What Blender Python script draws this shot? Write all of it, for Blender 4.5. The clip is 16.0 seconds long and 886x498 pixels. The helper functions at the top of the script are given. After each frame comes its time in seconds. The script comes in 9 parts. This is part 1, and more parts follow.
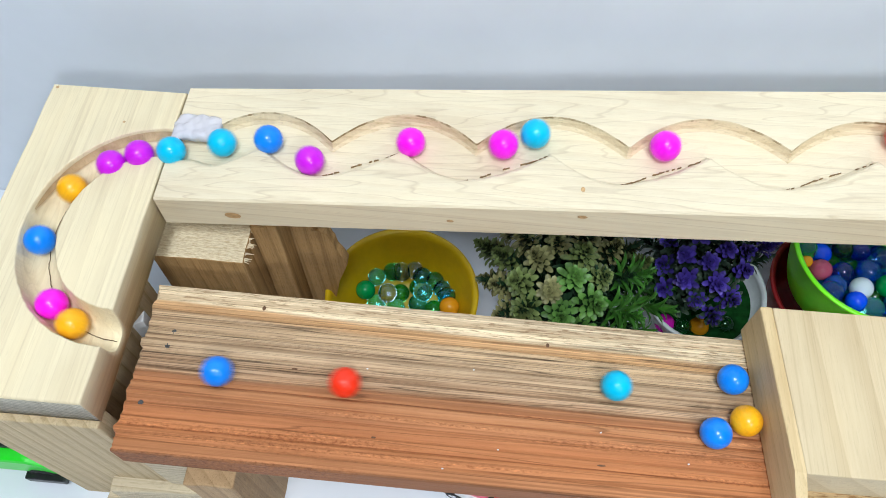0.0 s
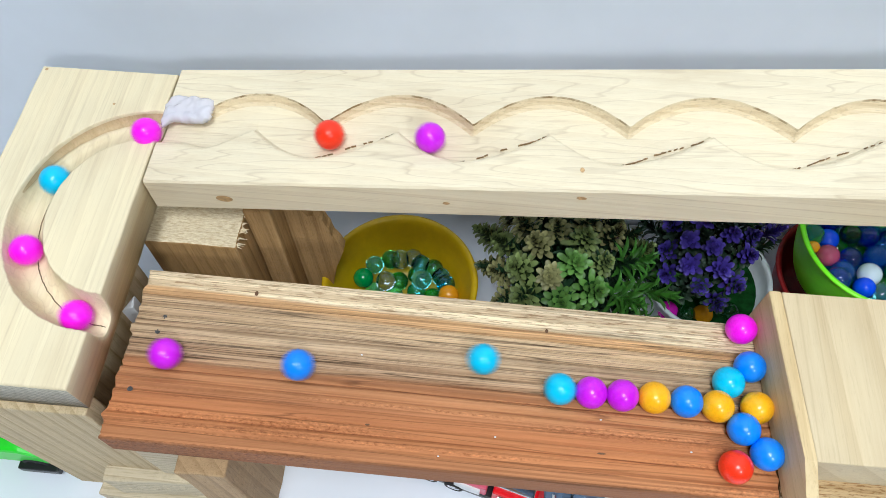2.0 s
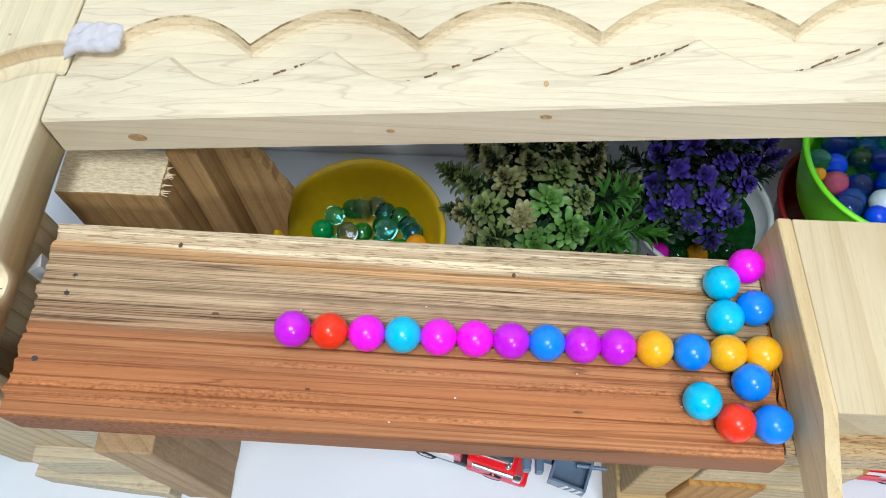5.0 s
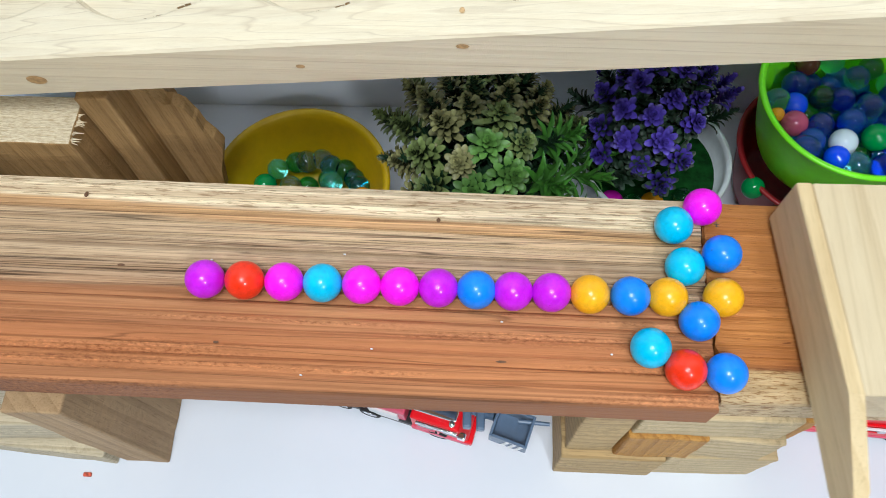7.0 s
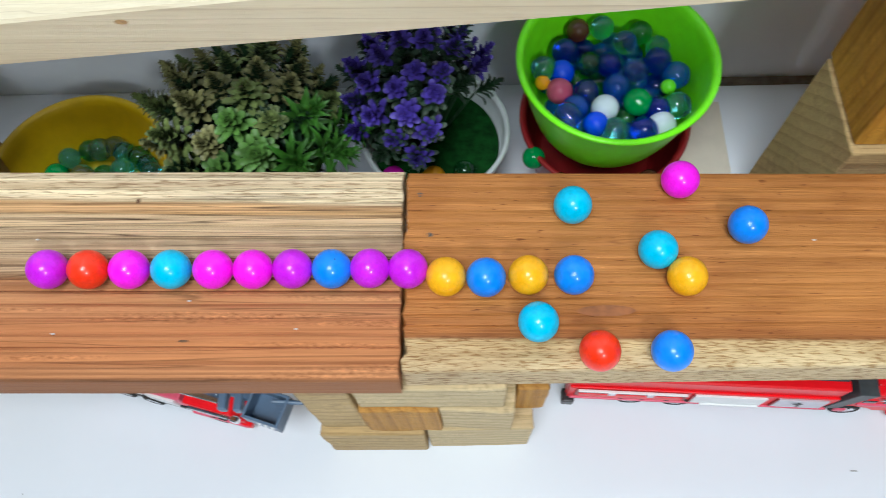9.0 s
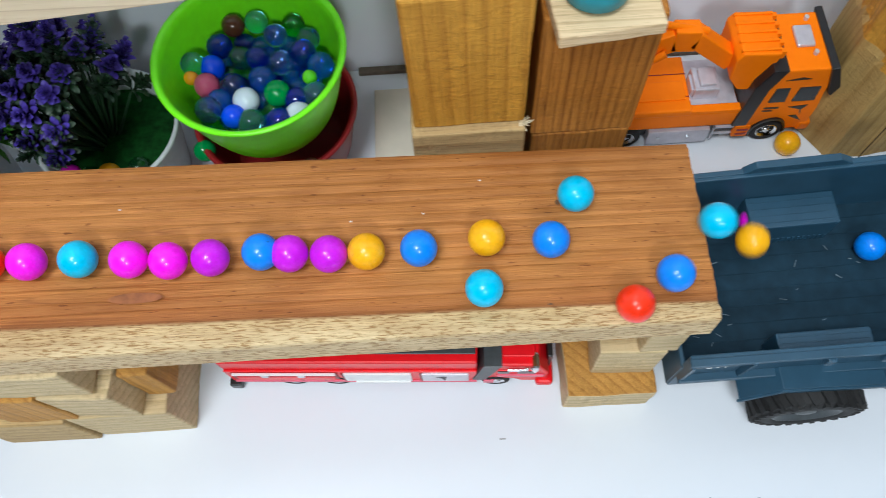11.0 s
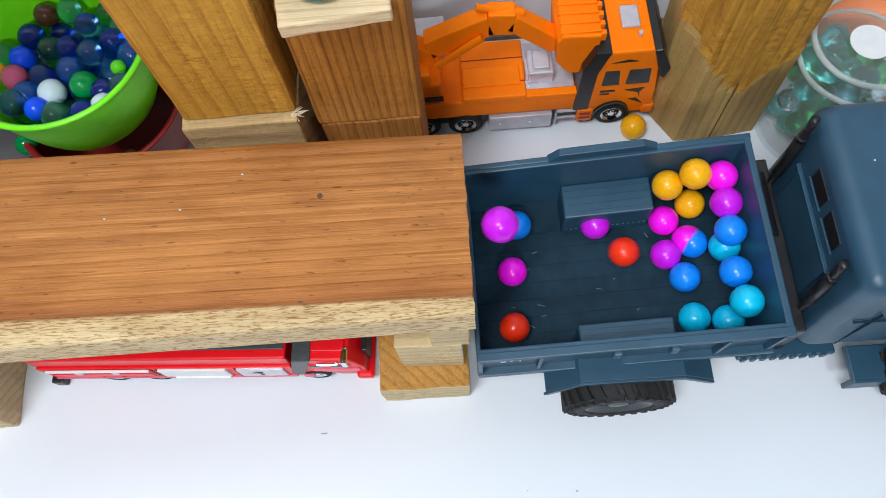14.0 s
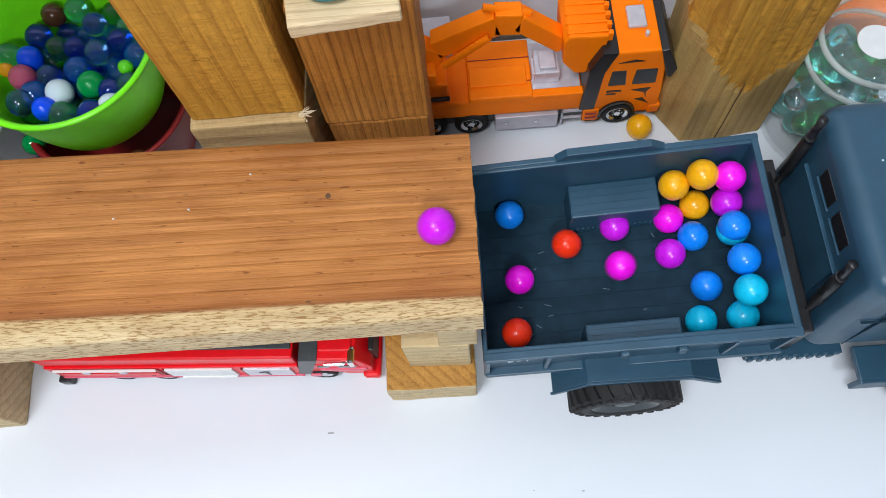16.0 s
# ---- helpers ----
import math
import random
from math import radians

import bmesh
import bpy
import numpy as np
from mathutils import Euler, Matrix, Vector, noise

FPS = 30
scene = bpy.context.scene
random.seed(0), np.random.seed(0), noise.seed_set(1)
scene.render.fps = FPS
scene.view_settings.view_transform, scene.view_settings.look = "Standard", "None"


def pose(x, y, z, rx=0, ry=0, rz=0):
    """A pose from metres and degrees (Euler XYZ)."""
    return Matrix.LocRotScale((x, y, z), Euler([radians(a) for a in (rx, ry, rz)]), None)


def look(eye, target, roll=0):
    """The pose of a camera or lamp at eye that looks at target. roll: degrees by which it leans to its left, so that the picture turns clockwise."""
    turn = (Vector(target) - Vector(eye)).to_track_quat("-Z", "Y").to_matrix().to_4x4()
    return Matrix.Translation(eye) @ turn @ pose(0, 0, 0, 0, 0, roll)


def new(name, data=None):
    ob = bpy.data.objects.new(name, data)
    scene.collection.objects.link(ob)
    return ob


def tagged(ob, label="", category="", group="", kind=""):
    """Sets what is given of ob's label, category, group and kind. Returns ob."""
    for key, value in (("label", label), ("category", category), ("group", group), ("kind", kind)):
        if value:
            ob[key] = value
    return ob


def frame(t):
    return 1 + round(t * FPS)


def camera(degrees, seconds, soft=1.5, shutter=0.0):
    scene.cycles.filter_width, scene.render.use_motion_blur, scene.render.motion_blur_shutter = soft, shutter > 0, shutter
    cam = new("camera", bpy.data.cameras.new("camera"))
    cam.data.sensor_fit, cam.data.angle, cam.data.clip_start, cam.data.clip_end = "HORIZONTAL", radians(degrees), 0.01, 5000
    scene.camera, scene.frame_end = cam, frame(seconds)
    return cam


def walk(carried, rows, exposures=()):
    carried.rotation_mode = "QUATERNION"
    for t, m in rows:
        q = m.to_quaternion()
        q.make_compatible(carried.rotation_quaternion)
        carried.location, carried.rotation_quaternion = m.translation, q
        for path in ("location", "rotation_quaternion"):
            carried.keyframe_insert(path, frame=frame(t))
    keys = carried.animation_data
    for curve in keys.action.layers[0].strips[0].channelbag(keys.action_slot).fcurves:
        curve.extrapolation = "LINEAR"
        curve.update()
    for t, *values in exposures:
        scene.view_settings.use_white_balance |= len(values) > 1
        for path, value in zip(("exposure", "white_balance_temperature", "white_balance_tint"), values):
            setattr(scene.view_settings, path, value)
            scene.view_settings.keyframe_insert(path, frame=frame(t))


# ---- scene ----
cam = camera(61.47, 16.0, soft=0.4, shutter=0.4)
PATH = [
    (0.0, pose(-0.1578, -0.1328, 0.5318, 30.11, -0.17, 5.04)),
    (0.5, pose(-0.1554, -0.1333, 0.5322, 29.60, 0.13, 5.20)),
    (1.0, pose(-0.1509, -0.1336, 0.5251, 29.78, 0.14, 5.18)),
    (1.5, pose(-0.1523, -0.1351, 0.5211, 30.02, 0.02, 5.06)),
    (2.0, pose(-0.1526, -0.1332, 0.5200, 29.80, 0.27, 5.18)),
    (2.5, pose(-0.1525, -0.1290, 0.5201, 29.17, 0.81, 4.79)),
    (3.0, pose(-0.1552, -0.1318, 0.5159, 29.16, 0.86, 3.64)),
    (3.5, pose(-0.1478, -0.1326, 0.5066, 28.80, 1.27, 2.97)),
    (3.7, pose(-0.1482, -0.1344, 0.5045, 28.75, 1.11, 2.89)),
    (5.8, pose(-0.1183, -0.1095, 0.4535, 25.68, 1.77, 3.63)),
    (6.0, pose(-0.1169, -0.1106, 0.4547, 25.39, 1.57, 3.52)),
    (6.5, pose(-0.1031, -0.1163, 0.4479, 25.06, 1.90, 3.06)),
    (7.0, pose(-0.0946, -0.1176, 0.4440, 24.90, 2.11, 2.68)),
    (7.5, pose(-0.0751, -0.1184, 0.4379, 24.63, 2.28, 2.14)),
    (8.0, pose(-0.0497, -0.1194, 0.4365, 24.63, 2.51, 1.84)),
    (8.5, pose(-0.0094, -0.1181, 0.4351, 24.26, 2.62, 1.00)),
    (9.0, pose(0.0265, -0.1182, 0.4344, 23.84, 2.08, 0.05)),
    (9.5, pose(0.0793, -0.1218, 0.4332, 23.79, 1.80, -1.05)),
    (10.0, pose(0.1246, -0.1281, 0.4381, 23.89, 2.08, -1.73)),
    (10.2, pose(0.1435, -0.1299, 0.4400, 23.81, 1.73, -2.13)),
    (12.3, pose(0.2994, -0.1263, 0.4343, 21.44, 3.79, -2.77)),
    (12.5, pose(0.3033, -0.1263, 0.4325, 21.52, 3.60, -2.95)),
    (13.0, pose(0.3109, -0.1253, 0.4298, 21.46, 3.45, -3.02)),
    (13.5, pose(0.3193, -0.1244, 0.4285, 21.30, 3.27, -3.11)),
    (14.0, pose(0.3251, -0.1243, 0.4286, 21.23, 3.08, -3.20)),
    (14.5, pose(0.3340, -0.1254, 0.4294, 21.26, 2.89, -3.22)),
    (15.0, pose(0.3370, -0.1262, 0.4300, 21.28, 2.75, -3.30)),
    (15.5, pose(0.3288, -0.1243, 0.4290, 21.17, 3.04, -3.21)),
    (16.0, pose(0.3225, -0.1241, 0.4291, 21.20, 3.20, -3.11)),
]
walk(cam, PATH, [(0.0, -0.03, 6190, 9), (5.8, -0.03, 6200, 9), (7.0, -0.04, 6210, 9), (9.0, -0.05, 6240, 6), (10.2, -0.06, 6230, 6), (12.3, 0.03, 6320, 8), (16.0, 0.0, 6360, 10)])

# ---------------------------------------------------------------- light
world = bpy.data.worlds.new("room_light")
scene.world = world
world.use_nodes = True
world.node_tree.nodes["Background"].inputs[0].default_value = (0.84, 0.94, 1.0, 1)
world.node_tree.nodes["Background"].inputs[1].default_value = 0.25
# Main room lamp, unseen; its place is taken from the balls' highlights.
unseen_lamp = new("unseen_lamp", bpy.data.lights.new("unseen_lamp", "AREA"))
unseen_lamp.data.shape, unseen_lamp.data.size = "DISK", 0.6
unseen_lamp.data.energy, unseen_lamp.data.color = 22.4, (0.95, 0.985, 1.0)
unseen_lamp.matrix_world = look((-0.15, -0.55, 1.75), (0.05, 0.05, 0.1))
# Added fill lamp hung in mid-air, to brighten the marbles and under the beam.
fill_lamp = new("unseen_lamp", bpy.data.lights.new("fill_lamp", "AREA"))
fill_lamp.data.shape, fill_lamp.data.size = "DISK", 0.22
fill_lamp.data.energy, fill_lamp.data.color = 8.0, (0.95, 0.985, 1.0)
fill_lamp.matrix_world = look((0.35, -1.05, 1.20), (0.1, 0.1, 0.1))
scene.view_settings.exposure = 0.0


# ---------------------------------------------------------------- materials
def nodes_of(name, rough=0.5):
    m = bpy.data.materials.new(name)
    m.use_nodes = True
    nt = m.node_tree
    b = nt.nodes["Principled BSDF"]
    b.inputs["Roughness"].default_value = rough
    return m, nt, b


def node(nt, kind, **inputs):
    n = nt.nodes.new(kind)
    for k, v in inputs.items():
        n.inputs[k].default_value = v
    return n


def ramp(nt, source, stops):
    r = nt.nodes.new("ShaderNodeValToRGB")
    while len(r.color_ramp.elements) < len(stops):
        r.color_ramp.elements.new(0.5)
    for e, (p, c) in zip(r.color_ramp.elements, stops):
        e.position, e.color = p, (*c, 1)
    nt.links.new(source, r.inputs[0])
    return r.outputs[0]


def mixed(nt, a, b, fac, blend="MIX"):
    m = nt.nodes.new("ShaderNodeMix")
    m.data_type, m.blend_type = "RGBA", blend
    if isinstance(fac, float):
        m.inputs[0].default_value = fac
    else:
        nt.links.new(fac, m.inputs[0])
    for value, socket in ((a, m.inputs[6]), (b, m.inputs[7])):
        if isinstance(value, tuple):
            socket.default_value = (*value, 1)
        else:
            nt.links.new(value, socket)
    return m.outputs[2]


def coords(nt, scale, shifted=True):
    """Object coordinates in metres, scaled per axis, shifted at random per object."""
    t = nt.nodes.new("ShaderNodeTexCoord")
    out = t.outputs["Object"]
    if shifted:
        info = nt.nodes.new("ShaderNodeObjectInfo")
        add = nt.nodes.new("ShaderNodeVectorMath")
        nt.links.new(out, add.inputs[0])
        nt.links.new(info.outputs["Random"], add.inputs[1])
        out = add.outputs[0]
    mp = nt.nodes.new("ShaderNodeMapping")
    mp.inputs["Scale"].default_value = scale
    nt.links.new(out, mp.inputs[0])
    return mp.outputs[0]


def noise_of(nt, vector, scale=1.0, detail=4.0, rough=0.55, warp=0.0):
    n = node(nt, "ShaderNodeTexNoise", Scale=scale, Detail=detail, Roughness=rough, Distortion=warp)
    nt.links.new(vector, n.inputs["Vector"])
    return n.outputs["Fac"]


def bump(nt, b, height, strength=0.3, distance=0.0006):
    n = node(nt, "ShaderNodeBump", Strength=strength, Distance=distance)
    nt.links.new(height, n.inputs["Height"])
    nt.links.new(n.outputs[0], b.inputs["Normal"])


def along(axis, lengthwise, across):
    return tuple(lengthwise if i == axis else across for i in range(3))


def rings_of(nt, axis, spacing, wander, shift=True):
    """Growth rings cut lengthwise: sharp-edged bands that run along one axis."""
    w = node(nt, "ShaderNodeTexWave", Scale=1.0, Distortion=wander, Detail=3.0)
    w.inputs["Detail Scale"].default_value = 0.35
    w.wave_type, w.bands_direction, w.wave_profile = "BANDS", "DIAGONAL", "SAW"
    nt.links.new(coords(nt, along(axis, 1.6, 0.628 / spacing), shift), w.inputs["Vector"])
    return w.outputs["Fac"]


def hairlines(nt, vector, levels, width, depth):
    """White, with thin dark lines along the level curves of a stretched noise."""
    n = noise_of(nt, vector, detail=3, rough=0.5)
    stops = []
    for level in levels:
        stops += [(level - width, (1, 1, 1)), (level, (depth, depth * 0.92, depth * 0.86)), (level + width * 0.6, (1, 1, 1))]
    return ramp(nt, n, stops)


def wood(name, light, dark, axis=0, rough=0.55, pore=0.5, contrast=1.0, rings=0.5, sawn=0.0, spacing=0.006, lines=0.0):
    """Sawn timber with its grain along one axis: growth rings, fine lines, pores, saw fuzz."""
    m, nt, b = nodes_of(name, rough)
    ring = rings_of(nt, axis, spacing, 2.2)
    fine = noise_of(nt, coords(nt, along(axis, 7, 520)), detail=7, rough=0.7)
    pores = noise_of(nt, coords(nt, along(axis, 90, 1500)), detail=2)
    cloud = noise_of(nt, coords(nt, along(axis, 9, 24)), detail=3)
    mid = tuple(p * (1 - rings) + q * rings for p, q in zip(light, dark))
    pale = tuple(min(1, v * 1.05) for v in light)
    c1 = ramp(nt, ring, [(0.0, pale), (0.55, light), (0.9, mid), (0.97, mid), (1.0, pale)])
    c2 = ramp(nt, fine, [(0.5 - 0.16 / contrast, dark), (0.5 + 0.1 / contrast, light)])
    c = mixed(nt, c1, c2, 0.42)
    c = mixed(nt, c, ramp(nt, cloud, [(0.3, (0.86, 0.82, 0.78)), (0.5, (1, 1, 1)), (0.72, (1.1, 1.09, 1.06))]), 0.7, "MULTIPLY")
    if lines:
        c = mixed(nt, c, hairlines(nt, coords(nt, along(axis, 0.22, 34)), (0.36, 0.43, 0.49, 0.55, 0.62), 0.006, 0.72), lines, "MULTIPLY")
    c3 = ramp(nt, pores, [(0.34, (0.45, 0.4, 0.35)), (0.44, (1, 1, 1))])
    c = mixed(nt, c, c3, pore, "MULTIPLY")
    b.inputs["Specular IOR Level"].default_value = 0.25
    if sawn:
        fuzz = noise_of(nt, coords(nt, along(axis, 300, 170)), detail=5, rough=0.75, warp=0.6)
        patch = ramp(nt, noise_of(nt, coords(nt, along(axis, 26, 70)), detail=3), [(0.42, (0, 0, 0)), (0.62, (1, 1, 1))])
        torn = mixed(nt, c, ramp(nt, fuzz, [(0.36, (0.58, 0.50, 0.42)), (0.47, (1, 1, 1)), (0.62, (1.35, 1.34, 1.3))]), sawn * 2.2, "MULTIPLY")
        c = mixed(nt, c, torn, patch)
        bump(nt, b, fuzz, 0.7, 0.0010)
    else:
        bump(nt, b, fine, 0.35)
    nt.links.new(c, b.inputs["Base Color"])
    return m


def across_board(nt, wander):
    """0 at the near edge of a ramp board, 1 at its far edge, wandering a little along it."""
    t = nt.nodes.new("ShaderNodeTexCoord")
    sep = nt.nodes.new("ShaderNodeSeparateXYZ")
    nt.links.new(t.outputs["Object"], sep.inputs[0])
    wob = noise_of(nt, coords(nt, (7, 90, 90), False), detail=4)
    ma = node(nt, "ShaderNodeMath")
    ma.operation = "MULTIPLY_ADD"
    nt.links.new(wob, ma.inputs[0])
    ma.inputs[1].default_value = wander
    nt.links.new(sep.outputs[1], ma.inputs[2])
    mr = node(nt, "ShaderNodeMapRange")
    nt.links.new(ma.outputs[0], mr.inputs[0])
    mr.inputs[1].default_value, mr.inputs[2].default_value = -0.049 + wander / 2, 0.046 + wander / 2
    return mr.outputs[0]


def grey(v):
    return (v, v, v)


def weathered_board(name, stops):
    """Old decking: a dull red heartwood half with torn rib edges, a bleached half with long drying cracks and a pale sapwood edge."""
    m, nt, b = nodes_of(name, 0.62)
    b.inputs["Specular IOR Level"].default_value = 0.22
    band = across_board(nt, 0.006)
    c = ramp(nt, band, stops)
    t = nt.nodes.new("ShaderNodeTexCoord")
    sep = nt.nodes.new("ShaderNodeSeparateXYZ")
    nt.links.new(t.outputs["Object"], sep.inputs[0])
    tilt = node(nt, "ShaderNodeMath")
    tilt.operation = "MULTIPLY_ADD"
    nt.links.new(sep.outputs[0], tilt.inputs[0])
    tilt.inputs[1].default_value = 0.28
    nt.links.new(band, tilt.inputs[2])
    pale = ramp(nt, tilt.outputs[0], [(0.835, grey(0)), (0.850, grey(1))])
    rust = ramp(nt, tilt.outputs[0], [(0.765, grey(0)), (0.785, grey(1)), (0.825, grey(1)), (0.84, grey(0))])
    c = mixed(nt, c, (0.58, 0.335, 0.150), mixed(nt, grey(0), grey(0.75), rust))
    c = mixed(nt, c, (0.73, 0.60, 0.41), pale)
    bleached = ramp(nt, band, [(0.44, grey(0)), (0.47, grey(1)), (0.78, grey(1)), (0.88, grey(0.15))])
    red = ramp(nt, band, [(0.44, grey(1)), (0.47, grey(0))])
    broad = noise_of(nt, coords(nt, (4, 45, 40), False), detail=4)
    c = mixed(nt, c, ramp(nt, broad, [(0.3, (0.78, 0.74, 0.70)), (0.5, grey(1)), (0.72, (1.18, 1.17, 1.14))]), 0.9, "MULTIPLY")
    # soft stripes along the ribs
    stripe = noise_of(nt, coords(nt, (0.6, 150, 0), False), detail=4, rough=0.6)
    c = mixed(nt, c, ramp(nt, stripe, [(0.34, (0.55, 0.48, 0.42)), (0.43, (0.84, 0.80, 0.77)), (0.47, (1.12, 1.12, 1.10)), (0.52, (1.06, 1.05, 1.03)), (0.54, (0.74, 0.69, 0.65)), (0.60, (0.96, 0.95, 0.94)), (0.66, (1.28, 1.30, 1.32))]), 0.9, "MULTIPLY")
    fine = noise_of(nt, coords(nt, (9, 900, 500), False), detail=7, rough=0.72)
    c = mixed(nt, c, ramp(nt, fine, [(0.36, (0.66, 0.59, 0.53)), (0.5, grey(1)), (0.64, (1.2, 1.2, 1.2))]), ramp(nt, band, [(0.44, grey(0.45)), (0.48, grey(0.7))]), "MULTIPLY")
    # drying cracks, long and wavy
    c = mixed(nt, c, mixed(nt, c, hairlines(nt, coords(nt, (1.3, 330, 60), False), (0.41, 0.50, 0.58), 0.015, 0.34), 0.85, "MULTIPLY"), bleached)
    c = mixed(nt, c, mixed(nt, c, hairlines(nt, coords(nt, (0.9, 130, 30), False), (0.38, 0.45, 0.52, 0.58), 0.010, 0.16), 0.95, "MULTIPLY"), bleached)
    c = mixed(nt, c, hairlines(nt, coords(nt, (0.9, 60, 20), False), (0.42, 0.55), 0.006, 0.4), mixed(nt, grey(0), grey(0.9), red), "MULTIPLY")
    # torn grain in rows on the red half
    rows_mask = ramp(nt, noise_of(nt, coords(nt, (5, 170, 0), False), detail=3), [(0.52, grey(0)), (0.62, grey(1))])
    torn = noise_of(nt, coords(nt, (420, 900, 500), False), detail=4, rough=0.7)
    speckled = mixed(nt, c, ramp(nt, torn, [(0.38, (0.55, 0.42, 0.34)), (0.47, grey(0.95)), (0.55, grey(1.05)), (0.64, (1.45, 1.42, 1.36))]), 0.75, "MULTIPLY")
    c = mixed(nt, c, mixed(nt, c, speckled, rows_mask), red)
    # short open pores on the pale edge
    pores = noise_of(nt, coords(nt, (105, 1100, 500), False), detail=3, rough=0.6, warp=0.3)
    c = mixed(nt, c, mixed(nt, c, ramp(nt, pores, [(0.38, (0.50, 0.41, 0.33)), (0.46, grey(1)), (0.62, grey(1.1))]), 0.8, "MULTIPLY"), pale)
    nt.links.new(c, b.inputs["Base Color"])
    bump(nt, b, mixed(nt, fine, torn, 0.4), 0.8, 0.0009)
    return m


def heartwood_board(name, stops):
    """Newer decking: orange-brown heartwood with faint streaks and a few long dark lines, open-pored pale sapwood along one edge."""
    m, nt, b = nodes_of(name, 0.55)
    b.inputs["Specular IOR Level"].default_value = 0.25
    band = across_board(nt, 0.002)
    c = ramp(nt, band, stops)
    sap = ramp(nt, band, [(0.185, grey(1)), (0.20, grey(0))])
    heart = ramp(nt, band, [(0.185, grey(0)), (0.20, grey(1))])
    broad = noise_of(nt, coords(nt, (3, 42, 30), False), detail=5, rough=0.6)
    c = mixed(nt, c, ramp(nt, broad, [(0.32, (0.82, 0.76, 0.70)), (0.5, grey(1)), (0.68, (1.14, 1.17, 1.2))]), 0.8, "MULTIPLY")
    blotch = noise_of(nt, coords(nt, (30, 90, 60), False), detail=4)
    c = mixed(nt, c, ramp(nt, blotch, [(0.36, (0.84, 0.78, 0.72)), (0.5, grey(1)), (0.66, (1.10, 1.12, 1.14))]), 0.75, "MULTIPLY")
    streak = noise_of(nt, coords(nt, (1.2, 260, 0), False), detail=5, rough=0.65)
    c = mixed(nt, c, ramp(nt, streak, [(0.36, (0.80, 0.74, 0.69)), (0.48, grey(0.99)), (0.56, grey(1.02)), (0.68, (1.18, 1.2, 1.23))]), 0.32, "MULTIPLY")
    c = mixed(nt, c, hairlines(nt, coords(nt, (0.7, 48, 20), False), (0.38, 0.48, 0.60), 0.0034, 0.62), mixed(nt, grey(0), grey(0.85), heart), "MULTIPLY")
    ridge = ramp(nt, noise_of(nt, coords(nt, (0.6, 70, 20), False), detail=3), [(0.448, grey(1)), (0.455, (1.3, 1.36, 1.45)), (0.462, grey(1)), (0.538, grey(1)), (0.545, (1.3, 1.36, 1.45)), (0.552, grey(1))])
    c = mixed(nt, c, ridge, mixed(nt, grey(0), grey(0.9), heart), "MULTIPLY")
    fine = noise_of(nt, coords(nt, (14, 1100, 500), False), detail=6, rough=0.7)
    c = mixed(nt, c, ramp(nt, fine, [(0.38, (0.80, 0.74, 0.68)), (0.5, grey(1)), (0.62, grey(1.12))]), 0.7, "MULTIPLY")
    ticks = noise_of(nt, coords(nt, (150, 900, 500), False), detail=2, rough=0.5)
    c = mixed(nt, c, ramp(nt, ticks, [(0.27, (0.35, 0.22, 0.14)), (0.33, grey(1)), (0.70, grey(1)), (0.76, (1.4, 1.45, 1.5))]), mixed(nt, grey(0), grey(0.8), heart), "MULTIPLY")
    pores = noise_of(nt, coords(nt, (210, 1500, 700), False), detail=3, rough=0.62, warp=0.4)
    c = mixed(nt, c, ramp(nt, pores, [(0.40, (0.56, 0.43, 0.30)), (0.47, grey(0.98)), (0.60, (1.08, 1.1, 1.14))]), mixed(nt, grey(0), grey(0.95), sap), "MULTIPLY")
    nt.links.new(c, b.inputs["Base Color"])
    bump(nt, b, mixed(nt, fine, pores, 0.5), 0.7, 0.0009)
    return m


def plain(name, colour, rough=0.45, metal=0.0, vary=0.12, scale=160, coat=0.0, relief=0.0, gloss=0.5):
    m, nt, b = nodes_of(name, rough)
    b.inputs["Metallic"].default_value, b.inputs["Coat Weight"].default_value = metal, coat
    b.inputs["Specular IOR Level"].default_value = gloss
    f = noise_of(nt, coords(nt, (scale,) * 3), detail=5)
    c = ramp(nt, f, [(0.3, tuple(v * (1 - vary) for v in colour)), (0.7, tuple(min(1, v * (1 + vary)) for v in colour))])
    nt.links.new(c, b.inputs["Base Color"])
    if relief:
        bump(nt, b, f, relief, 0.0004)
    return m


def end_grain(name, light, dark, ringed=False):
    m, nt, b = nodes_of(name, 0.8)
    saw = noise_of(nt, coords(nt, (260, 900, 260)), detail=4, rough=0.7)
    c = ramp(nt, saw, [(0.35, dark), (0.6, light)])
    if ringed:
        w = node(nt, "ShaderNodeTexWave", Scale=1.0, Distortion=1.6, Detail=2.0)
        w.wave_type, w.rings_direction, w.wave_profile = "RINGS", "Y", "SAW"
        mp = nt.nodes.new("ShaderNodeMapping")
        mp.inputs["Location"].default_value, mp.inputs["Scale"].default_value = (2.0, 0, 6.0), (110, 0, 110)
        t = nt.nodes.new("ShaderNodeTexCoord")
        nt.links.new(t.outputs["Object"], mp.inputs[0])
        nt.links.new(mp.outputs[0], w.inputs["Vector"])
        c = mixed(nt, c, ramp(nt, w.outputs["Fac"], [(0.0, grey(1.1)), (0.6, grey(1)), (0.93, (0.55, 0.54, 0.52)), (1.0, grey(1.0))]), 0.9, "MULTIPLY")
    nt.links.new(c, b.inputs["Base Color"])
    bump(nt, b, saw, 0.8, 0.0012)
    return m


def glassy(name, colour, through_glass=0.75):
    m, nt, b = nodes_of(name, 0.04)
    b.inputs["Base Color"].default_value = (*colour, 1)
    b.inputs["Transmission Weight"].default_value = through_glass
    b.inputs["IOR"].default_value = 1.56
    return m


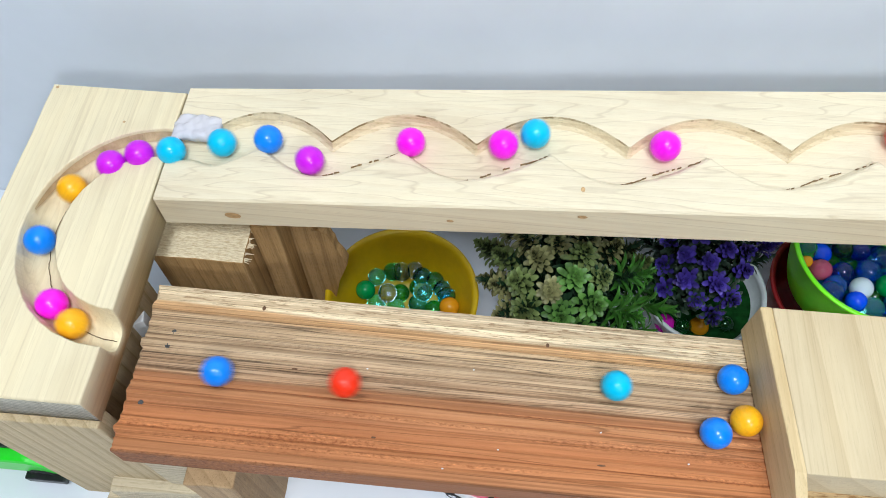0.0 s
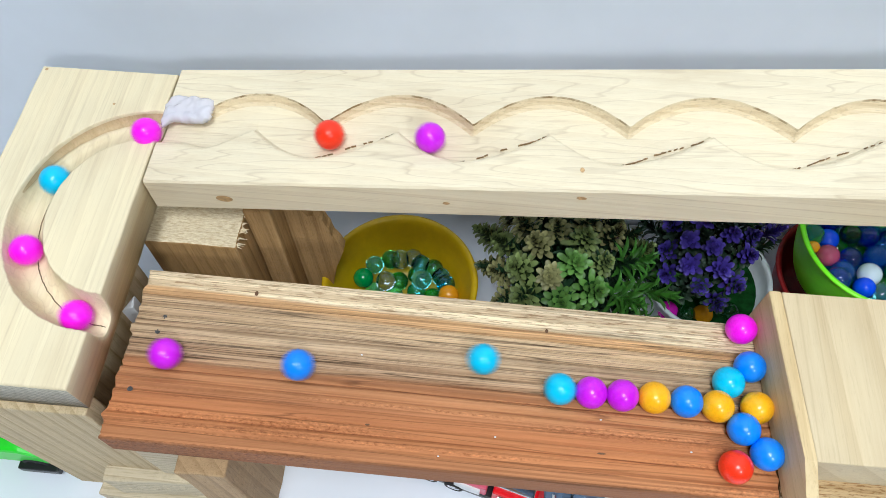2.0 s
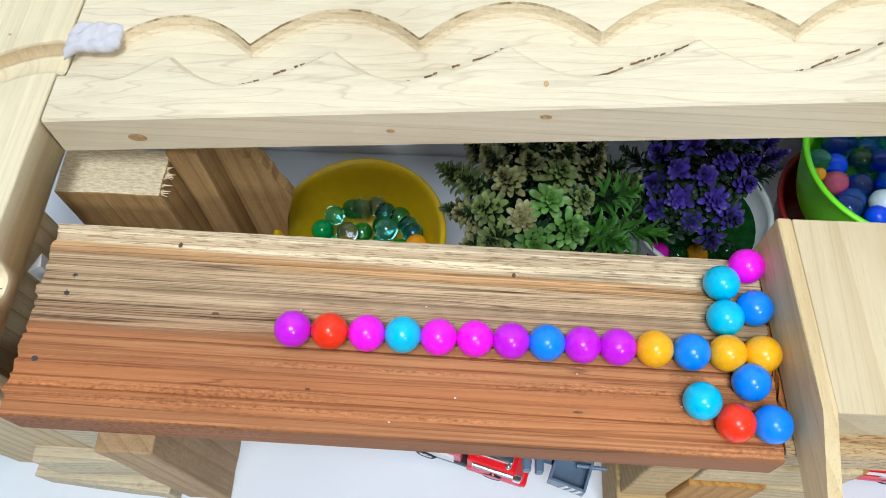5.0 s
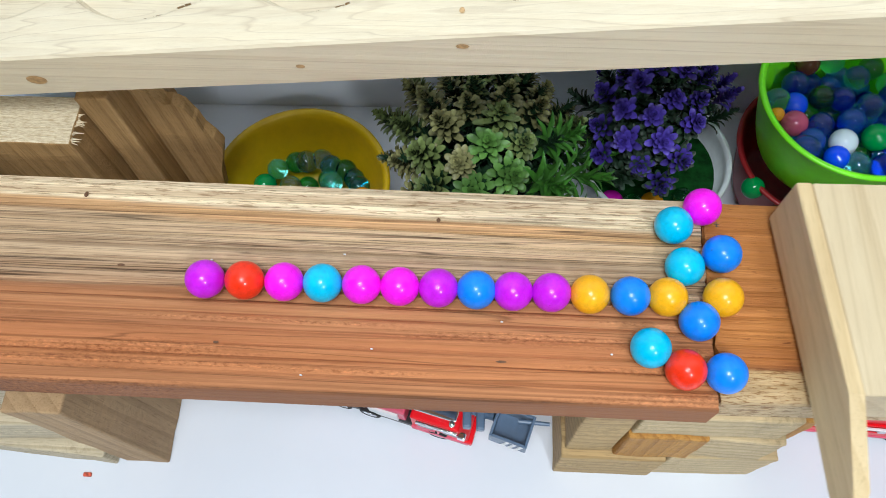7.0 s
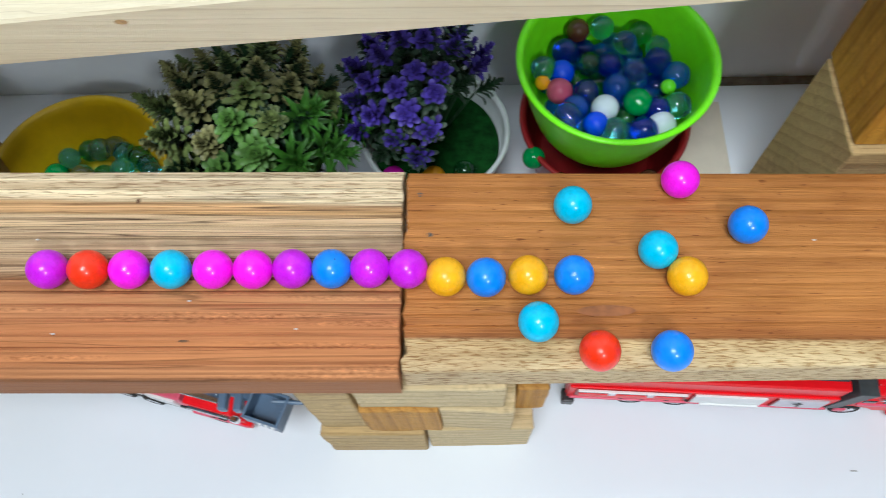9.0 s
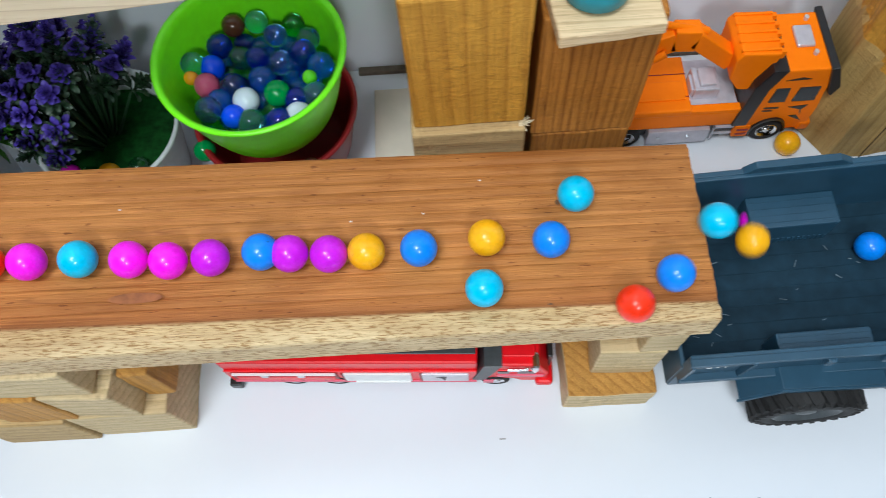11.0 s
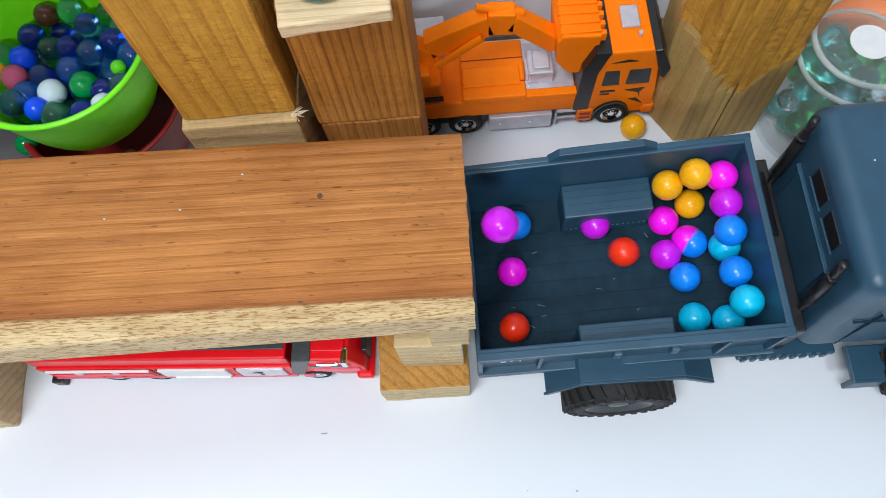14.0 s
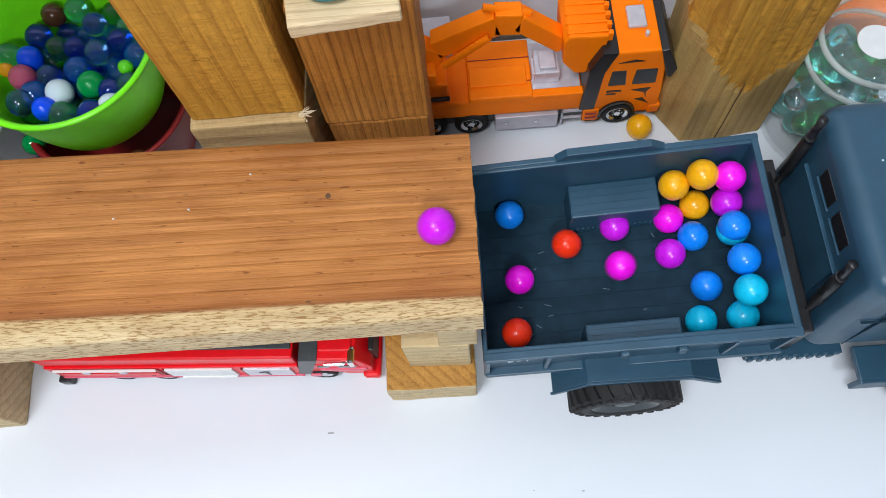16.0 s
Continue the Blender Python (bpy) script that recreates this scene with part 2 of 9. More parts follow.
def painted_ball(name, colour):
    """Pearly lacquer: a fine-grained metallic paint under a thin clear coat, with small chips and scuffs."""
    m, nt, b = nodes_of(name, 0.36)
    b.inputs["Specular IOR Level"].default_value = 0.2
    b.inputs["Coat Weight"].default_value, b.inputs["Coat Roughness"].default_value = 0.5, 0.17
    grain = noise_of(nt, coords(nt, (750,) * 3), detail=3, rough=0.7)
    cloud = noise_of(nt, coords(nt, (190,) * 3), detail=3)
    c = ramp(nt, cloud, [(0.3, tuple(v * 0.92 for v in colour)), (0.7, tuple(min(1, v * 1.1 + 0.012) for v in colour))])
    c = mixed(nt, c, ramp(nt, grain, [(0.36, grey(0.74)), (0.5, grey(1)), (0.62, grey(1.2))]), 0.28, "MULTIPLY")
    chips = noise_of(nt, coords(nt, (330,) * 3), detail=3, rough=0.6)
    c = mixed(nt, c, ramp(nt, chips, [(0.235, grey(0.2)), (0.26, grey(1))]), 0.8, "MULTIPLY")
    scuff = noise_of(nt, coords(nt, (420,) * 3), detail=4, rough=0.7)
    c = mixed(nt, c, grey(0.85), ramp(nt, scuff, [(0.73, grey(0)), (0.78, grey(0.4))]))
    nt.links.new(c, b.inputs["Base Color"])
    bump(nt, b, grain, 0.35, 0.0002)
    return m


PINE = wood("pine_pale", (0.80, 0.71, 0.52), (0.68, 0.55, 0.36), 0, 0.5, 0.08, 0.7, 0.28, 0, 0.0085, 0.6)
PINE_U = wood("pine_cross", (0.79, 0.69, 0.47), (0.67, 0.55, 0.35), 1, 0.5, 0.08, 0.7, 0.4, 0, 0.014, 0.35)
PINE_SLAB = wood("pine_gate_block", (0.68, 0.56, 0.36), (0.54, 0.41, 0.23), 1, 0.5, 0.1, 0.6, 0.7, 0, 0.022, 0.4)
PINE_TAUPE = wood("pine_taupe", (0.47, 0.315, 0.170), (0.31, 0.195, 0.095), 2, 0.65, 0.4, 1.0, 0.7, 0.15, 0.010)
PINE_ASH = wood("pine_ash", (0.62, 0.54, 0.39), (0.42, 0.34, 0.22), 0, 0.7, 0.3, 1.0, 0.9, 0.2, 0.005)
PINE_GATE = wood("pine_gate", (0.74, 0.58, 0.33), (0.60, 0.43, 0.21), 1, 0.5, 0.2, 0.7, 0.6, 0, 0.010)
PINE_DARK = wood("pine_groove", (0.76, 0.64, 0.44), (0.56, 0.42, 0.24), 0, 0.7, 0.3)
PINE_POST = wood("pine_post", (0.55, 0.285, 0.068), (0.33, 0.140, 0.028), 2, 0.6, 0.4, 1.1, 0.8, 0.2, 0.007)
PINE_WARM = wood("pine_warm_post", (0.50, 0.205, 0.036), (0.24, 0.080, 0.012), 2, 0.6, 0.5, 1.4, 0.95, 0.15, 0.0042)
PINE_GREY = wood("pine_grey_block", (0.54, 0.38, 0.185), (0.35, 0.23, 0.095), 0, 0.65, 0.35, 1.0, 0.8, 0.2, 0.009)
PINE_PALE_BLOCK = wood("pine_pale_block", (0.66, 0.52, 0.31), (0.45, 0.33, 0.16), 0, 0.65, 0.3, 1.0, 0.8, 0.2, 0.007)
PINE_TAN = wood("pine_tan_plank", (0.45, 0.275, 0.115), (0.29, 0.165, 0.060), 2, 0.6, 0.4, 1.0, 0.8, 0.1, 0.009, 0.8)
PINE_PALE_POST = wood("pine_pale_post", (0.60, 0.48, 0.30), (0.40, 0.29, 0.15), 2, 0.65, 0.3, 1.0, 0.8, 0.1, 0.009, 0.6)
PINE_GOLD = wood("pine_gold_post", (0.60, 0.305, 0.045), (0.36, 0.148, 0.016), 2, 0.6, 0.4, 1.1, 0.8, 0.34, 0.008)
PINE_SAND = wood("pine_sand_post", (0.50, 0.330, 0.120), (0.34, 0.195, 0.055), 2, 0.6, 0.3, 0.9, 0.9, 0.1, 0.007)
STAIN = plain("reddish_stain", (0.30, 0.100, 0.028), 0.6, vary=0.25, scale=300)
DARK_KNOT = plain("dark_knot", (0.13, 0.06, 0.025), 0.7, vary=0.3, scale=700)
NICK = plain("brown_nick", (0.26, 0.17, 0.085), 0.9, vary=0.4, scale=900)
CRACK = plain("dark_crack", (0.11, 0.065, 0.030), 0.9, vary=0.4, scale=900)
SCORCH_M, SCORCH_NT, SCORCH_B = nodes_of("scorched_edge", 0.7)
SCORCH_NT.links.new(ramp(SCORCH_NT, noise_of(SCORCH_NT, coords(SCORCH_NT, (60, 60, 20), False), detail=4, rough=0.7), [(0.40, (0.24, 0.155, 0.065)), (0.54, (0.66, 0.54, 0.35))]), SCORCH_B.inputs["Base Color"])
PINE_BURN = wood("pine_scorched", (0.58, 0.44, 0.26), (0.40, 0.27, 0.13), 2, 0.7, 0.2, 1.0, 0.15, 0, 0.010)
SAWN = end_grain("sawn_end", (0.84, 0.73, 0.52), (0.60, 0.46, 0.27))
KNOT = plain("knot", (0.52, 0.33, 0.15), 0.6, vary=0.3, scale=700)
GREY_END = end_grain("weathered_end", (0.62, 0.57, 0.46), (0.45, 0.41, 0.31), True)
PLY = wood("plywood_edge", (0.75, 0.58, 0.36), (0.5, 0.34, 0.18), 0, 0.6, 0.3, 1.5, 0.8, 0, 0.004)
DECK_ONE = weathered_board("decking_weathered", [(0.0, (0.47, 0.205, 0.088)), (0.12, (0.49, 0.195, 0.076)), (0.24, (0.42, 0.162, 0.064)), (0.36, (0.48, 0.215, 0.095)), (0.44, (0.44, 0.200, 0.092)), (0.465, (0.50, 0.32, 0.19)),
    (0.62, (0.52, 0.375, 0.235)), (0.79, (0.53, 0.37, 0.22)), (1.0, (0.55, 0.41, 0.26))])
DECK_TWO = heartwood_board("decking_heartwood", [(0.0, (0.62, 0.48, 0.29)), (0.10, (0.62, 0.46, 0.25)), (0.175, (0.62, 0.44, 0.22)), (0.19, (0.30, 0.110, 0.030)), (0.215, (0.39, 0.140, 0.036)),
    (0.34, (0.435, 0.168, 0.042)), (0.6, (0.46, 0.186, 0.050)), (0.8, (0.415, 0.163, 0.042)), (1.0, (0.39, 0.151, 0.038))])
TABLE = plain("white_tabletop", (0.77, 0.81, 0.88), 0.35, vary=0.03, scale=6)
# For the unseen walls and ceiling; this tone sets how much light bounces.
ROOM = plain("unseen_room_shell", (0.38, 0.375, 0.36), 0.7, vary=0.05, scale=9)
FLOOR = plain("grey_floor", (0.42, 0.41, 0.40), 0.5, vary=0.1, scale=12)
WALL = plain("painted_wall", (0.79, 0.84, 0.92), 0.6, vary=0.05, scale=9)
GAP = plain("dark_gap", (0.13, 0.105, 0.08), 0.9, vary=0.3)
CARD = plain("cream_card", (0.70, 0.64, 0.53), 0.7, vary=0.06, scale=60)
GLUE = glassy("hot_glue", (0.93, 0.91, 0.98), 0.38)
STEEL = plain("steel_screw", (0.10, 0.10, 0.10), 0.55, 0.6, 0.3, 900)
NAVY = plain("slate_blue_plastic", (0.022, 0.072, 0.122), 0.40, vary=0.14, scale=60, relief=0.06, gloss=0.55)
# Darker copy of the slate plastic: shade inside the bed and in seams.
NAVY_SHADED = plain("slate_plastic_shaded", (0.011, 0.034, 0.056), 0.6, vary=0.25, scale=120, gloss=0.15)
DUST = plain("grey_dust", (0.42, 0.43, 0.45), 0.8, vary=0.2, scale=900)
SCUFF = plain("pale_scuff", (0.16, 0.22, 0.26), 0.7, vary=0.4, scale=900)
HUB_GREY = plain("dark_grey_hub", (0.045, 0.055, 0.062), 0.4, vary=0.2, scale=300)
RUBBER = plain("black_rubber", (0.014, 0.014, 0.015), 0.75, vary=0.3, scale=300, relief=0.2)
BLACK = plain("black_plastic", (0.012, 0.012, 0.014), 0.35, vary=0.2)
ORANGE = plain("orange_plastic", (1.0, 0.205, 0.001), 0.5, vary=0.05, gloss=0.14)
SILVER = plain("silver_plastic", (0.58, 0.56, 0.62), 0.3, 0.3, 0.1)
GLASS_DARK = plain("dark_window", (0.03, 0.035, 0.04), 0.12, vary=0.05)
RED = plain("red_plastic", (0.80, 0.006, 0.014), 0.3, vary=0.06, gloss=0.3)
PINK = plain("faded_red_plastic", (0.70, 0.10, 0.17), 0.35, vary=0.08)
WHITE = plain("white_plastic", (0.78, 0.79, 0.80), 0.35, vary=0.04)
MAROON = plain("maroon_plastic", (0.27, 0.011, 0.014), 0.4, vary=0.15)
LIME = plain("lime_plastic", (0.22, 0.96, 0.011), 0.32, vary=0.05)
YELLOW = plain("yellow_plastic", (0.60, 0.40, 0.002), 0.4, vary=0.06)
TEAL = plain("teal_paint", (0.01, 0.24, 0.30), 0.4, vary=0.1)
CLEAR = plain("clear_plastic", (0.62, 0.70, 0.67), 0.2, vary=0.05)
CLEAR.node_tree.nodes["Principled BSDF"].inputs["Alpha"].default_value = 0.10
BLUEGREY = plain("blue_grey_plastic", (0.10, 0.16, 0.25), 0.35, vary=0.1)
CHROME = plain("chrome", (0.75, 0.76, 0.78), 0.12, 1.0, 0.05)
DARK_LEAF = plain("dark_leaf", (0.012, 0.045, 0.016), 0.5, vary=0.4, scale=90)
PAINT = {k: painted_ball(k + "_pearl", c) for k, c in (("blue", (0.002, 0.235, 0.95)), ("teal", (0.002, 0.52, 0.82)), ("magenta", (1.0, 0.002, 0.82)),
    ("violet", (0.60, 0.006, 0.76)), ("yellow", (1.0, 0.45, 0.001)), ("red", (0.92, 0.030, 0.002)))}


# ---------------------------------------------------------------- building tools
def part(name, bm, material, parent=None, label="", smooth=False):
    """Links a bmesh, drawn in world metres, as one mesh under a thing (or on its own)."""
    if parent is not None:
        bm.transform(parent_frame(parent).inverted())
    me = bpy.data.meshes.new(name)
    bmesh.ops.recalc_face_normals(bm, faces=bm.faces)
    bm.to_mesh(me)
    bm.free()
    for m in material if isinstance(material, (list, tuple)) else [material]:
        me.materials.append(m)
    if smooth:
        for p in me.polygons:
            p.use_smooth = True
    ob = new(name, me)
    if smooth == "edges":
        ob.modifiers.new("weighted", "WEIGHTED_NORMAL").weight = 90
    if parent is not None:
        ob.parent = parent
    return tagged(ob, label)


def parent_frame(ob):
    m = ob.matrix_basis.copy()
    while ob.parent is not None:
        ob = ob.parent
        m = ob.matrix_basis @ m
    return m


def thing(name, at, label, category, group="", kind=""):
    ob = new(name)
    ob.location = at
    ob.empty_display_size = 0.01
    return tagged(ob, label, category, group, kind)


def block(x0, x1, y0, y1, z0, z1, bevel=0.0012, bm=None, m=None, segments=2):
    """A box with rounded edges, added to bm."""
    bm = bm or bmesh.new()
    made = bmesh.ops.create_cube(bm, size=1)["verts"]
    for v in made:
        v.co = Vector(((x0 + x1) / 2 + v.co.x * (x1 - x0), (y0 + y1) / 2 + v.co.y * (y1 - y0), (z0 + z1) / 2 + v.co.z * (z1 - z0)))
    if bevel:
        edges = {e for v in made for e in v.link_edges}
        r = bmesh.ops.bevel(bm, geom=list(edges), offset=bevel, segments=segments, affect="EDGES", profile=0.5)
        made = list({v for f in r["faces"] for v in f.verts} | {v for v in made if v.is_valid})
    if m is not None:
        bmesh.ops.transform(bm, matrix=m, verts=made)
    return bm


def prism(points, axis, a, b, bm=None, bevel=0.0):
    """A closed outline (two coordinates) drawn out along one axis from a to b."""
    bm = bm or bmesh.new()
    rest = [i for i in range(3) if i != axis]
    rings = []
    for d in (a, b):
        ring = []
        for p in points:
            c = [0, 0, 0]
            c[axis], c[rest[0]], c[rest[1]] = d, p[0], p[1]
            ring.append(bm.verts.new(c))
        rings.append(ring)
    n = len(points)
    for i in range(n):
        bm.faces.new((rings[0][i], rings[0][(i + 1) % n], rings[1][(i + 1) % n], rings[1][i]))
    caps = [bm.faces.new(rings[0]), bm.faces.new(rings[1])]
    if bevel:
        edges = list({e for f in caps for e in f.edges} | {e for v in rings[0] for e in v.link_edges})
        bmesh.ops.bevel(bm, geom=edges, offset=bevel, segments=2, affect="EDGES", profile=0.5)
    return bm


def rod(p, q, r0, r1=None, n=20, bm=None):
    bm = bm or bmesh.new()
    p, q = Vector(p), Vector(q)
    made = bmesh.ops.create_cone(bm, cap_ends=True, segments=n, radius1=r0, radius2=r0 if r1 is None else r1, depth=(q - p).length)["verts"]
    m = Matrix.Translation((p + q) / 2) @ (q - p).to_track_quat("Z", "Y").to_matrix().to_4x4()
    bmesh.ops.transform(bm, matrix=m, verts=made)
    return bm


def lathe(profile, centre, n=64, bm=None, m=None):
    """Turns (radius, height) pairs about an upright axis through centre."""
    bm = bm or bmesh.new()
    rings = []
    for r, z in profile:
        rings.append([bm.verts.new((centre[0] + r * math.cos(2 * math.pi * i / n), centre[1] + r * math.sin(2 * math.pi * i / n), centre[2] + z)) for i in range(n)])
    for a, b in zip(rings, rings[1:]):
        for i in range(n):
            bm.faces.new((a[i], a[(i + 1) % n], b[(i + 1) % n], b[i]))
    made = [v for ring in rings for v in ring]
    bm.faces.new(rings[0][::-1])
    bm.faces.new(rings[-1])
    if m is not None:
        bmesh.ops.transform(bm, matrix=m, verts=made)
    return bm


def ring_of(profile, centre, n=64):
    """A closed ring: (radius, height) pairs turned about an upright axis and joined end to end."""
    bm = bmesh.new()
    turns = [[bm.verts.new((centre[0] + r * math.cos(2 * math.pi * i / n), centre[1] + r * math.sin(2 * math.pi * i / n), centre[2] + z)) for i in range(n)] for r, z in profile]
    for a, b in zip(turns, turns[1:] + turns[:1]):
        for i in range(n):
            bm.faces.new((a[i], a[(i + 1) % n], b[(i + 1) % n], b[i]))
    return bm


def grid_mesh(rows_of_points, bm=None):
    bm = bm or bmesh.new()
    vs = [[bm.verts.new(p) for p in row] for row in rows_of_points]
    for a, b in zip(vs, vs[1:]):
        for i in range(len(a) - 1):
            bm.faces.new((a[i], a[i + 1], b[i + 1], b[i]))
    return bm, vs


def sphere(centre, r, sub=3, bm=None, squash=1.0):
    bm = bm or bmesh.new()
    made = bmesh.ops.create_icosphere(bm, subdivisions=sub, radius=r)["verts"]
    for v in made:
        v.co = Vector((v.co.x, v.co.y, v.co.z * squash)) + Vector(centre)
    return bm


# ---------------------------------------------------------------- the setting
tagged(part("tabletop", block(-1.6, 1.7, -1.3, 0.1995, -0.03, 0.0, 0), TABLE), "smooth white tabletop under the marble run", "table", kind="structure")
tagged(part("wall_north", block(-1.94, 2.04, 0.2, 0.24, -0.71, 1.95, 0), WALL), "plain pale grey painted wall behind the table", "wall", kind="structure")
# Unseen walls and ceiling, added to bounce the lamps' light around the table.
tagged(part("wall_south", block(-1.94, 2.04, -2.44, -2.4, -0.71, 1.95, 0), ROOM), "plain unseen wall added to bounce light in the room", "wall", kind="structure")
tagged(part("wall_west", block(-1.94, -1.9, -2.4, 0.2, -0.71, 1.95, 0), ROOM), "plain unseen wall added to bounce light in the room", "wall", kind="structure")
tagged(part("wall_east", block(2.0, 2.04, -2.4, 0.2, -0.71, 1.95, 0), ROOM), "plain unseen wall added to bounce light in the room", "wall", kind="structure")
tagged(part("ceiling", block(-1.94, 2.04, -2.44, 0.24, 1.95, 1.99, 0), ROOM), "plain unseen ceiling added to bounce light in the room", "ceiling", kind="structure")
# Strip coloured dark in place of the open gap between table and wall.
tagged(part("trim", block(0.155, 1.7, 0.1945, 0.1995, 0.0, 0.004, 0.0006), GAP), "dark strip standing in for the gap along the wall foot", "trim", kind="structure")
tagged(part("floor", block(-1.94, 2.04, -2.44, 0.24, -0.75, -0.71, 0), FLOOR), "plain floor under the table", "floor", kind="structure")


# ---------------------------------------------------------------- upper beam with the wavy groove
BEAM_SLOPE, BEAM_YAW = 0.106, -0.0129


def beam_top(x):
    return 0.2097 + BEAM_SLOPE * (x + 0.2)


def groove_edges(x):
    """Near and far edge of the routed groove: a wandering wave in front, a row of arches behind."""
    k0 = (x + 0.2007) / 0.0798
    f = abs(k0 - round(k0)) * 2
    g = k0 - math.floor(k0)
    g = g / 0.42 if g < 0.42 else (1 - g) / 0.58
    drift = -0.02 * (x + 0.2)
    lower = 0.0945 + 0.0185 * (1 - g) ** 1.75 + drift
    upper = 0.1376 - 0.0200 * f ** 2.0 + drift
    if x < -0.30:
        k = min(1, (-0.30 - x) / 0.022)
        k = k * k * (3 - 2 * k)
        lower, upper = lower * (1 - k) + 0.1055 * k, upper * (1 - k) + 0.1285 * k
    return lower, upper


def wavy_beam():
    bm = bmesh.new()
    x0, x1, n = -0.3335, 0.262, 640
    rows = []
    for i in range(n + 1):
        x = x0 + (x1 - x0) * i / n
        yf, z = 0.077 + BEAM_YAW * (x + 0.2), beam_top(x)
        yb = yf + 0.0807
        lo, up = groove_edges(x)
        w = 0.0005 * noise.noise((x * 130, 3, 0)) + 0.0004 * noise.noise((x * 600, 9, 0))
        lo, up, d = lo + w, up + 0.6 * w, 0.0066
        wear = 0.0004 + 0.0004 * abs(noise.noise((x * 45, 1, 2)))
        ys = [(yf + 0.0002, -0.0012), (yf + 0.0012, 0), (lo * 0.5 + yf * 0.5, 0), (lo - 0.0012 - wear, 0), (lo, -0.0004 - wear * 0.5), (lo + 0.0012, -d * 0.45), (lo + 0.0042, -d * 0.86),
              ((lo + up) / 2, -d), (up - 0.0028, -d * 0.96), (up - 0.0010, -d * 0.72), (up, -0.0009), (up + 0.0006, 0), ((up + yb) / 2, 0), (yb - 0.0012, 0), (yb - 0.0002, -0.0012),
              (yb, -0.024), (yf + 0.001, -0.025), (yf, -0.0238)]
        rows.append([(x, y, z + dz) for y, dz in ys])
    bm, vs = grid_mesh(rows, bm)
    for a, b in zip(vs, vs[1:]):
        bm.faces.new((a[-1], a[0], b[0], b[-1]))
    bm.faces.new(vs[0])
    bm.faces.new(vs[-1][::-1])
    for f in bm.faces:
        if len(f.verts) == 4:
            c = f.calc_center_median()
            lo, up = groove_edges(c.x)
            deep = beam_top(c.x) - c.z
            if 0.0003 < deep < 0.012 and up - 0.0027 < c.y < up + 0.0008:
                f.material_index = 1
            if deep < 0.0016 and up - 0.0006 < c.y < up + 0.0009:
                f.material_index = 2
    return bm


def cutter_marks(parent):
    """Short dark nicks that the router left along the rising side of each wave."""
    r = random.Random(21)
    for k in range(-1, 6):
        bm = bmesh.new()
        for i in range(15):
            u = (i + 0.5) / 15
            if r.random() < 0.30:
                continue
            x = -0.2007 + 0.0798 * (k + 0.43 + 0.56 * u)
            if not -0.315 < x < 0.255:
                continue
            lo, up = groove_edges(x)
            base = groove_edges(-0.2007 + 0.0798 * (k + 0.43))[0] * (1 - u) + groove_edges(-0.2007 + 0.0798 * (k + 0.995))[0] * u
            y = max(lo + 0.0012, base + 0.0022 * math.sin(math.pi * u) + 0.0004)
            gap = max(0.0, y - lo)
            z = beam_top(x) - 0.0066 * (0.45 * min(1, gap / 0.0012) if gap < 0.0012 else 0.45 + 0.41 * min(1, (gap - 0.0012) / 0.003)) + 0.0009
            half = r.uniform(0.0007, 0.0019)
            m = Matrix.Translation((x, y, z)) @ Matrix.Rotation(math.atan(0.40 + r.uniform(-0.12, 0.12)), 4, "Z")
            block(-half, half, -r.uniform(0.0001, 0.0002), r.uniform(0.0001, 0.0002), -0.0012, 0.0001, 0, bm, m)
        if bm.verts:
            tagged(part("cutter_mark", bm, NICK, parent, "row of thin dark router nicks"), kind="stuff")
        else:
            bm.free()


def knot_on(parent, at, rx, rz, normal, name="knot", material=None, label="dark round knot in the pine"):
    bm = bmesh.new()
    made = bmesh.ops.create_circle(bm, cap_ends=True, segments=20, radius=1)["verts"]
    q = Vector(normal).to_track_quat("Z", "Y").to_matrix().to_4x4()
    bmesh.ops.transform(bm, matrix=Matrix.Translation(at) @ q @ Matrix.Diagonal((rx, rz, 1, 1)), verts=made)
    r = bmesh.ops.inset_region(bm, faces=bm.faces[:], thickness=0.35, depth=0)
    part(name, bm, material or KNOT, parent, label)


beam = thing("grooved_beam", (-0.03, 0.12, 0.2), "long pale pine beam with a wavy ball groove routed along its top", "beam")
part("beam_body", wavy_beam(), [PINE, PINE_DARK, SCORCH_M], beam)
for kx, kd, a, b in ((-0.2915, 0.014, 0.0046, 0.0028), (-0.1715, 0.013, 0.0019, 0.0012), (-0.1045, 0.0055, 0.0026, 0.0013)):
    knot_on(beam, (kx, 0.077 + BEAM_YAW * (kx + 0.2) - 0.0003, beam_top(kx) - kd), a, b, (0, -1, 0))
cutter_marks(beam)
knot_on(beam, (-0.105, 0.0885, beam_top(-0.105) + 0.0003), 0.0011, 0.0016, (0, 0, 1))


# ---------------------------------------------------------------- turn block with the U-shaped groove
UX, UY, UTOP = -0.336, 0.0595, 0.196


U_LEFT, U_RIGHT, U_FRONT, U_BACK = -0.4155, -0.3345, -0.037, 0.1545
U_AX, U_AY, U_HALF = 0.0515, 0.05725, 0.0096


def u_groove(x, y):
    """Signed offset from the middle of the U groove (outwards positive) and how far along it, 0 to 1."""
    px, py = x - UX, y - UY
    if px > 0:
        return abs(py) - U_AY, 0.0 if py > 0 else 1.0
    rad = math.hypot(px / U_AX, py / U_AY)
    grad = math.hypot(px / U_AX ** 2, py / U_AY ** 2) / max(rad, 1e-6)
    a = math.atan2(py, min(px, -1e-6))
    a = a if a > 0 else a + 2 * math.pi
    return (rad - 1) / max(grad, 1e-6), min(1, max(0, (a - math.pi / 2) / math.pi))


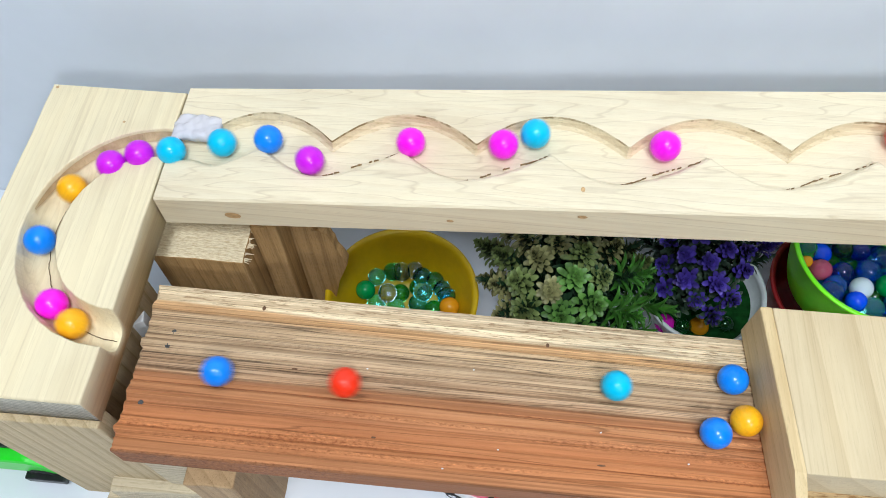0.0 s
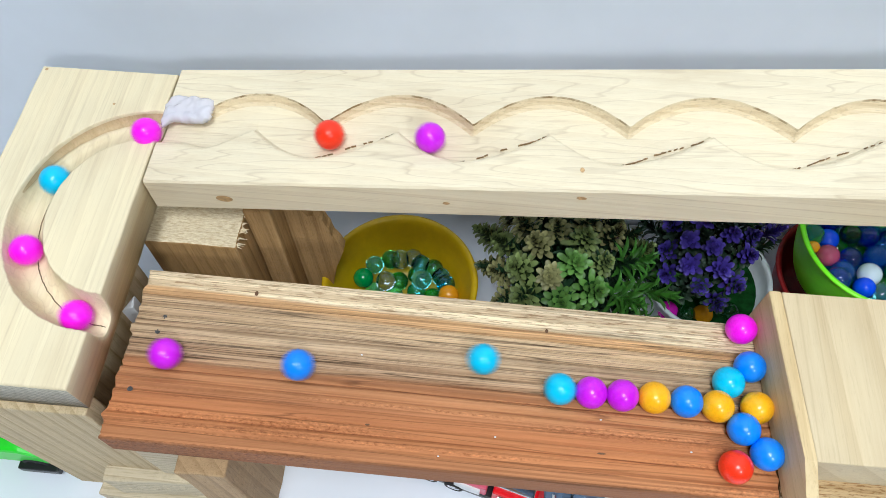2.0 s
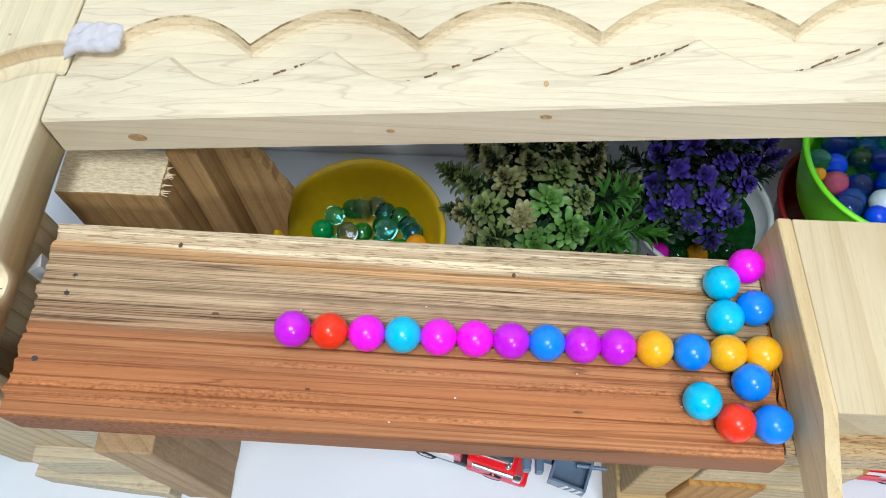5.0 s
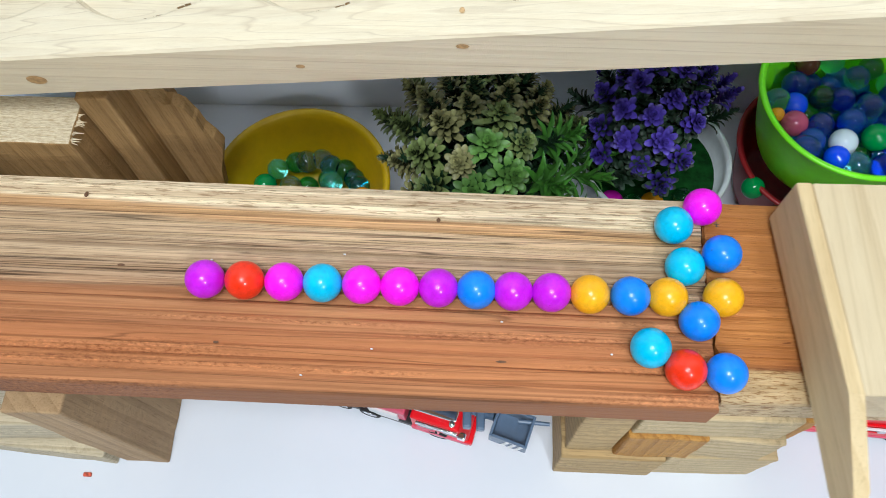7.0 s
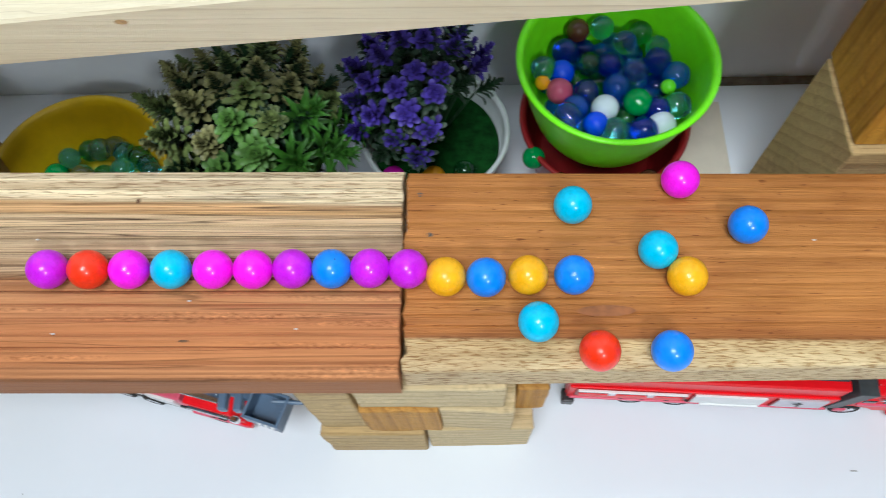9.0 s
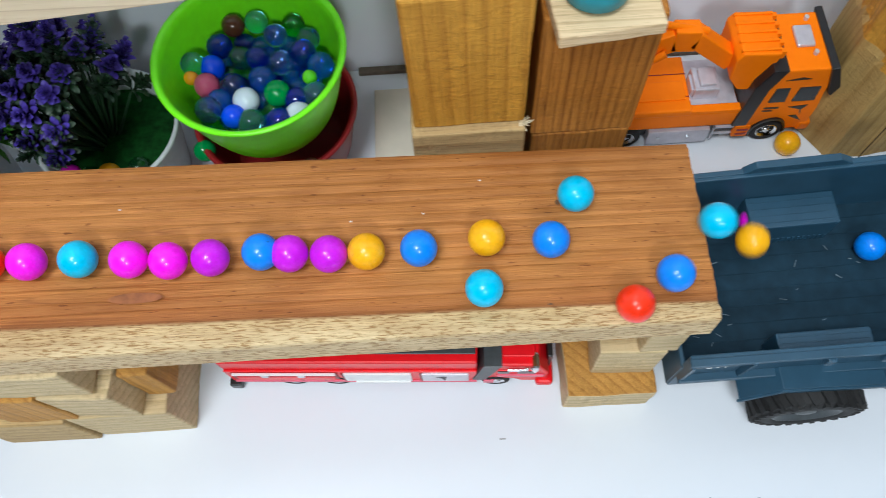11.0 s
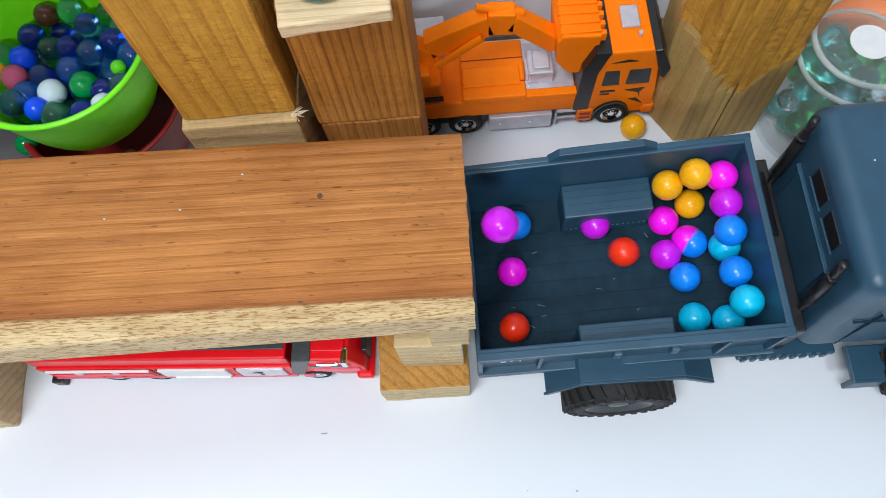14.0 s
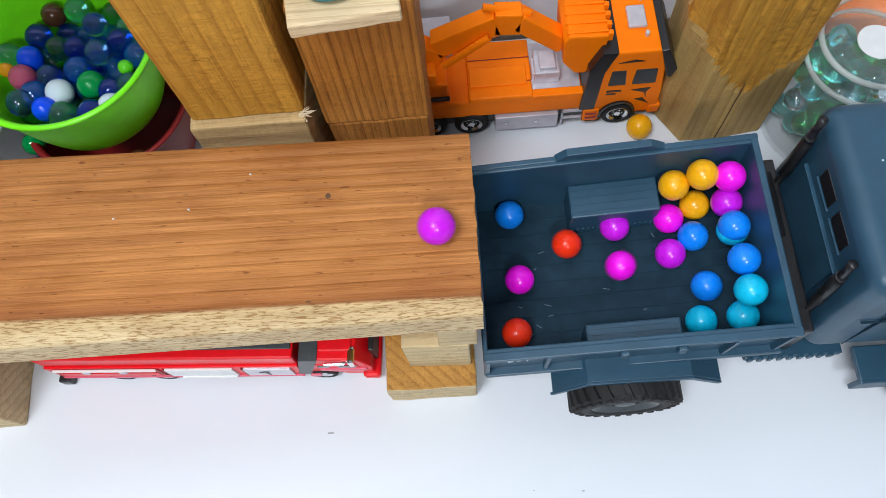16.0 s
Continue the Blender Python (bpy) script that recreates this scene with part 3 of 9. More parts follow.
def u_depth(x, y):
    off, s = u_groove(x, y)
    wide = U_HALF + 0.0004 * noise.noise((x * 160, y * 160, 2)) + 0.0002 * noise.noise((x * 600, y * 600, 4))
    k = abs(off) / wide
    if k >= 1.08:
        return 0.0
    d = 0.0068 + 0.0118 * s
    if k >= 1.0:
        return 0.0006 * (1.08 - k) / 0.08
    return 0.0006 + (d - 0.0006) * (1 - k ** 3.2) ** 0.6


def turn_block():
    nx, ny = 190, 440
    rows = []
    for j in range(ny + 1):
        y = U_FRONT + (U_BACK - U_FRONT) * j / ny
        row = []
        for i in range(nx + 1):
            x = U_LEFT + (U_RIGHT - U_LEFT) * i / nx
            edge = min(x - U_LEFT, U_RIGHT - x, y - U_FRONT, U_BACK - y)
            soft = 0.0011 * max(0, 1 - edge / 0.0011) ** 2
            row.append((x + 0.0004 * noise.noise((y * 40, 0, 5)), y, UTOP - max(u_depth(x, y), soft)))
        rows.append(row)
    bm, vs = grid_mesh(rows)
    rim = [v for v in vs[0]] + [r[-1] for r in vs[1:]] + vs[-1][::-1][1:] + [r[0] for r in vs[::-1]][1:-1]
    foot = [bm.verts.new((v.co.x, v.co.y, UTOP - 0.026)) for v in rim]
    n = len(rim)
    for i in range(n):
        f = bm.faces.new((rim[i], rim[(i + 1) % n], foot[(i + 1) % n], foot[i]))
        if (rim[i].co.y + rim[(i + 1) % n].co.y) / 2 < U_FRONT + 1e-5:
            f.material_index = 2
    bm.faces.new(foot[::-1])
    return bm


def scorch_mark(parent):
    """The browned outer wall at the start of the U groove."""
    rows = []
    for i in range(91):
        t = 0.46 * i / 90
        a = math.pi / 2 + math.pi * t
        fade = max(0.0, 1 - t / 0.46) ** 0.9
        row = []
        for j in range(9):
            off = U_HALF * (0.985 - (0.02 + 0.36 * fade * (1 + 0.15 * noise.noise((t * 25, 3, 1)))) * j / 8)
            x, y = UX + (U_AX + off) * math.cos(a), UY + (U_AY + off) * math.sin(a)
            k = off / U_HALF
            d = 0.0006 + (0.0062 + 0.0118 * t) * (1 - k ** 3.2) ** 0.6
            row.append((x + 0.0006 * -math.cos(a), y - 0.0006 * math.sin(a), UTOP - d + 0.0004))
        rows.append(row)
    part("scorch_mark", grid_mesh(rows)[0], PINE_BURN, parent, "browned outer wall of the groove", smooth=True)


def groove_crack(parent):
    """A thin drying crack that follows the floor of the U groove to its mouth."""
    bm = bmesh.new()
    left, right = [], []
    for i in range(121):
        s = 0.36 + 0.64 * i / 120
        a = math.pi / 2 + math.pi * s
        off = -0.0012 + 0.0030 * (s - 0.6) + 0.0007 * noise.noise((s * 30, 4, 0)) + 0.0003 * noise.noise((s * 110, 8, 0))
        half = 0.00022 + 0.00022 * abs(noise.noise((s * 40, 2, 7)))
        for side, keep in ((-1, left), (1, right)):
            x = UX + (U_AX + off + side * half) * math.cos(a)
            y = UY + (U_AY + off + side * half) * math.sin(a)
            keep.append(bm.verts.new((x, y, UTOP - u_depth(x, y) + 0.00025)))
    for i in range(120):
        bm.faces.new((left[i], left[i + 1], right[i + 1], right[i]))
    part("groove_crack", bm, CRACK, parent, "thin dark drying crack in the groove")


turn = thing("turn_block", (-0.375, 0.06, 0.17), "pale pine block with a U-shaped ball groove on its top", "block")
part("block_body", turn_block(), [PINE_U, PINE_U, GREY_END], turn, smooth="edges")
scorch_mark(turn)
groove_crack(turn)
knot_on(turn, (-0.3645, 0.1292, UTOP + 0.0003), 0.0008, 0.0008, (0, 0, 1), "nail_hole", None, "small round nail hole")
knot_on(turn, (-0.4118, 0.1515, UTOP + 0.0003), 0.0010, 0.0010, (0, 0, 1), "nail_hole", None, "small round nail hole")

rows = []
for i in range(37):
    u = i / 36 * 2 - 1
    row = []
    for j in range(25):
        v = j / 24 * 2 - 1
        ragged = 1 + 0.10 * noise.noise((u * 2.2, v * 2.2, 9)) + 0.05 * noise.noise((u * 6, v * 6, 3))
        x = -0.3210 + 0.0148 * u * (1 - 0.10 * v * v) * ragged
        y = 0.1283 + 0.0092 * v * (1 - 0.14 * u * u) * ragged - 0.0010 * u
        if u < -0.55 and v < -0.2:
            y -= 0.0065 * (-0.55 - u) / 0.45 * (-0.2 - v) / 0.8
        edge = max(abs(u), abs(v))
        h = 0.0003 + 0.0022 * (1 - edge ** 6) + 0.0016 * noise.noise((x * 210, y * 210, 4)) + 0.0004 * noise.noise((x * 520, y * 520, 1))
        row.append((x, y, 0.1957 + BEAM_SLOPE * (x + 0.3345) + (h if edge < 0.999 else -0.0012)))
    rows.append(row)
glue, gvs = grid_mesh(rows)
glue.faces.new([r[0] for r in gvs] + gvs[-1][1:] + [r[-1] for r in gvs[::-1]][1:] + gvs[0][::-1][1:-1])
tagged(part("glue_blob", glue, GLUE, smooth=True), "milky translucent patch of hot glue over the joint", "glue")


# ---------------------------------------------------------------- ribbed ramp boards
def ribbed_board(x0, x1, y0, y1, top, slope, ribs, seed, deep=1.0, thick=0.0215):
    """Decking board: shallow ribs along its top, worn ends, drawn from x0 to x1."""
    rnd = random.Random(seed)
    prof = []
    n = ribs * 6
    amp = [deep * rnd.uniform(0.0006, 0.0019) for _ in range(ribs + 1)]
    for i in range(n + 1):
        u = i / n
        y = y0 + 0.0025 + (y1 - y0 - 0.005) * u
        k = u * ribs
        prof.append((y, -amp[int(min(k, ribs - 1))] * (0.5 + 0.5 * math.cos(2 * math.pi * (k % 1.0))) ** 2))
    prof = [(y0 + 0.0006, -0.003), (y0 + 0.0012, -0.0012)] + prof + [(y1 - 0.0012, -0.0012), (y1 - 0.0006, -0.003), (y1, -thick + 0.002), (y1 - 0.002, -thick), (y0 + 0.002, -thick), (y0, -thick + 0.002)]
    rows = []
    m = 60
    for j in range(m + 1):
        x = x0 + (x1 - x0) * j / m
        row = []
        for i, (y, z) in enumerate(prof):
            xx = x
            if j in (0, m):
                rag = 0.0004 * math.cos(2 * math.pi * (y - y0) / (y1 - y0) * ribs) + 0.0022 * noise.noise((y * 150, z * 60, seed)) + 0.0009 * noise.noise((y * 600, z * 200, seed))
                xx = x + rag * (0.35 if j else -1)
            wear = 0.0003 * noise.noise((xx * 40, y * 300, seed + 3))
            row.append((xx, y, top + slope * xx + z + wear))
        rows.append(row)
    bm, vs = grid_mesh(rows)
    for a, b in zip(vs, vs[1:]):
        bm.faces.new((a[-1], a[0], b[0], b[-1]))
    bm.faces.new(vs[0])
    bm.faces.new(vs[-1][::-1])
    return bm


def screw(parent, x, y, z, r=0.0015, metal=None):
    bm = rod((x, y, z - 0.002), (x, y, z + 0.0004), r, r * 0.9, 14)
    block(x - r * 0.8, x + r * 0.8, y - r * 0.14, y + r * 0.14, z + 0.0003, z + 0.0006, 0, bm)
    block(x - r * 0.14, x + r * 0.14, y - r * 0.8, y + r * 0.8, z + 0.0003, z + 0.0006, 0, bm)
    part("screw", bm, metal or STEEL, parent, "bright steel screw head" if metal else "dull steel screw head")


ramp_one = thing("ramp_board", (-0.166, 0, 0.14), "weathered reddish ribbed decking board sloping as a ball ramp", "board", "ramp boards")
part("plank", ribbed_board(-0.3298, -0.0012, -0.0492, 0.045, 0.1526, -0.032, 15, 4, 1.2), DECK_ONE, ramp_one)
for sx, sy in ((-0.3165, 0.0085), (-0.3215, -0.0235), (-0.3150, 0.0165)):
    screw(ramp_one, sx, sy, 0.1526 - 0.032 * sx - 0.0006)
screw(ramp_one, -0.0088, -0.0462, 0.1526 + 0.032 * 0.0088 - 0.0020, 0.0021, CHROME)
ramp_two = thing("ramp_board", (0.165, 0, 0.14), "orange-brown ribbed decking board with a pale sapwood edge", "board", "ramp boards")
plank_two = ribbed_board(0.0010, 0.3270, -0.0472, 0.0438, 0.1518, -0.047, 15, 9, 0.35)
for v in plank_two.verts:
    k = (v.co.y + 0.0472) / 0.0910
    v.co.y += (1 - k) * (0.0015 + 0.0165 * v.co.x) + k * (0.001 + 0.006 * v.co.x)
part("plank", plank_two, DECK_TWO, ramp_two)
for sx, sy in ((0.0062, 0.0330), (0.0105, 0.0140)):
    screw(ramp_two, sx, sy, 0.1518 - 0.047 * sx - 0.0006)

for kx, ky, ka, kb in ((-0.2700, 0.0350, 0.0010, 0.0014), (-0.1140, 0.0290, 0.0009, 0.0012), (-0.2470, 0.0020, 0.0016, 0.0006), (-0.2010, -0.0300, 0.0012, 0.0005), (-0.0860, -0.0330, 0.0022, 0.0005)):
    knot_on(ramp_one, (kx, ky, 0.1526 - 0.032 * kx + 0.0002), ka, kb, (0, 0, 1), "knot", DARK_KNOT)
for kx, ky, ka, kb in ((0.2640, 0.0175, 0.0012, 0.0014), (0.2560, -0.0300, 0.0012, 0.0004)):
    knot_on(ramp_two, (kx, ky, 0.1518 - 0.047 * kx + 0.0002), ka, kb, (0, 0, 1), "knot", DARK_KNOT)
knot_on(ramp_two, (0.0817, -0.0199, 0.1518 - 0.047 * 0.0817 + 0.0005), 0.0118, 0.0024, (0, 0, 1), "stain", STAIN, "dull reddish stain on the board")
for kx, ky in ((-0.0860, -0.0162), (-0.1380, -0.0300), (-0.1530, 0.0110), (-0.2090, 0.0060), (-0.0420, -0.0280), (-0.1650, -0.0420)):
    part("paint_fleck", block(kx - 0.0005, kx + 0.0005, ky - 0.0003, ky + 0.0003, 0.1526 - 0.032 * kx - 0.0004, 0.1526 - 0.032 * kx + 0.0006, 0.0002), WHITE, ramp_one, "tiny white paint fleck")
for kx, ky in ((0.2040, 0.0145), (0.1720, 0.0120), (0.0700, 0.0220), (0.2300, 0.0300)):
    part("paint_fleck", block(kx - 0.0005, kx + 0.0005, ky - 0.0003, ky + 0.0003, 0.1518 - 0.047 * kx - 0.0004, 0.1518 - 0.047 * kx + 0.0006, 0.0002), WHITE, ramp_two, "tiny white paint fleck")


# ---------------------------------------------------------------- timber blocks and posts
def timber(name, x0, x1, y0, y1, z0, z1, material, label, category="block", turn_z=0.0, group="", top=None, bevel=0.0011, rough=0.0006):
    cx, cy = (x0 + x1) / 2, (y0 + y1) / 2
    bm = block(x0, x1, y0, y1, z0, z1, bevel)
    bmesh.ops.subdivide_edges(bm, edges=[e for e in bm.edges if e.calc_length() > 0.008], cuts=5, use_grid_fill=True)
    for v in bm.verts:
        w = noise.noise_vector(v.co * 90)
        v.co.x += rough * w.x
        v.co.y += rough * w.y
    if turn_z:
        bmesh.ops.rotate(bm, cent=(cx, cy, 0), matrix=Matrix.Rotation(radians(turn_z), 3, "Z"), verts=bm.verts)
    if top is not None:
        bm.normal_update()
        for f in bm.faces:
            if abs(f.normal.z) > 0.8:
                f.material_index = 1
    return tagged(part(name, bm, [material, top or material]), label, category, group)


def splinters(parent_box, seed, n, spread):
    """Thin torn fibres on a sawn edge."""
    r = random.Random(seed)
    x0, x1, y0, y1, z = parent_box
    bm = bmesh.new()
    for _ in range(n):
        p = Vector((r.uniform(x0, x1), r.uniform(y0, y1), z))
        q = p + Vector((r.uniform(0.2, 1.0) * spread, r.uniform(-0.5, 0.5) * spread, r.uniform(-0.4, 0.3) * spread))
        rod(p, q, 0.0006, 0.0001, 5, bm)
    return bm


tagged(part("splinter_fringe", splinters((-0.2935, -0.2910, 0.069, 0.093, 0.1505), 3, 26, 0.0055), SAWN), "torn pale fibres on the sawn post end", "splinters", kind="stuff")
tagged(part("splinter_fringe", splinters((0.2500, 0.2535, 0.0590, 0.0615, 0.1385), 4, 14, 0.0060), SAWN), "torn pale fibres at the foot of the tall post", "splinters", kind="stuff")
S = "supports of the ramp"
under = prism([(-0.412, -0.0405), (-0.336, -0.0405), (-0.336, -0.0300), (-0.352, -0.0300), (-0.352, 0.0600), (-0.412, 0.0600)], 2, 0.0, 0.1692, bevel=0.0010)
tagged(part("wooden_post", under, PINE_PALE_POST), "upright pine post under the turn block, notched behind", "post", "posts")
tagged(part("paper_scrap", prism([(-0.3405, 0.0193), (-0.3350, 0.0223), (-0.3365, 0.0293)], 2, 0.1350, 0.1590, bevel=0.0003), WHITE), "white paper scrap wedged by the ramp end", "paper")
timber("wooden_post", -0.3465, -0.2915, 0.067, 0.094, 0.0, 0.152, PINE_TAN, "short pine post with a rough sawn splintered top", "post", 0, "posts", SAWN)
timber("wooden_post", -0.2905, -0.2745, 0.087, 0.140, 0.0, 0.160, PINE_TAN, "upright tan pine plank under the beam", "post", 0, "posts")
offcut = prism([(-0.2738, 0.0), (-0.2738, 0.1500), (-0.2650, 0.1440), (-0.2600, 0.1335), (-0.2560, 0.1345), (-0.2510, 0.1300), (-0.2495, 0.1210), (-0.2480, 0.1195), (-0.2478, 0.1090), (-0.2440, 0.1020), (-0.2418, 0.0930), (-0.2440, 0.0860), (-0.2500, 0.0680), (-0.2560, 0.0400), (-0.2570, 0.0)], 1, 0.103, 0.111, bevel=0.0004)
tagged(part("wooden_post", offcut, PINE_TAN), "rough pine offcut with a broken splintered top edge", "post", "posts")
timber("wooden_block", -0.301, -0.2745, -0.0555, -0.002, 0.0, 0.130, PINE_TAUPE, "upright taupe pine block under the ramp board", "block", 0, S)
timber("wooden_block", -0.386, -0.3035, -0.0545, -0.010, 0.0, 0.022, PINE_ASH, "low pale pine block on the table", "block", -4, S)
timber("wooden_block", -0.372, -0.3020, -0.0480, -0.004, 0.0226, 0.058, PINE_ASH, "greyish pine block in the support stack", "block", 3, S)
timber("wooden_block", -0.334, -0.3015, -0.0420, 0.0, 0.0585, 0.130, PINE_ASH, "greyish pine block stacked under the ramp", "block", 0, S)
timber("wooden_block", -0.0510, 0.0025, -0.0512, -0.005, 0.0, 0.047, PINE_GREY, "greyish pine block on the table", "block", 0, S)
timber("wooden_block", 0.0035, 0.0585, -0.0490, -0.005, 0.0, 0.049, PINE_PALE_BLOCK, "pale pine block on the table", "block", 1, S)
timber("wooden_block", -0.0490, -0.0260, -0.0470, 0.0, 0.0475, 0.130, PINE_GREY, "greyish pine block stacked under the ramp joint", "block", 0, S)
timber("wooden_block", -0.0250, 0.0120, -0.0490, 0.0, 0.0480, 0.094, PINE_POST, "warm brown pine block in the middle of the stack", "block", 0, S)
timber("wooden_block", 0.0130, 0.0480, -0.0485, 0.0, 0.0495, 0.092, PINE_PALE_BLOCK, "pale pine block in the middle of the stack", "block", -2, S)
timber("wooden_block", -0.0240, 0.0420, -0.0470, 0.0, 0.0945, 0.1285, PINE_PALE_BLOCK, "pale pine block directly under the ramp joint", "block", 0, S)
timber("wooden_block", 0.0487, 0.0640, -0.0380, 0.0, 0.0495, 0.090, PINE_POST, "brown pine offcut beside the stack", "block", 0, S)
timber("wooden_block", 0.2735, 0.3225, -0.0480, 0.0, 0.0, 0.030, PINE_PALE_BLOCK, "pale pine block on the table near the truck", "block", 0, S, PINE_POST)
timber("wooden_block", 0.2875, 0.3210, -0.0360, 0.0, 0.0305, 0.073, PINE_PALE_BLOCK, "pale pine block stacked near the truck", "block", -2, S)
timber("wooden_block", 0.3055, 0.3245, -0.0360, 0.0, 0.0735, 0.1120, PINE_PALE_BLOCK, "small pale pine block under the ramp end", "block", 0, S)
timber("wooden_block", 0.2860, 0.3048, -0.0290, 0.0, 0.0735, 0.1120, PINE_POST, "warm pine block under the ramp end", "block", 0, S)
timber("wooden_block", 0.1995, 0.2535, 0.0565, 0.110, 0.0, 0.1385, PINE_GREY, "pine block under the tall post", "block", 0, S)
timber("wooden_post", 0.2010, 0.2530, 0.0610, 0.112, 0.139, 0.2245, PINE_GOLD, "tall rough-sawn golden pine post", "post", 0, "posts")
timber("wooden_block", 0.2590, 0.3080, 0.0690, 0.112, 0.0, 0.1135, PINE_WARM, "brown pine block under the second post", "block", 0, S)
timber("wooden_post", 0.2580, 0.3085, 0.0690, 0.112, 0.114, 0.1995, PINE_WARM, "brown pine post with straight upright grain", "post", 0, "posts")


def split_post():
    """A stout post, six-sided where it has split: sawn below, torn open above a slanting break."""
    outline = [(0.4490, 0.1290), (0.4627, 0.1062), (0.4855, 0.1058), (0.5140, 0.1095), (0.5115, 0.1540), (0.4560, 0.1660)]
    bm = prism(outline, 2, 0.0, 0.215, bevel=0.0012)
    bmesh.ops.subdivide_edges(bm, edges=[e for e in bm.edges if e.calc_length() > 0.05], cuts=44)
    bmesh.ops.subdivide_edges(bm, edges=[e for e in bm.edges if 0.009 < e.calc_length() < 0.05 and abs(e.verts[0].co.z - e.verts[1].co.z) < 0.001], cuts=9, use_grid_fill=True)
    mid = Vector((0.483, 0.135, 0))
    for v in bm.verts:
        broken = v.co.z > 0.052 + 1.3 * abs(v.co.x - 0.4870) + 0.006 * noise.noise(v.co * 120)
        w = noise.noise((v.co.x * 150, v.co.y * 150, v.co.z * 28)) + 0.5 * noise.noise((v.co.x * 420, v.co.y * 420, v.co.z * 60))
        out = Vector((v.co.x, v.co.y, 0)) - mid
        v.co += out.normalized() * ((0.0013 * w - 0.0009) if broken else 0.0003 * w)
    for f in bm.faces:
        c = f.calc_center_median()
        if c.z > 0.052 + 1.3 * abs(c.x - 0.4870) + 0.006 * noise.noise(c * 120):
            f.material_index = 1
    post = thing("wooden_post", (0.482, 0.135, 0.0), "stout sandy pine post, its upper half split and torn", "post", "posts")
    part("post_body", bm, [PINE_SAND, PINE_GOLD], post)
    line = bmesh.new()
    for i in range(14):
        z0, z1 = 0.0 + 0.0045 * i, 0.0047 + 0.0045 * i
        rod((0.4848 + 0.0004 * noise.noise((z0 * 300, 0, 0)), 0.1054, z0), (0.4848 + 0.0004 * noise.noise((z1 * 300, 0, 0)), 0.1054, z1), 0.0004, None, 6, line)
    part("crack", line, CRACK, post, "dark crack up the post")


split_post()
timber("plywood_strip", 0.2600, 0.3030, 0.0560, 0.092, 0.200, 0.207, PLY, "pale plywood strip on top of the brown post", "board", 6)
tagged(part("teal_toy", lathe([(0.010, 0), (0.0135, 0.003), (0.0135, 0.011), (0.010, 0.015)], (0.278, 0.075, 0.2075), 32), TEAL, smooth=True), "teal painted wooden toy piece on the plywood strip", "toy")


# ---------------------------------------------------------------- sliding gate
GATE_AT = (0.01, 0.0, 0.1535)
gate = thing("sliding_gate", GATE_AT, "loose pale pine gate resting across the ramp", "gate")
stick = prism([(-0.0020, 0.0490), (0.0042, 0.0490), (0.0088, -0.0355), (0.0118, -0.0660), (0.0116, -0.0700), (0.0104, -0.0728), (0.0086, -0.0738), (0.0070, -0.0730), (0.0062, -0.0704), (0.0060, -0.0640), (0.0034, -0.0350)], 2, 0.1535, 0.1840, bevel=0.0010)
for v in stick.verts:
    if v.co.y < -0.036:
        k = (-0.036 - v.co.y) / 0.038
        v.co.z -= k * (0.0190 if v.co.z > 0.17 else 0.0050)
part("stick", stick, PINE_GATE, gate)
part("gate_block", prism([(0.0042, 0.0485), (0.0700, 0.0485), (0.0700, -0.0360), (0.0088, -0.0360)], 2, 0.1537, 0.1842, bevel=0.0007), PINE_SLAB, gate)


# ---------------------------------------------------------------- bowls and marbles
MARBLE = {"white": plain("white_marble", (0.62, 0.74, 0.84), 0.08, vary=0.1), "green": plain("green_marble", (0.002, 0.26, 0.06), 0.06, vary=0.2), "lime": plain("lime_bead", (0.14, 0.72, 0.02), 0.2),
    "blue": plain("blue_marble", (0.004, 0.07, 0.85), 0.08, vary=0.1), "redblue": plain("swirl_marble", (0.45, 0.08, 0.16), 0.08, vary=0.8, scale=90), "amber": plain("amber_bead", (0.75, 0.32, 0.01), 0.12),
    "brown": plain("brown_marble", (0.09, 0.035, 0.02), 0.1), "navy": glassy("navy_glass", (0.006, 0.06, 0.70), 0.84), "seaglass": glassy("sea_glass", (0.25, 0.86, 0.80), 0.95), "blueglass": glassy("blue_glass", (0.02, 0.26, 1.0), 0.84),
    "bottle": glassy("bottle_glass", (0.10, 0.55, 0.20), 0.96), "smoke": glassy("smoke_glass", (0.62, 0.74, 0.80), 0.98), "teal": glassy("teal_glass", (0.10, 0.60, 0.66), 0.97), "clearblue": glassy("clear_blue_glass", (0.20, 0.50, 1.0), 0.97), "magenta": plain("magenta_bead", (0.60, 0.01, 0.45), 0.2)}
marble_mesh = {}


def inside(x, y, cx, cy, most):
    """Keeps a marble's centre clear of the bowl's wall."""
    d = math.hypot(x - cx, y - cy)
    k = min(1.0, most / d) if d else 1.0
    return cx + (x - cx) * k, cy + (y - cy) * k


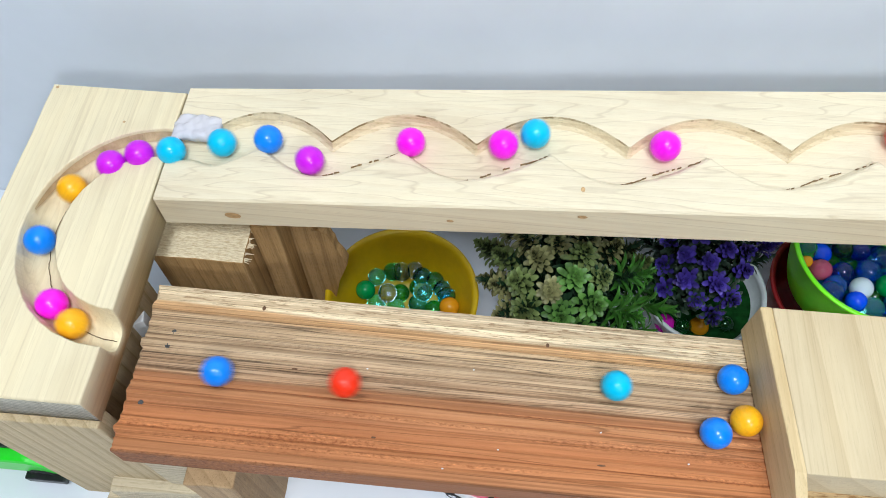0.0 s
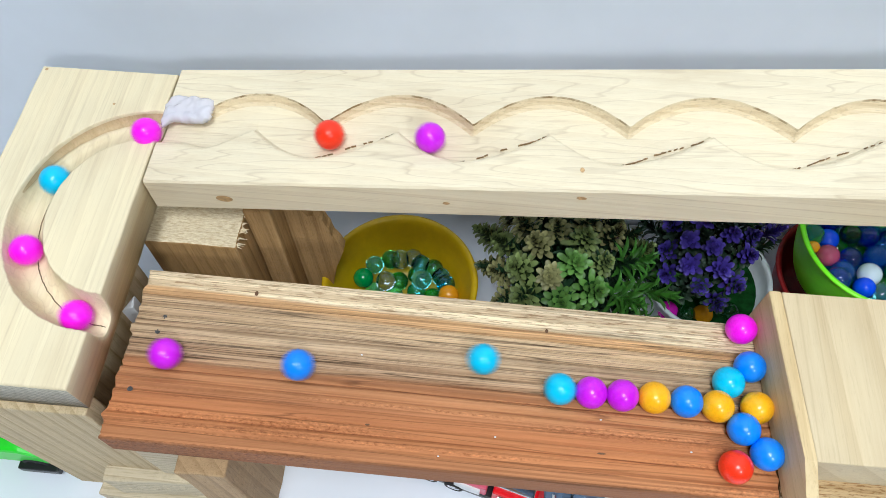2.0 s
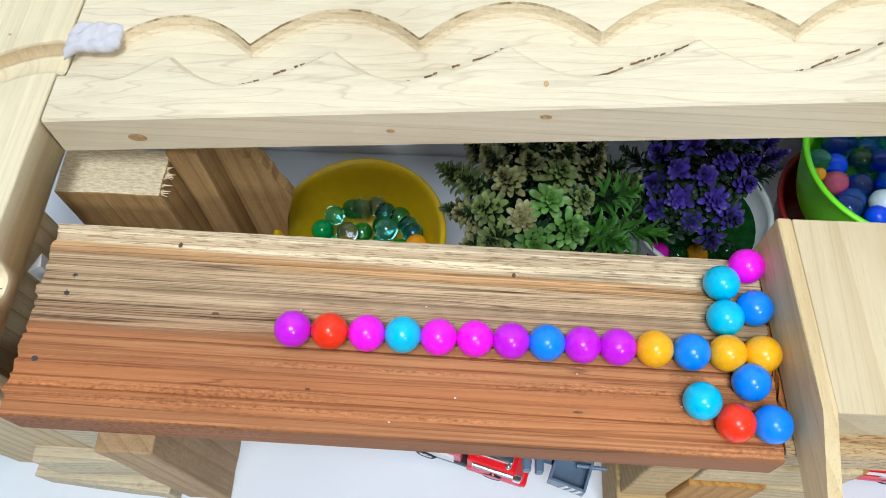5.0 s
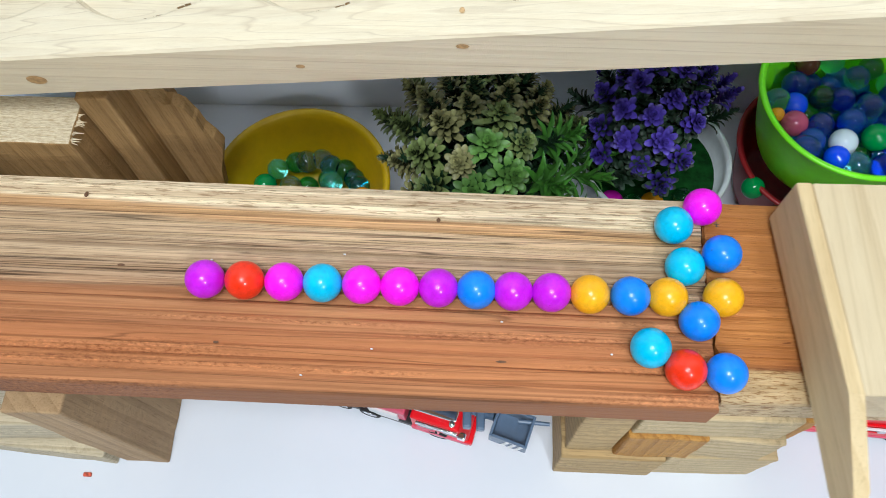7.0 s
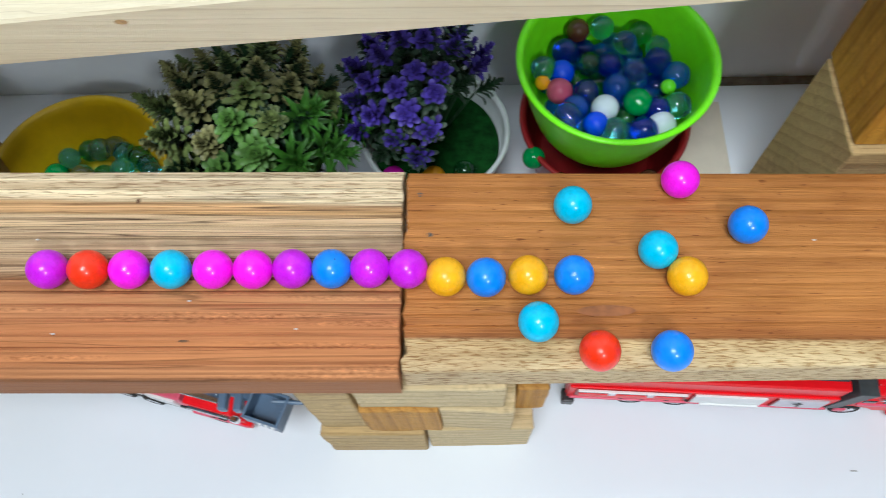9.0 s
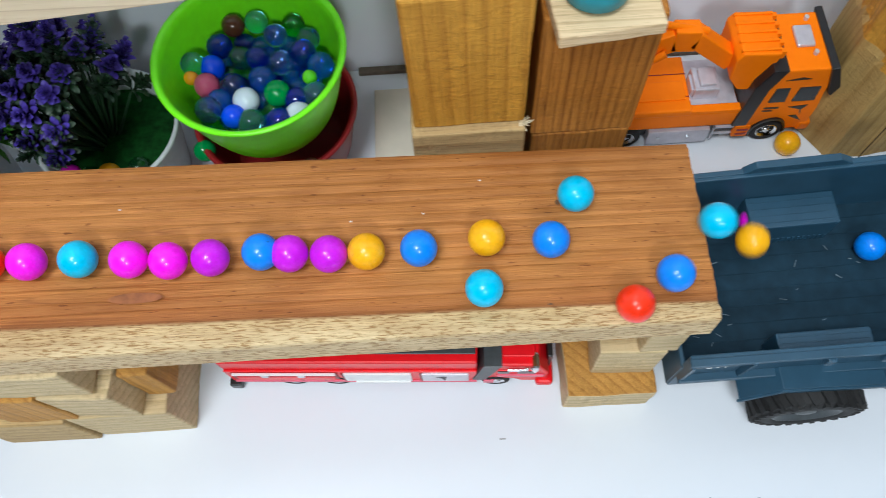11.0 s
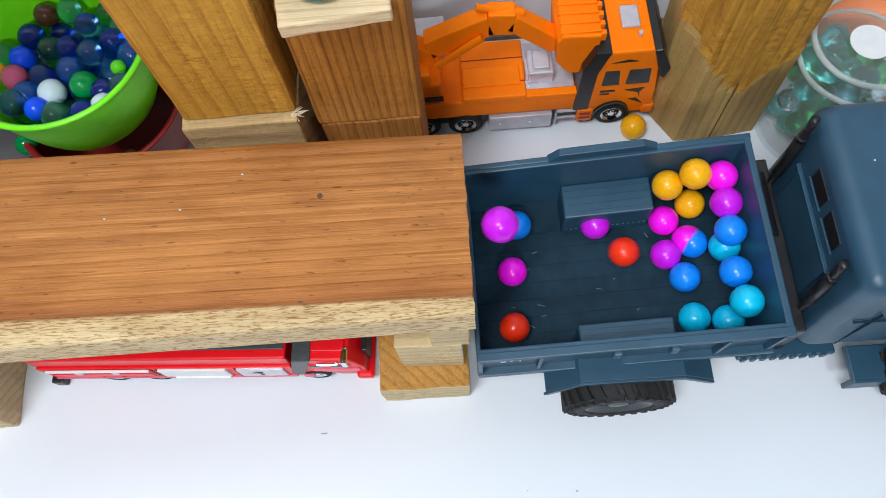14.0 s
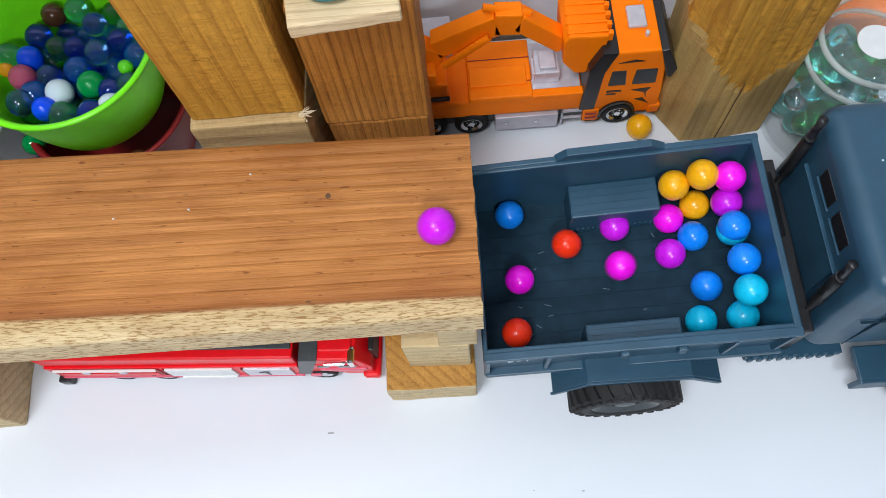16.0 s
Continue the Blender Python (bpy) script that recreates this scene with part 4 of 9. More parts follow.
def marble(kind, x, y, z, r, group):
    if kind not in marble_mesh:
        bm = sphere((0, 0, 0), 1.0, 4)
        me = bpy.data.meshes.new("marble")
        bm.to_mesh(me)
        bm.free()
        me.materials.append(MARBLE[kind])
        for p in me.polygons:
            p.use_smooth = True
        marble_mesh[kind] = me
    ob = new("marble", marble_mesh[kind])
    ob.location, ob.scale = (x, y, z), (r, r, r)
    words = {"white": "opaque white", "green": "opaque green", "lime": "bright lime", "blue": "opaque blue", "redblue": "red and blue swirled", "amber": "amber orange", "brown": "dark brown", "navy": "dark blue glass",
             "seaglass": "pale sea-green glass", "blueglass": "clear blue glass", "bottle": "bottle-green glass", "smoke": "smoky clear glass", "teal": "teal glass", "magenta": "pearly magenta", "clearblue": "clear pale blue glass"}
    tagged(ob, words[kind] + " marble lying in " + ("a plastic pot" if "pot" in group else "a plastic jar" if "jar" in group else "a plastic bowl"), "marble", group)


def bowl(name, at, rim_r, base_r, height, material, label, lip=0.0022, curve=0.6):
    prof_out, prof_in = [], []
    for i in range(13):
        u = i / 12
        prof_out.append((base_r + (rim_r - base_r) * u ** curve, height * u))
    prof = [(base_r * 0.96, 0.0)] + prof_out + [(rim_r + lip, height + 0.0008), (rim_r + lip, height + 0.0024), (rim_r + 0.0003, height + 0.003)]
    prof += [(r - 0.0018, max(0.003, z + 0.0012)) for r, z in prof_out[::-1]]
    b = thing(name, at, label, "bowl", "bowls")
    part("bowl_shell", lathe(prof, at, 96), material, b, smooth=True)
    return b


bowl("plastic_bowl", (0.110, 0.137, 0.0), 0.0490, 0.036, 0.050, MAROON, "dark red plastic bowl holding a green bowl")
bowl("plastic_bowl", (0.1085, 0.1380, 0.051), 0.0525, 0.034, 0.053, LIME, "bright lime green plastic bowl heaped with glass marbles", curve=0.55)
bowl("plastic_bowl", (-0.207, 0.105, 0.0), 0.0530, 0.032, 0.050, YELLOW, "yellow plastic bowl with green glass marbles", curve=0.7)
rnd = random.Random(5)
for kind, x, y in [("white", 0.103, 0.119), ("green", 0.121, 0.122), ("lime", 0.139, 0.132), ("blue", 0.097, 0.108), ("navy", 0.123, 0.104), ("seaglass", 0.107, 0.104), ("blue", 0.081, 0.145), ("redblue", 0.079, 0.132), ("amber", 0.067, 0.137), ("clearblue", 0.094, 0.132), ("blueglass", 0.111, 0.134), ("clearblue", 0.118, 0.163), ("seaglass", 0.106, 0.174), ("brown", 0.092, 0.173), ("navy", 0.084, 0.160), ("bottle", 0.097, 0.150),
    ("navy", 0.135, 0.149), ("blueglass", 0.145, 0.141), ("seaglass", 0.143, 0.120), ("white", 0.135, 0.106), ("clearblue", 0.082, 0.114), ("seaglass", 0.070, 0.146), ("bottle", 0.128, 0.171), ("seaglass", 0.137, 0.161), ("navy", 0.132, 0.118), ("blueglass", 0.087, 0.121), ("navy", 0.108, 0.149), ("clearblue", 0.122, 0.143)]:
    marble(kind, *inside(x, y, 0.1085, 0.1380, 0.0388), 0.0865 + rnd.uniform(-0.002, 0.002), 0.0042 if kind in ("lime", "amber") else rnd.uniform(0.0068, 0.0078), "marbles in the green bowl")
for kind, x, y in [("bottle", -0.222, 0.144), ("smoke", -0.201, 0.148), ("seaglass", -0.232, 0.132), ("smoke", -0.212, 0.137), ("bottle", -0.183, 0.137), ("teal", -0.196, 0.135), ("teal", -0.172, 0.133), ("green", -0.240, 0.121), ("smoke", -0.221, 0.119), ("seaglass", -0.194, 0.121), ("teal", -0.174, 0.121), ("amber", -0.166, 0.112)]:
    marble(kind, *inside(x, y, -0.207, 0.105, 0.0345), 0.024 + rnd.uniform(-0.002, 0.002), rnd.uniform(0.0068, 0.0076), "marbles in the yellow bowl")
for i in range(34):
    a, r = i * 2.39996, 0.0355 * math.sqrt((i + 0.5) / 34)
    marble(rnd.choice(("navy", "blueglass", "blueglass", "blueglass", "bottle")), 0.1085 + r * math.cos(a), 0.1380 + r * math.sin(a), 0.0745, 0.0075, "marbles in the green bowl")
for i in range(14):
    a, r = i * 2.39996, 0.030 * math.sqrt((i + 0.5) / 14)
    marble(rnd.choice(("bottle", "seaglass", "teal")), -0.207 + r * math.cos(a), 0.105 + r * math.sin(a), 0.0125, 0.0073, "marbles in the yellow bowl")
for kind, x, y in (("green", 0.0665, 0.112), ("brown", 0.0800, 0.0945), ("brown", 0.1330, 0.0950)):
    marble(kind, x, y, 0.047, 0.0068, "marbles in the red bowl")


# ---------------------------------------------------------------- artificial plants
SPOON = ((0.0, 0.30, 0.0), (0.30, 0.55, 0.10), (0.62, 1.0, 0.15), (0.86, 1.0, 0.10), (0.96, 0.72, 0.04), (1.0, 0.30, 0.01))
LANCE = ((0.0, 0.25, 0.0), (0.35, 0.85, 0.10), (0.7, 0.75, 0.13), (0.92, 0.3, 0.05), (1.0, 0.05, -0.02))


def leaf(bm, base, direction, up, length, width, cup=0.25, shape=SPOON):
    d, u = Vector(direction).normalized(), Vector(up)
    s = d.cross(u).normalized()
    u = s.cross(d).normalized()
    base = Vector(base)
    pts = []
    for t, w, h in shape:
        c = base + d * length * t + u * length * h
        pts.append([bm.verts.new(c - s * width * w + u * width * cup * w), bm.verts.new(c - u * width * cup * 0.4 * w), bm.verts.new(c + s * width * w + u * width * cup * w)])
    for i, (a, b) in enumerate(zip(pts, pts[1:])):
        for q in ((a[0], a[1], b[1], b[0]), (a[1], a[2], b[2], b[1])):
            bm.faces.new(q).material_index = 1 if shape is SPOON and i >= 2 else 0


def rosette(bm, centre, axis, rounds, size, width, r, lift=1.0, shape=SPOON):
    """Leaves in a spiral about an axis, like a small succulent or cone."""
    axis = Vector(axis).normalized()
    side = axis.orthogonal().normalized()
    other = axis.cross(side)
    n = rounds * 6
    for i in range(n):
        u = i / (n - 1)
        a = i * 2.39996 + r.uniform(-0.15, 0.15)
        out = side * math.cos(a) + other * math.sin(a)
        tilt = (0.15 + 1.05 * (1 - u) ** 0.8) * lift
        d = out * math.sin(tilt) + axis * math.cos(tilt)
        leaf(bm, Vector(centre) + axis * size * 1.5 * u, d, axis, size * (0.55 + 0.5 * (1 - u)) * r.uniform(0.85, 1.1), width * (0.75 + 0.35 * (1 - u)), 0.35, shape)


def plant(name, centre, radius, top, label, pot, specs, pick, seed, pot_r, pot_h, spread, heads, shift=(0, 0), fill=0.80):
    """A potted artificial plant: stems fan out from the pot, each ending in a rosette of the kind that pick() names for its direction."""
    p = thing(name, (centre[0], centre[1], 0), label, "plant", "potted plants")
    part("pot", lathe([(pot_r * 0.72, 0), (pot_r * 0.75, 0.001), (pot_r, pot_h), (pot_r + 0.0015, pot_h + 0.001), (pot_r + 0.0012, pot_h + 0.003), (pot_r - 0.001, pot_h + 0.003), (pot_r - 0.002, pot_h), (pot_r * (0.73 + 0.25 * fill), pot_h * fill * 0.95)], (centre[0], centre[1], 0), 56), pot, p, smooth=True)
    r = random.Random(seed)
    bms = {k: bmesh.new() for k in specs}
    stems = bmesh.new()
    cx, cy = centre[0] + shift[0], centre[1] + shift[1]
    root = Vector((cx, cy, pot_h * fill * 0.7))
    for i in range(heads):
        u = (i + 0.5) / heads
        polar = math.acos(1 - spread * u)
        a = i * 2.39996
        d = Vector((math.sin(polar) * math.cos(a), math.sin(polar) * math.sin(a), math.cos(polar)))
        for kind in pick(d, r):
            mats, rounds, size, width, lift, near, far, shape = specs[kind]
            reach = r.uniform(near, far)
            tip = Vector((cx + d.x * radius * reach, cy + d.y * radius * reach, pot_h + 0.006 + d.z * (top - pot_h - 0.012) * reach))
            rod(root, tip, 0.0011, 0.0007, 5, stems)
            rosette(bms[kind], tip, d + Vector((0, -0.12, 0.30)), rounds, size * r.uniform(0.85, 1.15), width, r, lift, shape)
    part("soil", lathe([(pot_r * 0.5, pot_h * fill), (pot_r * (0.75 + 0.2 * fill), pot_h * fill), (pot_r * (0.73 + 0.2 * fill), pot_h * fill + 0.003)], (centre[0], centre[1], 0), 40), MOSS, p, "deep green filling in the pot")
    tagged(part("stalk", stems, DARK_LEAF, p), kind="stuff")
    for kind, bm in bms.items():
        tagged(part("foliage", bm, specs[kind][0], p, smooth=True), kind="stuff")
    return p


def leafy(name, colour, spread=0.35):
    """Dyed soft plastic, each leaf a little lighter or darker."""
    m, nt, b = nodes_of(name, 0.5)
    g = nt.nodes.new("ShaderNodeNewGeometry")
    f = noise_of(nt, coords(nt, (120,) * 3), detail=4)
    c = ramp(nt, g.outputs["Random Per Island"], [(0.0, tuple(v * (1 - spread) for v in colour)), (1.0, tuple(min(1, v * (1 + spread)) for v in colour))])
    nt.links.new(mixed(nt, c, ramp(nt, f, [(0.3, grey(0.75)), (0.7, grey(1.2))]), 0.8, "MULTIPLY"), b.inputs["Base Color"])
    return m


POT_WHITE = plain("translucent_white_pot", (0.62, 0.68, 0.70), 0.35, vary=0.06)
MOSS = plain("moss_green_filling", (0.005, 0.045, 0.008), 0.8, vary=0.5, scale=200, relief=0.6, gloss=0.08)
# Succulent leaf bases are darkened for shade between leaves; the tips are paler plastic.
SAGE, SAGE_TIP = leafy("sage_leaf_shaded", (0.045, 0.055, 0.016)), leafy("sage_leaf_tip", (0.255, 0.255, 0.105))
OLIVE, OLIVE_TIP = leafy("olive_leaf_shaded", (0.026, 0.048, 0.011)), leafy("olive_leaf_tip", (0.155, 0.210, 0.065))
SPRING, SPRING_TIP = leafy("spring_leaf_shaded", (0.016, 0.065, 0.010)), leafy("spring_leaf_tip", (0.100, 0.235, 0.045))
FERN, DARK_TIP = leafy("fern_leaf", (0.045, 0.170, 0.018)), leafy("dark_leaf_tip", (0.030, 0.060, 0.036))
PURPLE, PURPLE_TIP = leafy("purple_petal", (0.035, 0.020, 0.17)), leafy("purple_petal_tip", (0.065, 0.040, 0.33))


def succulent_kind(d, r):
    # Dark inner rosettes are filler for the darkness between the succulent heads.
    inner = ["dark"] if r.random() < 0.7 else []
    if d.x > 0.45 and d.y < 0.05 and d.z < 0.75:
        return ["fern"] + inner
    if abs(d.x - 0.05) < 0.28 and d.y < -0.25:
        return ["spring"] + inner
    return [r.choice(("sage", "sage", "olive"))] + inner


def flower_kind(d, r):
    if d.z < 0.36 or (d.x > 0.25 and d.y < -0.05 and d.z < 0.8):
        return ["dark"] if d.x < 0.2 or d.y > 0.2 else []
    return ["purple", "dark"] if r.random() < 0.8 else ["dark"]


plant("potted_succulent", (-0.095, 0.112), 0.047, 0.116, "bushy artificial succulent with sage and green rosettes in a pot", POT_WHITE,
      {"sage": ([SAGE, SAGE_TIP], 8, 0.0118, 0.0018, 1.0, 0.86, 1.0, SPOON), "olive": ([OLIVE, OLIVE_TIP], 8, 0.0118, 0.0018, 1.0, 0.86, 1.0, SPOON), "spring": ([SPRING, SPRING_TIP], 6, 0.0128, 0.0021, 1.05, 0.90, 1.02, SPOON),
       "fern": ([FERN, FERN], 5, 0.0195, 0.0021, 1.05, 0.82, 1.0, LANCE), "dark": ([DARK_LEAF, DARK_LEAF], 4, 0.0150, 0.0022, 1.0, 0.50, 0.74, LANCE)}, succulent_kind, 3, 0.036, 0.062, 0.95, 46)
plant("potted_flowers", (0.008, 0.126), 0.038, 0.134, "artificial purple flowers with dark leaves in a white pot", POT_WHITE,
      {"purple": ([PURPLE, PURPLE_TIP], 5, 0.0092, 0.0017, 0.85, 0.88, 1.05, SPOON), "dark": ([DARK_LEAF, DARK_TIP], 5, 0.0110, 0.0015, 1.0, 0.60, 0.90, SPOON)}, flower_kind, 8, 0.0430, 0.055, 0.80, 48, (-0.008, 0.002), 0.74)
for kind, x, y in (("magenta", -0.0176, 0.1026), ("amber", 0.0066, 0.1021), ("bottle", 0.0250, 0.1056), ("bottle", -0.0055, 0.1010)):
    marble(kind, x, y, 0.0430, 0.0070, "marbles in the white pot")


# ---------------------------------------------------------------- toy wheels
def toy_wheel(parent, x, y, z, r, w, hub=CHROME, tread=0):
    """A wheel with its axle along y; y is the outer face on the near side."""
    n = 40
    wheel = new("wheel")
    wheel.parent = parent
    wheel.location = Vector((x, y, z)) - Vector(parent.location)
    turned = Matrix.Translation((x, y, z)) @ Matrix.Rotation(radians(90), 4, "X")
    tyre = lathe([(r * 0.60, r * 0.10), (r * 0.635, r * 0.01), (r * 0.70, -r * 0.035), (r * 0.84, -r * 0.03), (r * 0.94, r * 0.035), (r * 0.985, w * 0.16), (r, w * 0.3), (r, w * 0.7), (r * 0.985, w * 0.84), (r * 0.94, w - r * 0.035), (r * 0.84, w + r * 0.03), (r * 0.5, w)], (0, 0, 0), n)
    bmesh.ops.transform(tyre, matrix=turned @ Matrix.Scale(-1, 4, (0, 0, 1)), verts=tyre.verts)
    lugs = bmesh.new()
    if tread:
        for i in range(tread):
            a = 2 * math.pi * i / tread
            for side in (0, 1):
                m = Matrix.Translation((x, y, z)) @ Matrix.Rotation(a + side * math.pi / tread, 4, "Y") @ Matrix.Translation((0, w * (0.25 + 0.5 * side), r)) @ Matrix.Rotation(radians(20 - 40 * side), 4, "Z")
                block(-r * 0.062, r * 0.062, -w * 0.24, w * 0.24, -r * 0.05, r * 0.065, 0, lugs, m)
            m = Matrix.Translation((x, y, z)) @ Matrix.Rotation(a, 4, "Y") @ Matrix.Translation((0, 0.0002, r * 0.92))
            block(-r * 0.05, r * 0.05, -0.0012, 0.001, -r * 0.07, r * 0.05, 0, lugs, m)
    part("tyre", tyre, RUBBER, wheel, smooth=True)
    if tread:
        tagged(part("tread", lugs, RUBBER, wheel), kind="stuff")
    else:
        lugs.free()
    rim = lathe([(r * 0.10, r * 0.02), (r * 0.19, r * 0.04), (r * 0.22, r * 0.12), (r * 0.36, r * 0.14), (r * 0.40, r * 0.10), (r * 0.46, r * 0.10), (r * 0.60, -r * 0.005), (r * 0.635, 0.0), (r * 0.62, r * 0.12)], (0, 0, 0), n)
    bmesh.ops.transform(rim, matrix=turned @ Matrix.Scale(-1, 4, (0, 0, 1)), verts=rim.verts)
    for i in range(5):
        a = 2 * math.pi * i / 5
        rod((x + r * 0.29 * math.cos(a), y + r * 0.08, z + r * 0.29 * math.sin(a)), (x + r * 0.29 * math.cos(a), y + r * 0.16, z + r * 0.29 * math.sin(a)), r * 0.05, None, 8, rim)
    part("rim", rim, hub, wheel)
    return wheel


# ---------------------------------------------------------------- slate blue tipper truck
truck = thing("toy_truck", (0.45, 0.0, 0.0), "large slate blue plastic toy truck with an open cargo bed", "toy truck")
LEAN = 0.09


def leaning(bm):
    for v in bm.verts:
        v.co.z += LEAN * (v.co.x - 0.326)
    return bm


X0, X1, Y0, Y1, ZF, ZR = 0.3275, 0.4690, -0.0435, 0.0530, 0.0360, 0.0832
part("bed_floor", leaning(block(X0, X1, Y0, Y1, ZF - 0.004, ZF, 0.0006)), NAVY_SHADED, truck, "scuffed bed floor, coloured dark for the shade inside")
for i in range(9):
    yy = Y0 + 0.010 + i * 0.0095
    part("floor_rib", leaning(block(X0 + 0.003, X1 - 0.003, yy, yy + 0.0006, ZF - 0.0002, ZF + 0.0003, 0)), NAVY_SHADED, truck)
sc = random.Random(31)
for k in range(16):
    sx, sy, a = sc.uniform(0.345, 0.440), sc.uniform(-0.026, 0.026), sc.uniform(-1.2, 1.2)
    h = sc.uniform(0.0006, 0.0020)
    mark = block(-h, h, -0.00016, 0.00016, ZF, ZF + 0.0004, 0, None, Matrix.Translation((sx, sy, 0)) @ Matrix.Rotation(a, 4, "Z"))
    part("scuff", leaning(mark), SCUFF, truck, "pale scuff on the bed floor")
part("bed_side", leaning(block(X0, X1, Y0 - 0.0010, Y0 + 0.0022, ZF - 0.004, ZR, 0.0007)), NAVY, truck)
part("bed_side", leaning(block(X0, X1, Y1 - 0.0022, Y1 + 0.0010, ZF - 0.004, ZR, 0.0007)), NAVY, truck)
part("headboard", leaning(block(X1 - 0.0022, X1 + 0.0012, Y0 - 0.001, Y1 + 0.001, ZF - 0.004, ZR + 0.0004, 0.0007)), NAVY, truck)
part("tailgate", leaning(block(X0 - 0.0006, X0 + 0.0016, Y0, Y1, ZF - 0.004, ZR - 0.016, 0.0005)), NAVY, truck)
for ya, yb in ((Y0 - 0.0042, Y0 + 0.0002), (Y1 - 0.0002, Y1 + 0.003)):
    part("rim_rail", leaning(block(X0 - 0.0006, X1 + 0.0014, ya, yb, ZR - 0.0020, ZR + 0.0006, 0.0006)), NAVY, truck)
part("side_hump", leaning(prism([(0.3700, ZR), (0.3760, ZR + 0.0055), (0.4180, ZR + 0.0055), (0.4260, ZR)], 1, Y1 - 0.0004, Y1 + 0.0040, bevel=0.0005)), NAVY, truck)
for xx in (0.3285, 0.3570, 0.4420, 0.4660):
    rib = prism([(Y0 - 0.0005, ZR - 0.001), (Y0 - 0.0048, ZR - 0.0015), (Y0 - 0.0040, ZR - 0.026), (Y0 - 0.0005, ZR - 0.030)], 0, xx - 0.0009, xx + 0.0009)
    part("side_rib", leaning(rib), NAVY, truck)
part("lower_rail", leaning(block(X0, X1 + 0.001, Y0 - 0.0052, Y0, ZR - 0.0310, ZR - 0.0275, 0.0006)), NAVY, truck)
for xx in (0.392, 0.418):
    part("side_clip", leaning(block(xx - 0.002, xx + 0.002, Y0 - 0.0062, Y0 - 0.003, ZR - 0.008, ZR - 0.001, 0.0008)), NAVY, truck)
for ya, yb, w in ((Y1 - 0.0215, Y1 - 0.0022, 0), (Y0 + 0.0022, Y0 + 0.0165, 1)):
    bench = block(0.3790, 0.4255, ya, yb, ZF, ZF + 0.0215, 0.0009)
    for i in range(4):
        yy = ya + (yb - ya) * (i + 0.7) / 4.6
        block(0.3800, 0.4245, yy, yy + 0.0005, ZF + 0.0214, ZF + 0.0218, 0, bench)
    for i in range(16):
        xx = 0.3805 + i * 0.0028
        block(xx, xx + 0.0012, ya - 0.0005, ya + 0.0002, ZF + 0.001, ZF + 0.006, 0, bench)
    part("wheel_box", leaning(bench), NAVY, truck)
fender = prism([(0.3610, 0.0400), (0.3770, 0.0600), (0.4280, 0.0600), (0.4460, 0.0440), (0.4460, 0.0415), (0.4440, 0.0415), (0.4272, 0.0578), (0.3778, 0.0578), (0.3640, 0.0400)], 1, -0.0560, -0.0440, bevel=0.0003)
bmesh.ops.translate(fender, vec=(0, 0, 0.0022), verts=fender.verts)
part("fender", fender, NAVY, truck)
part("fender_lip", prism([(0.3600, 0.0407), (0.3765, 0.0612), (0.4285, 0.0612), (0.4468, 0.0442), (0.4450, 0.0422), (0.4278, 0.0582), (0.3775, 0.0582), (0.3622, 0.0392)], 1, -0.0572, -0.0558, bevel=0.0003), NAVY, truck)
part("fender", prism([(0.3620, 0.0405), (0.3770, 0.0600), (0.4280, 0.0600), (0.4460, 0.0445)], 1, 0.0535, 0.0700, bevel=0.0003), NAVY, truck)
for wx in (0.3995, 0.5680):
    toy_wheel(truck, wx, -0.0640, 0.0294, 0.0276, 0.0200, HUB_GREY, 26)
    toy_wheel(truck, wx, 0.0530, 0.0294, 0.0276, 0.0200, HUB_GREY, 26)
chassis = block(0.345, 0.640, -0.022, -0.010, 0.022, 0.034, 0.001)
block(0.345, 0.640, 0.020, 0.032, 0.022, 0.034, 0.001, chassis)
for cx in (0.3995, 0.568):
    rod((cx, -0.050, 0.030), (cx, 0.060, 0.030), 0.004, None, 16, chassis)
block(0.470, 0.492, -0.030, 0.042, 0.030, 0.046, 0.002, chassis)
part("chassis", chassis, BLACK, truck, "black chassis rails and axles")
skirt = block(0.4640, 0.5150, -0.0440, -0.0330, 0.0300, 0.0345, 0.001)
for i in range(9):
    block(0.466 + i * 0.0052, 0.4685 + i * 0.0052, -0.0450, -0.043, 0.0297, 0.0348, 0.0004, skirt)
part("side_tank", skirt, NAVY, truck, "ribbed slate side step")
# Black block added so that the gap behind the cab looks dark.
part("cab_frame", leaning(block(0.4720, 0.4870, -0.0400, 0.0540, 0.0200, 0.0560, 0.0010)), BLACK, truck, "black block added to darken the gap behind the cab")
part("air_tank", rod((0.4795, 0.010, 0.066), (0.4795, 0.046, 0.066), 0.0065, None, 20), BLACK, truck, "black tank behind the cab")
CX0, CX1, CY0, CY1, CZ0, CZ1 = 0.4885, 0.6150, -0.0425, 0.0545, 0.0440, 0.1305
cab = block(CX0, CX1, CY0, CY1, CZ0, CZ1, 0.0085, segments=5)
for v in cab.verts:
    k = max(0, (v.co.z - 0.095) / 0.035)
    v.co.y = 0.0060 + (v.co.y - 0.0060) * (1 - 0.06 * k)
part("cab", cab, NAVY, truck, smooth="edges")
for ya, yb in ((0.0077, 0.0237), (-0.0137, 0.0025)):
    part("rear_window", block(CX0 - 0.0004, CX0 + 0.004, ya, yb, 0.1085, 0.1180, 0.0004), BLACK, truck, "dark rear window opening")
    sill = block(CX0 - 0.0009, CX0 + 0.002, ya - 0.0010, yb + 0.0010, 0.1068, 0.1078, 0.0003)
    part("window_sill", sill, NAVY, truck)
part("rear_panel", block(CX0 - 0.0012, CX0 + 0.002, -0.0200, 0.0320, 0.062, 0.1000, 0.0008), NAVY, truck)
part("panel_ridge", block(CX0 - 0.0018, CX0 + 0.002, -0.0240, 0.0350, 0.1000, 0.1012, 0.0004), NAVY, truck)
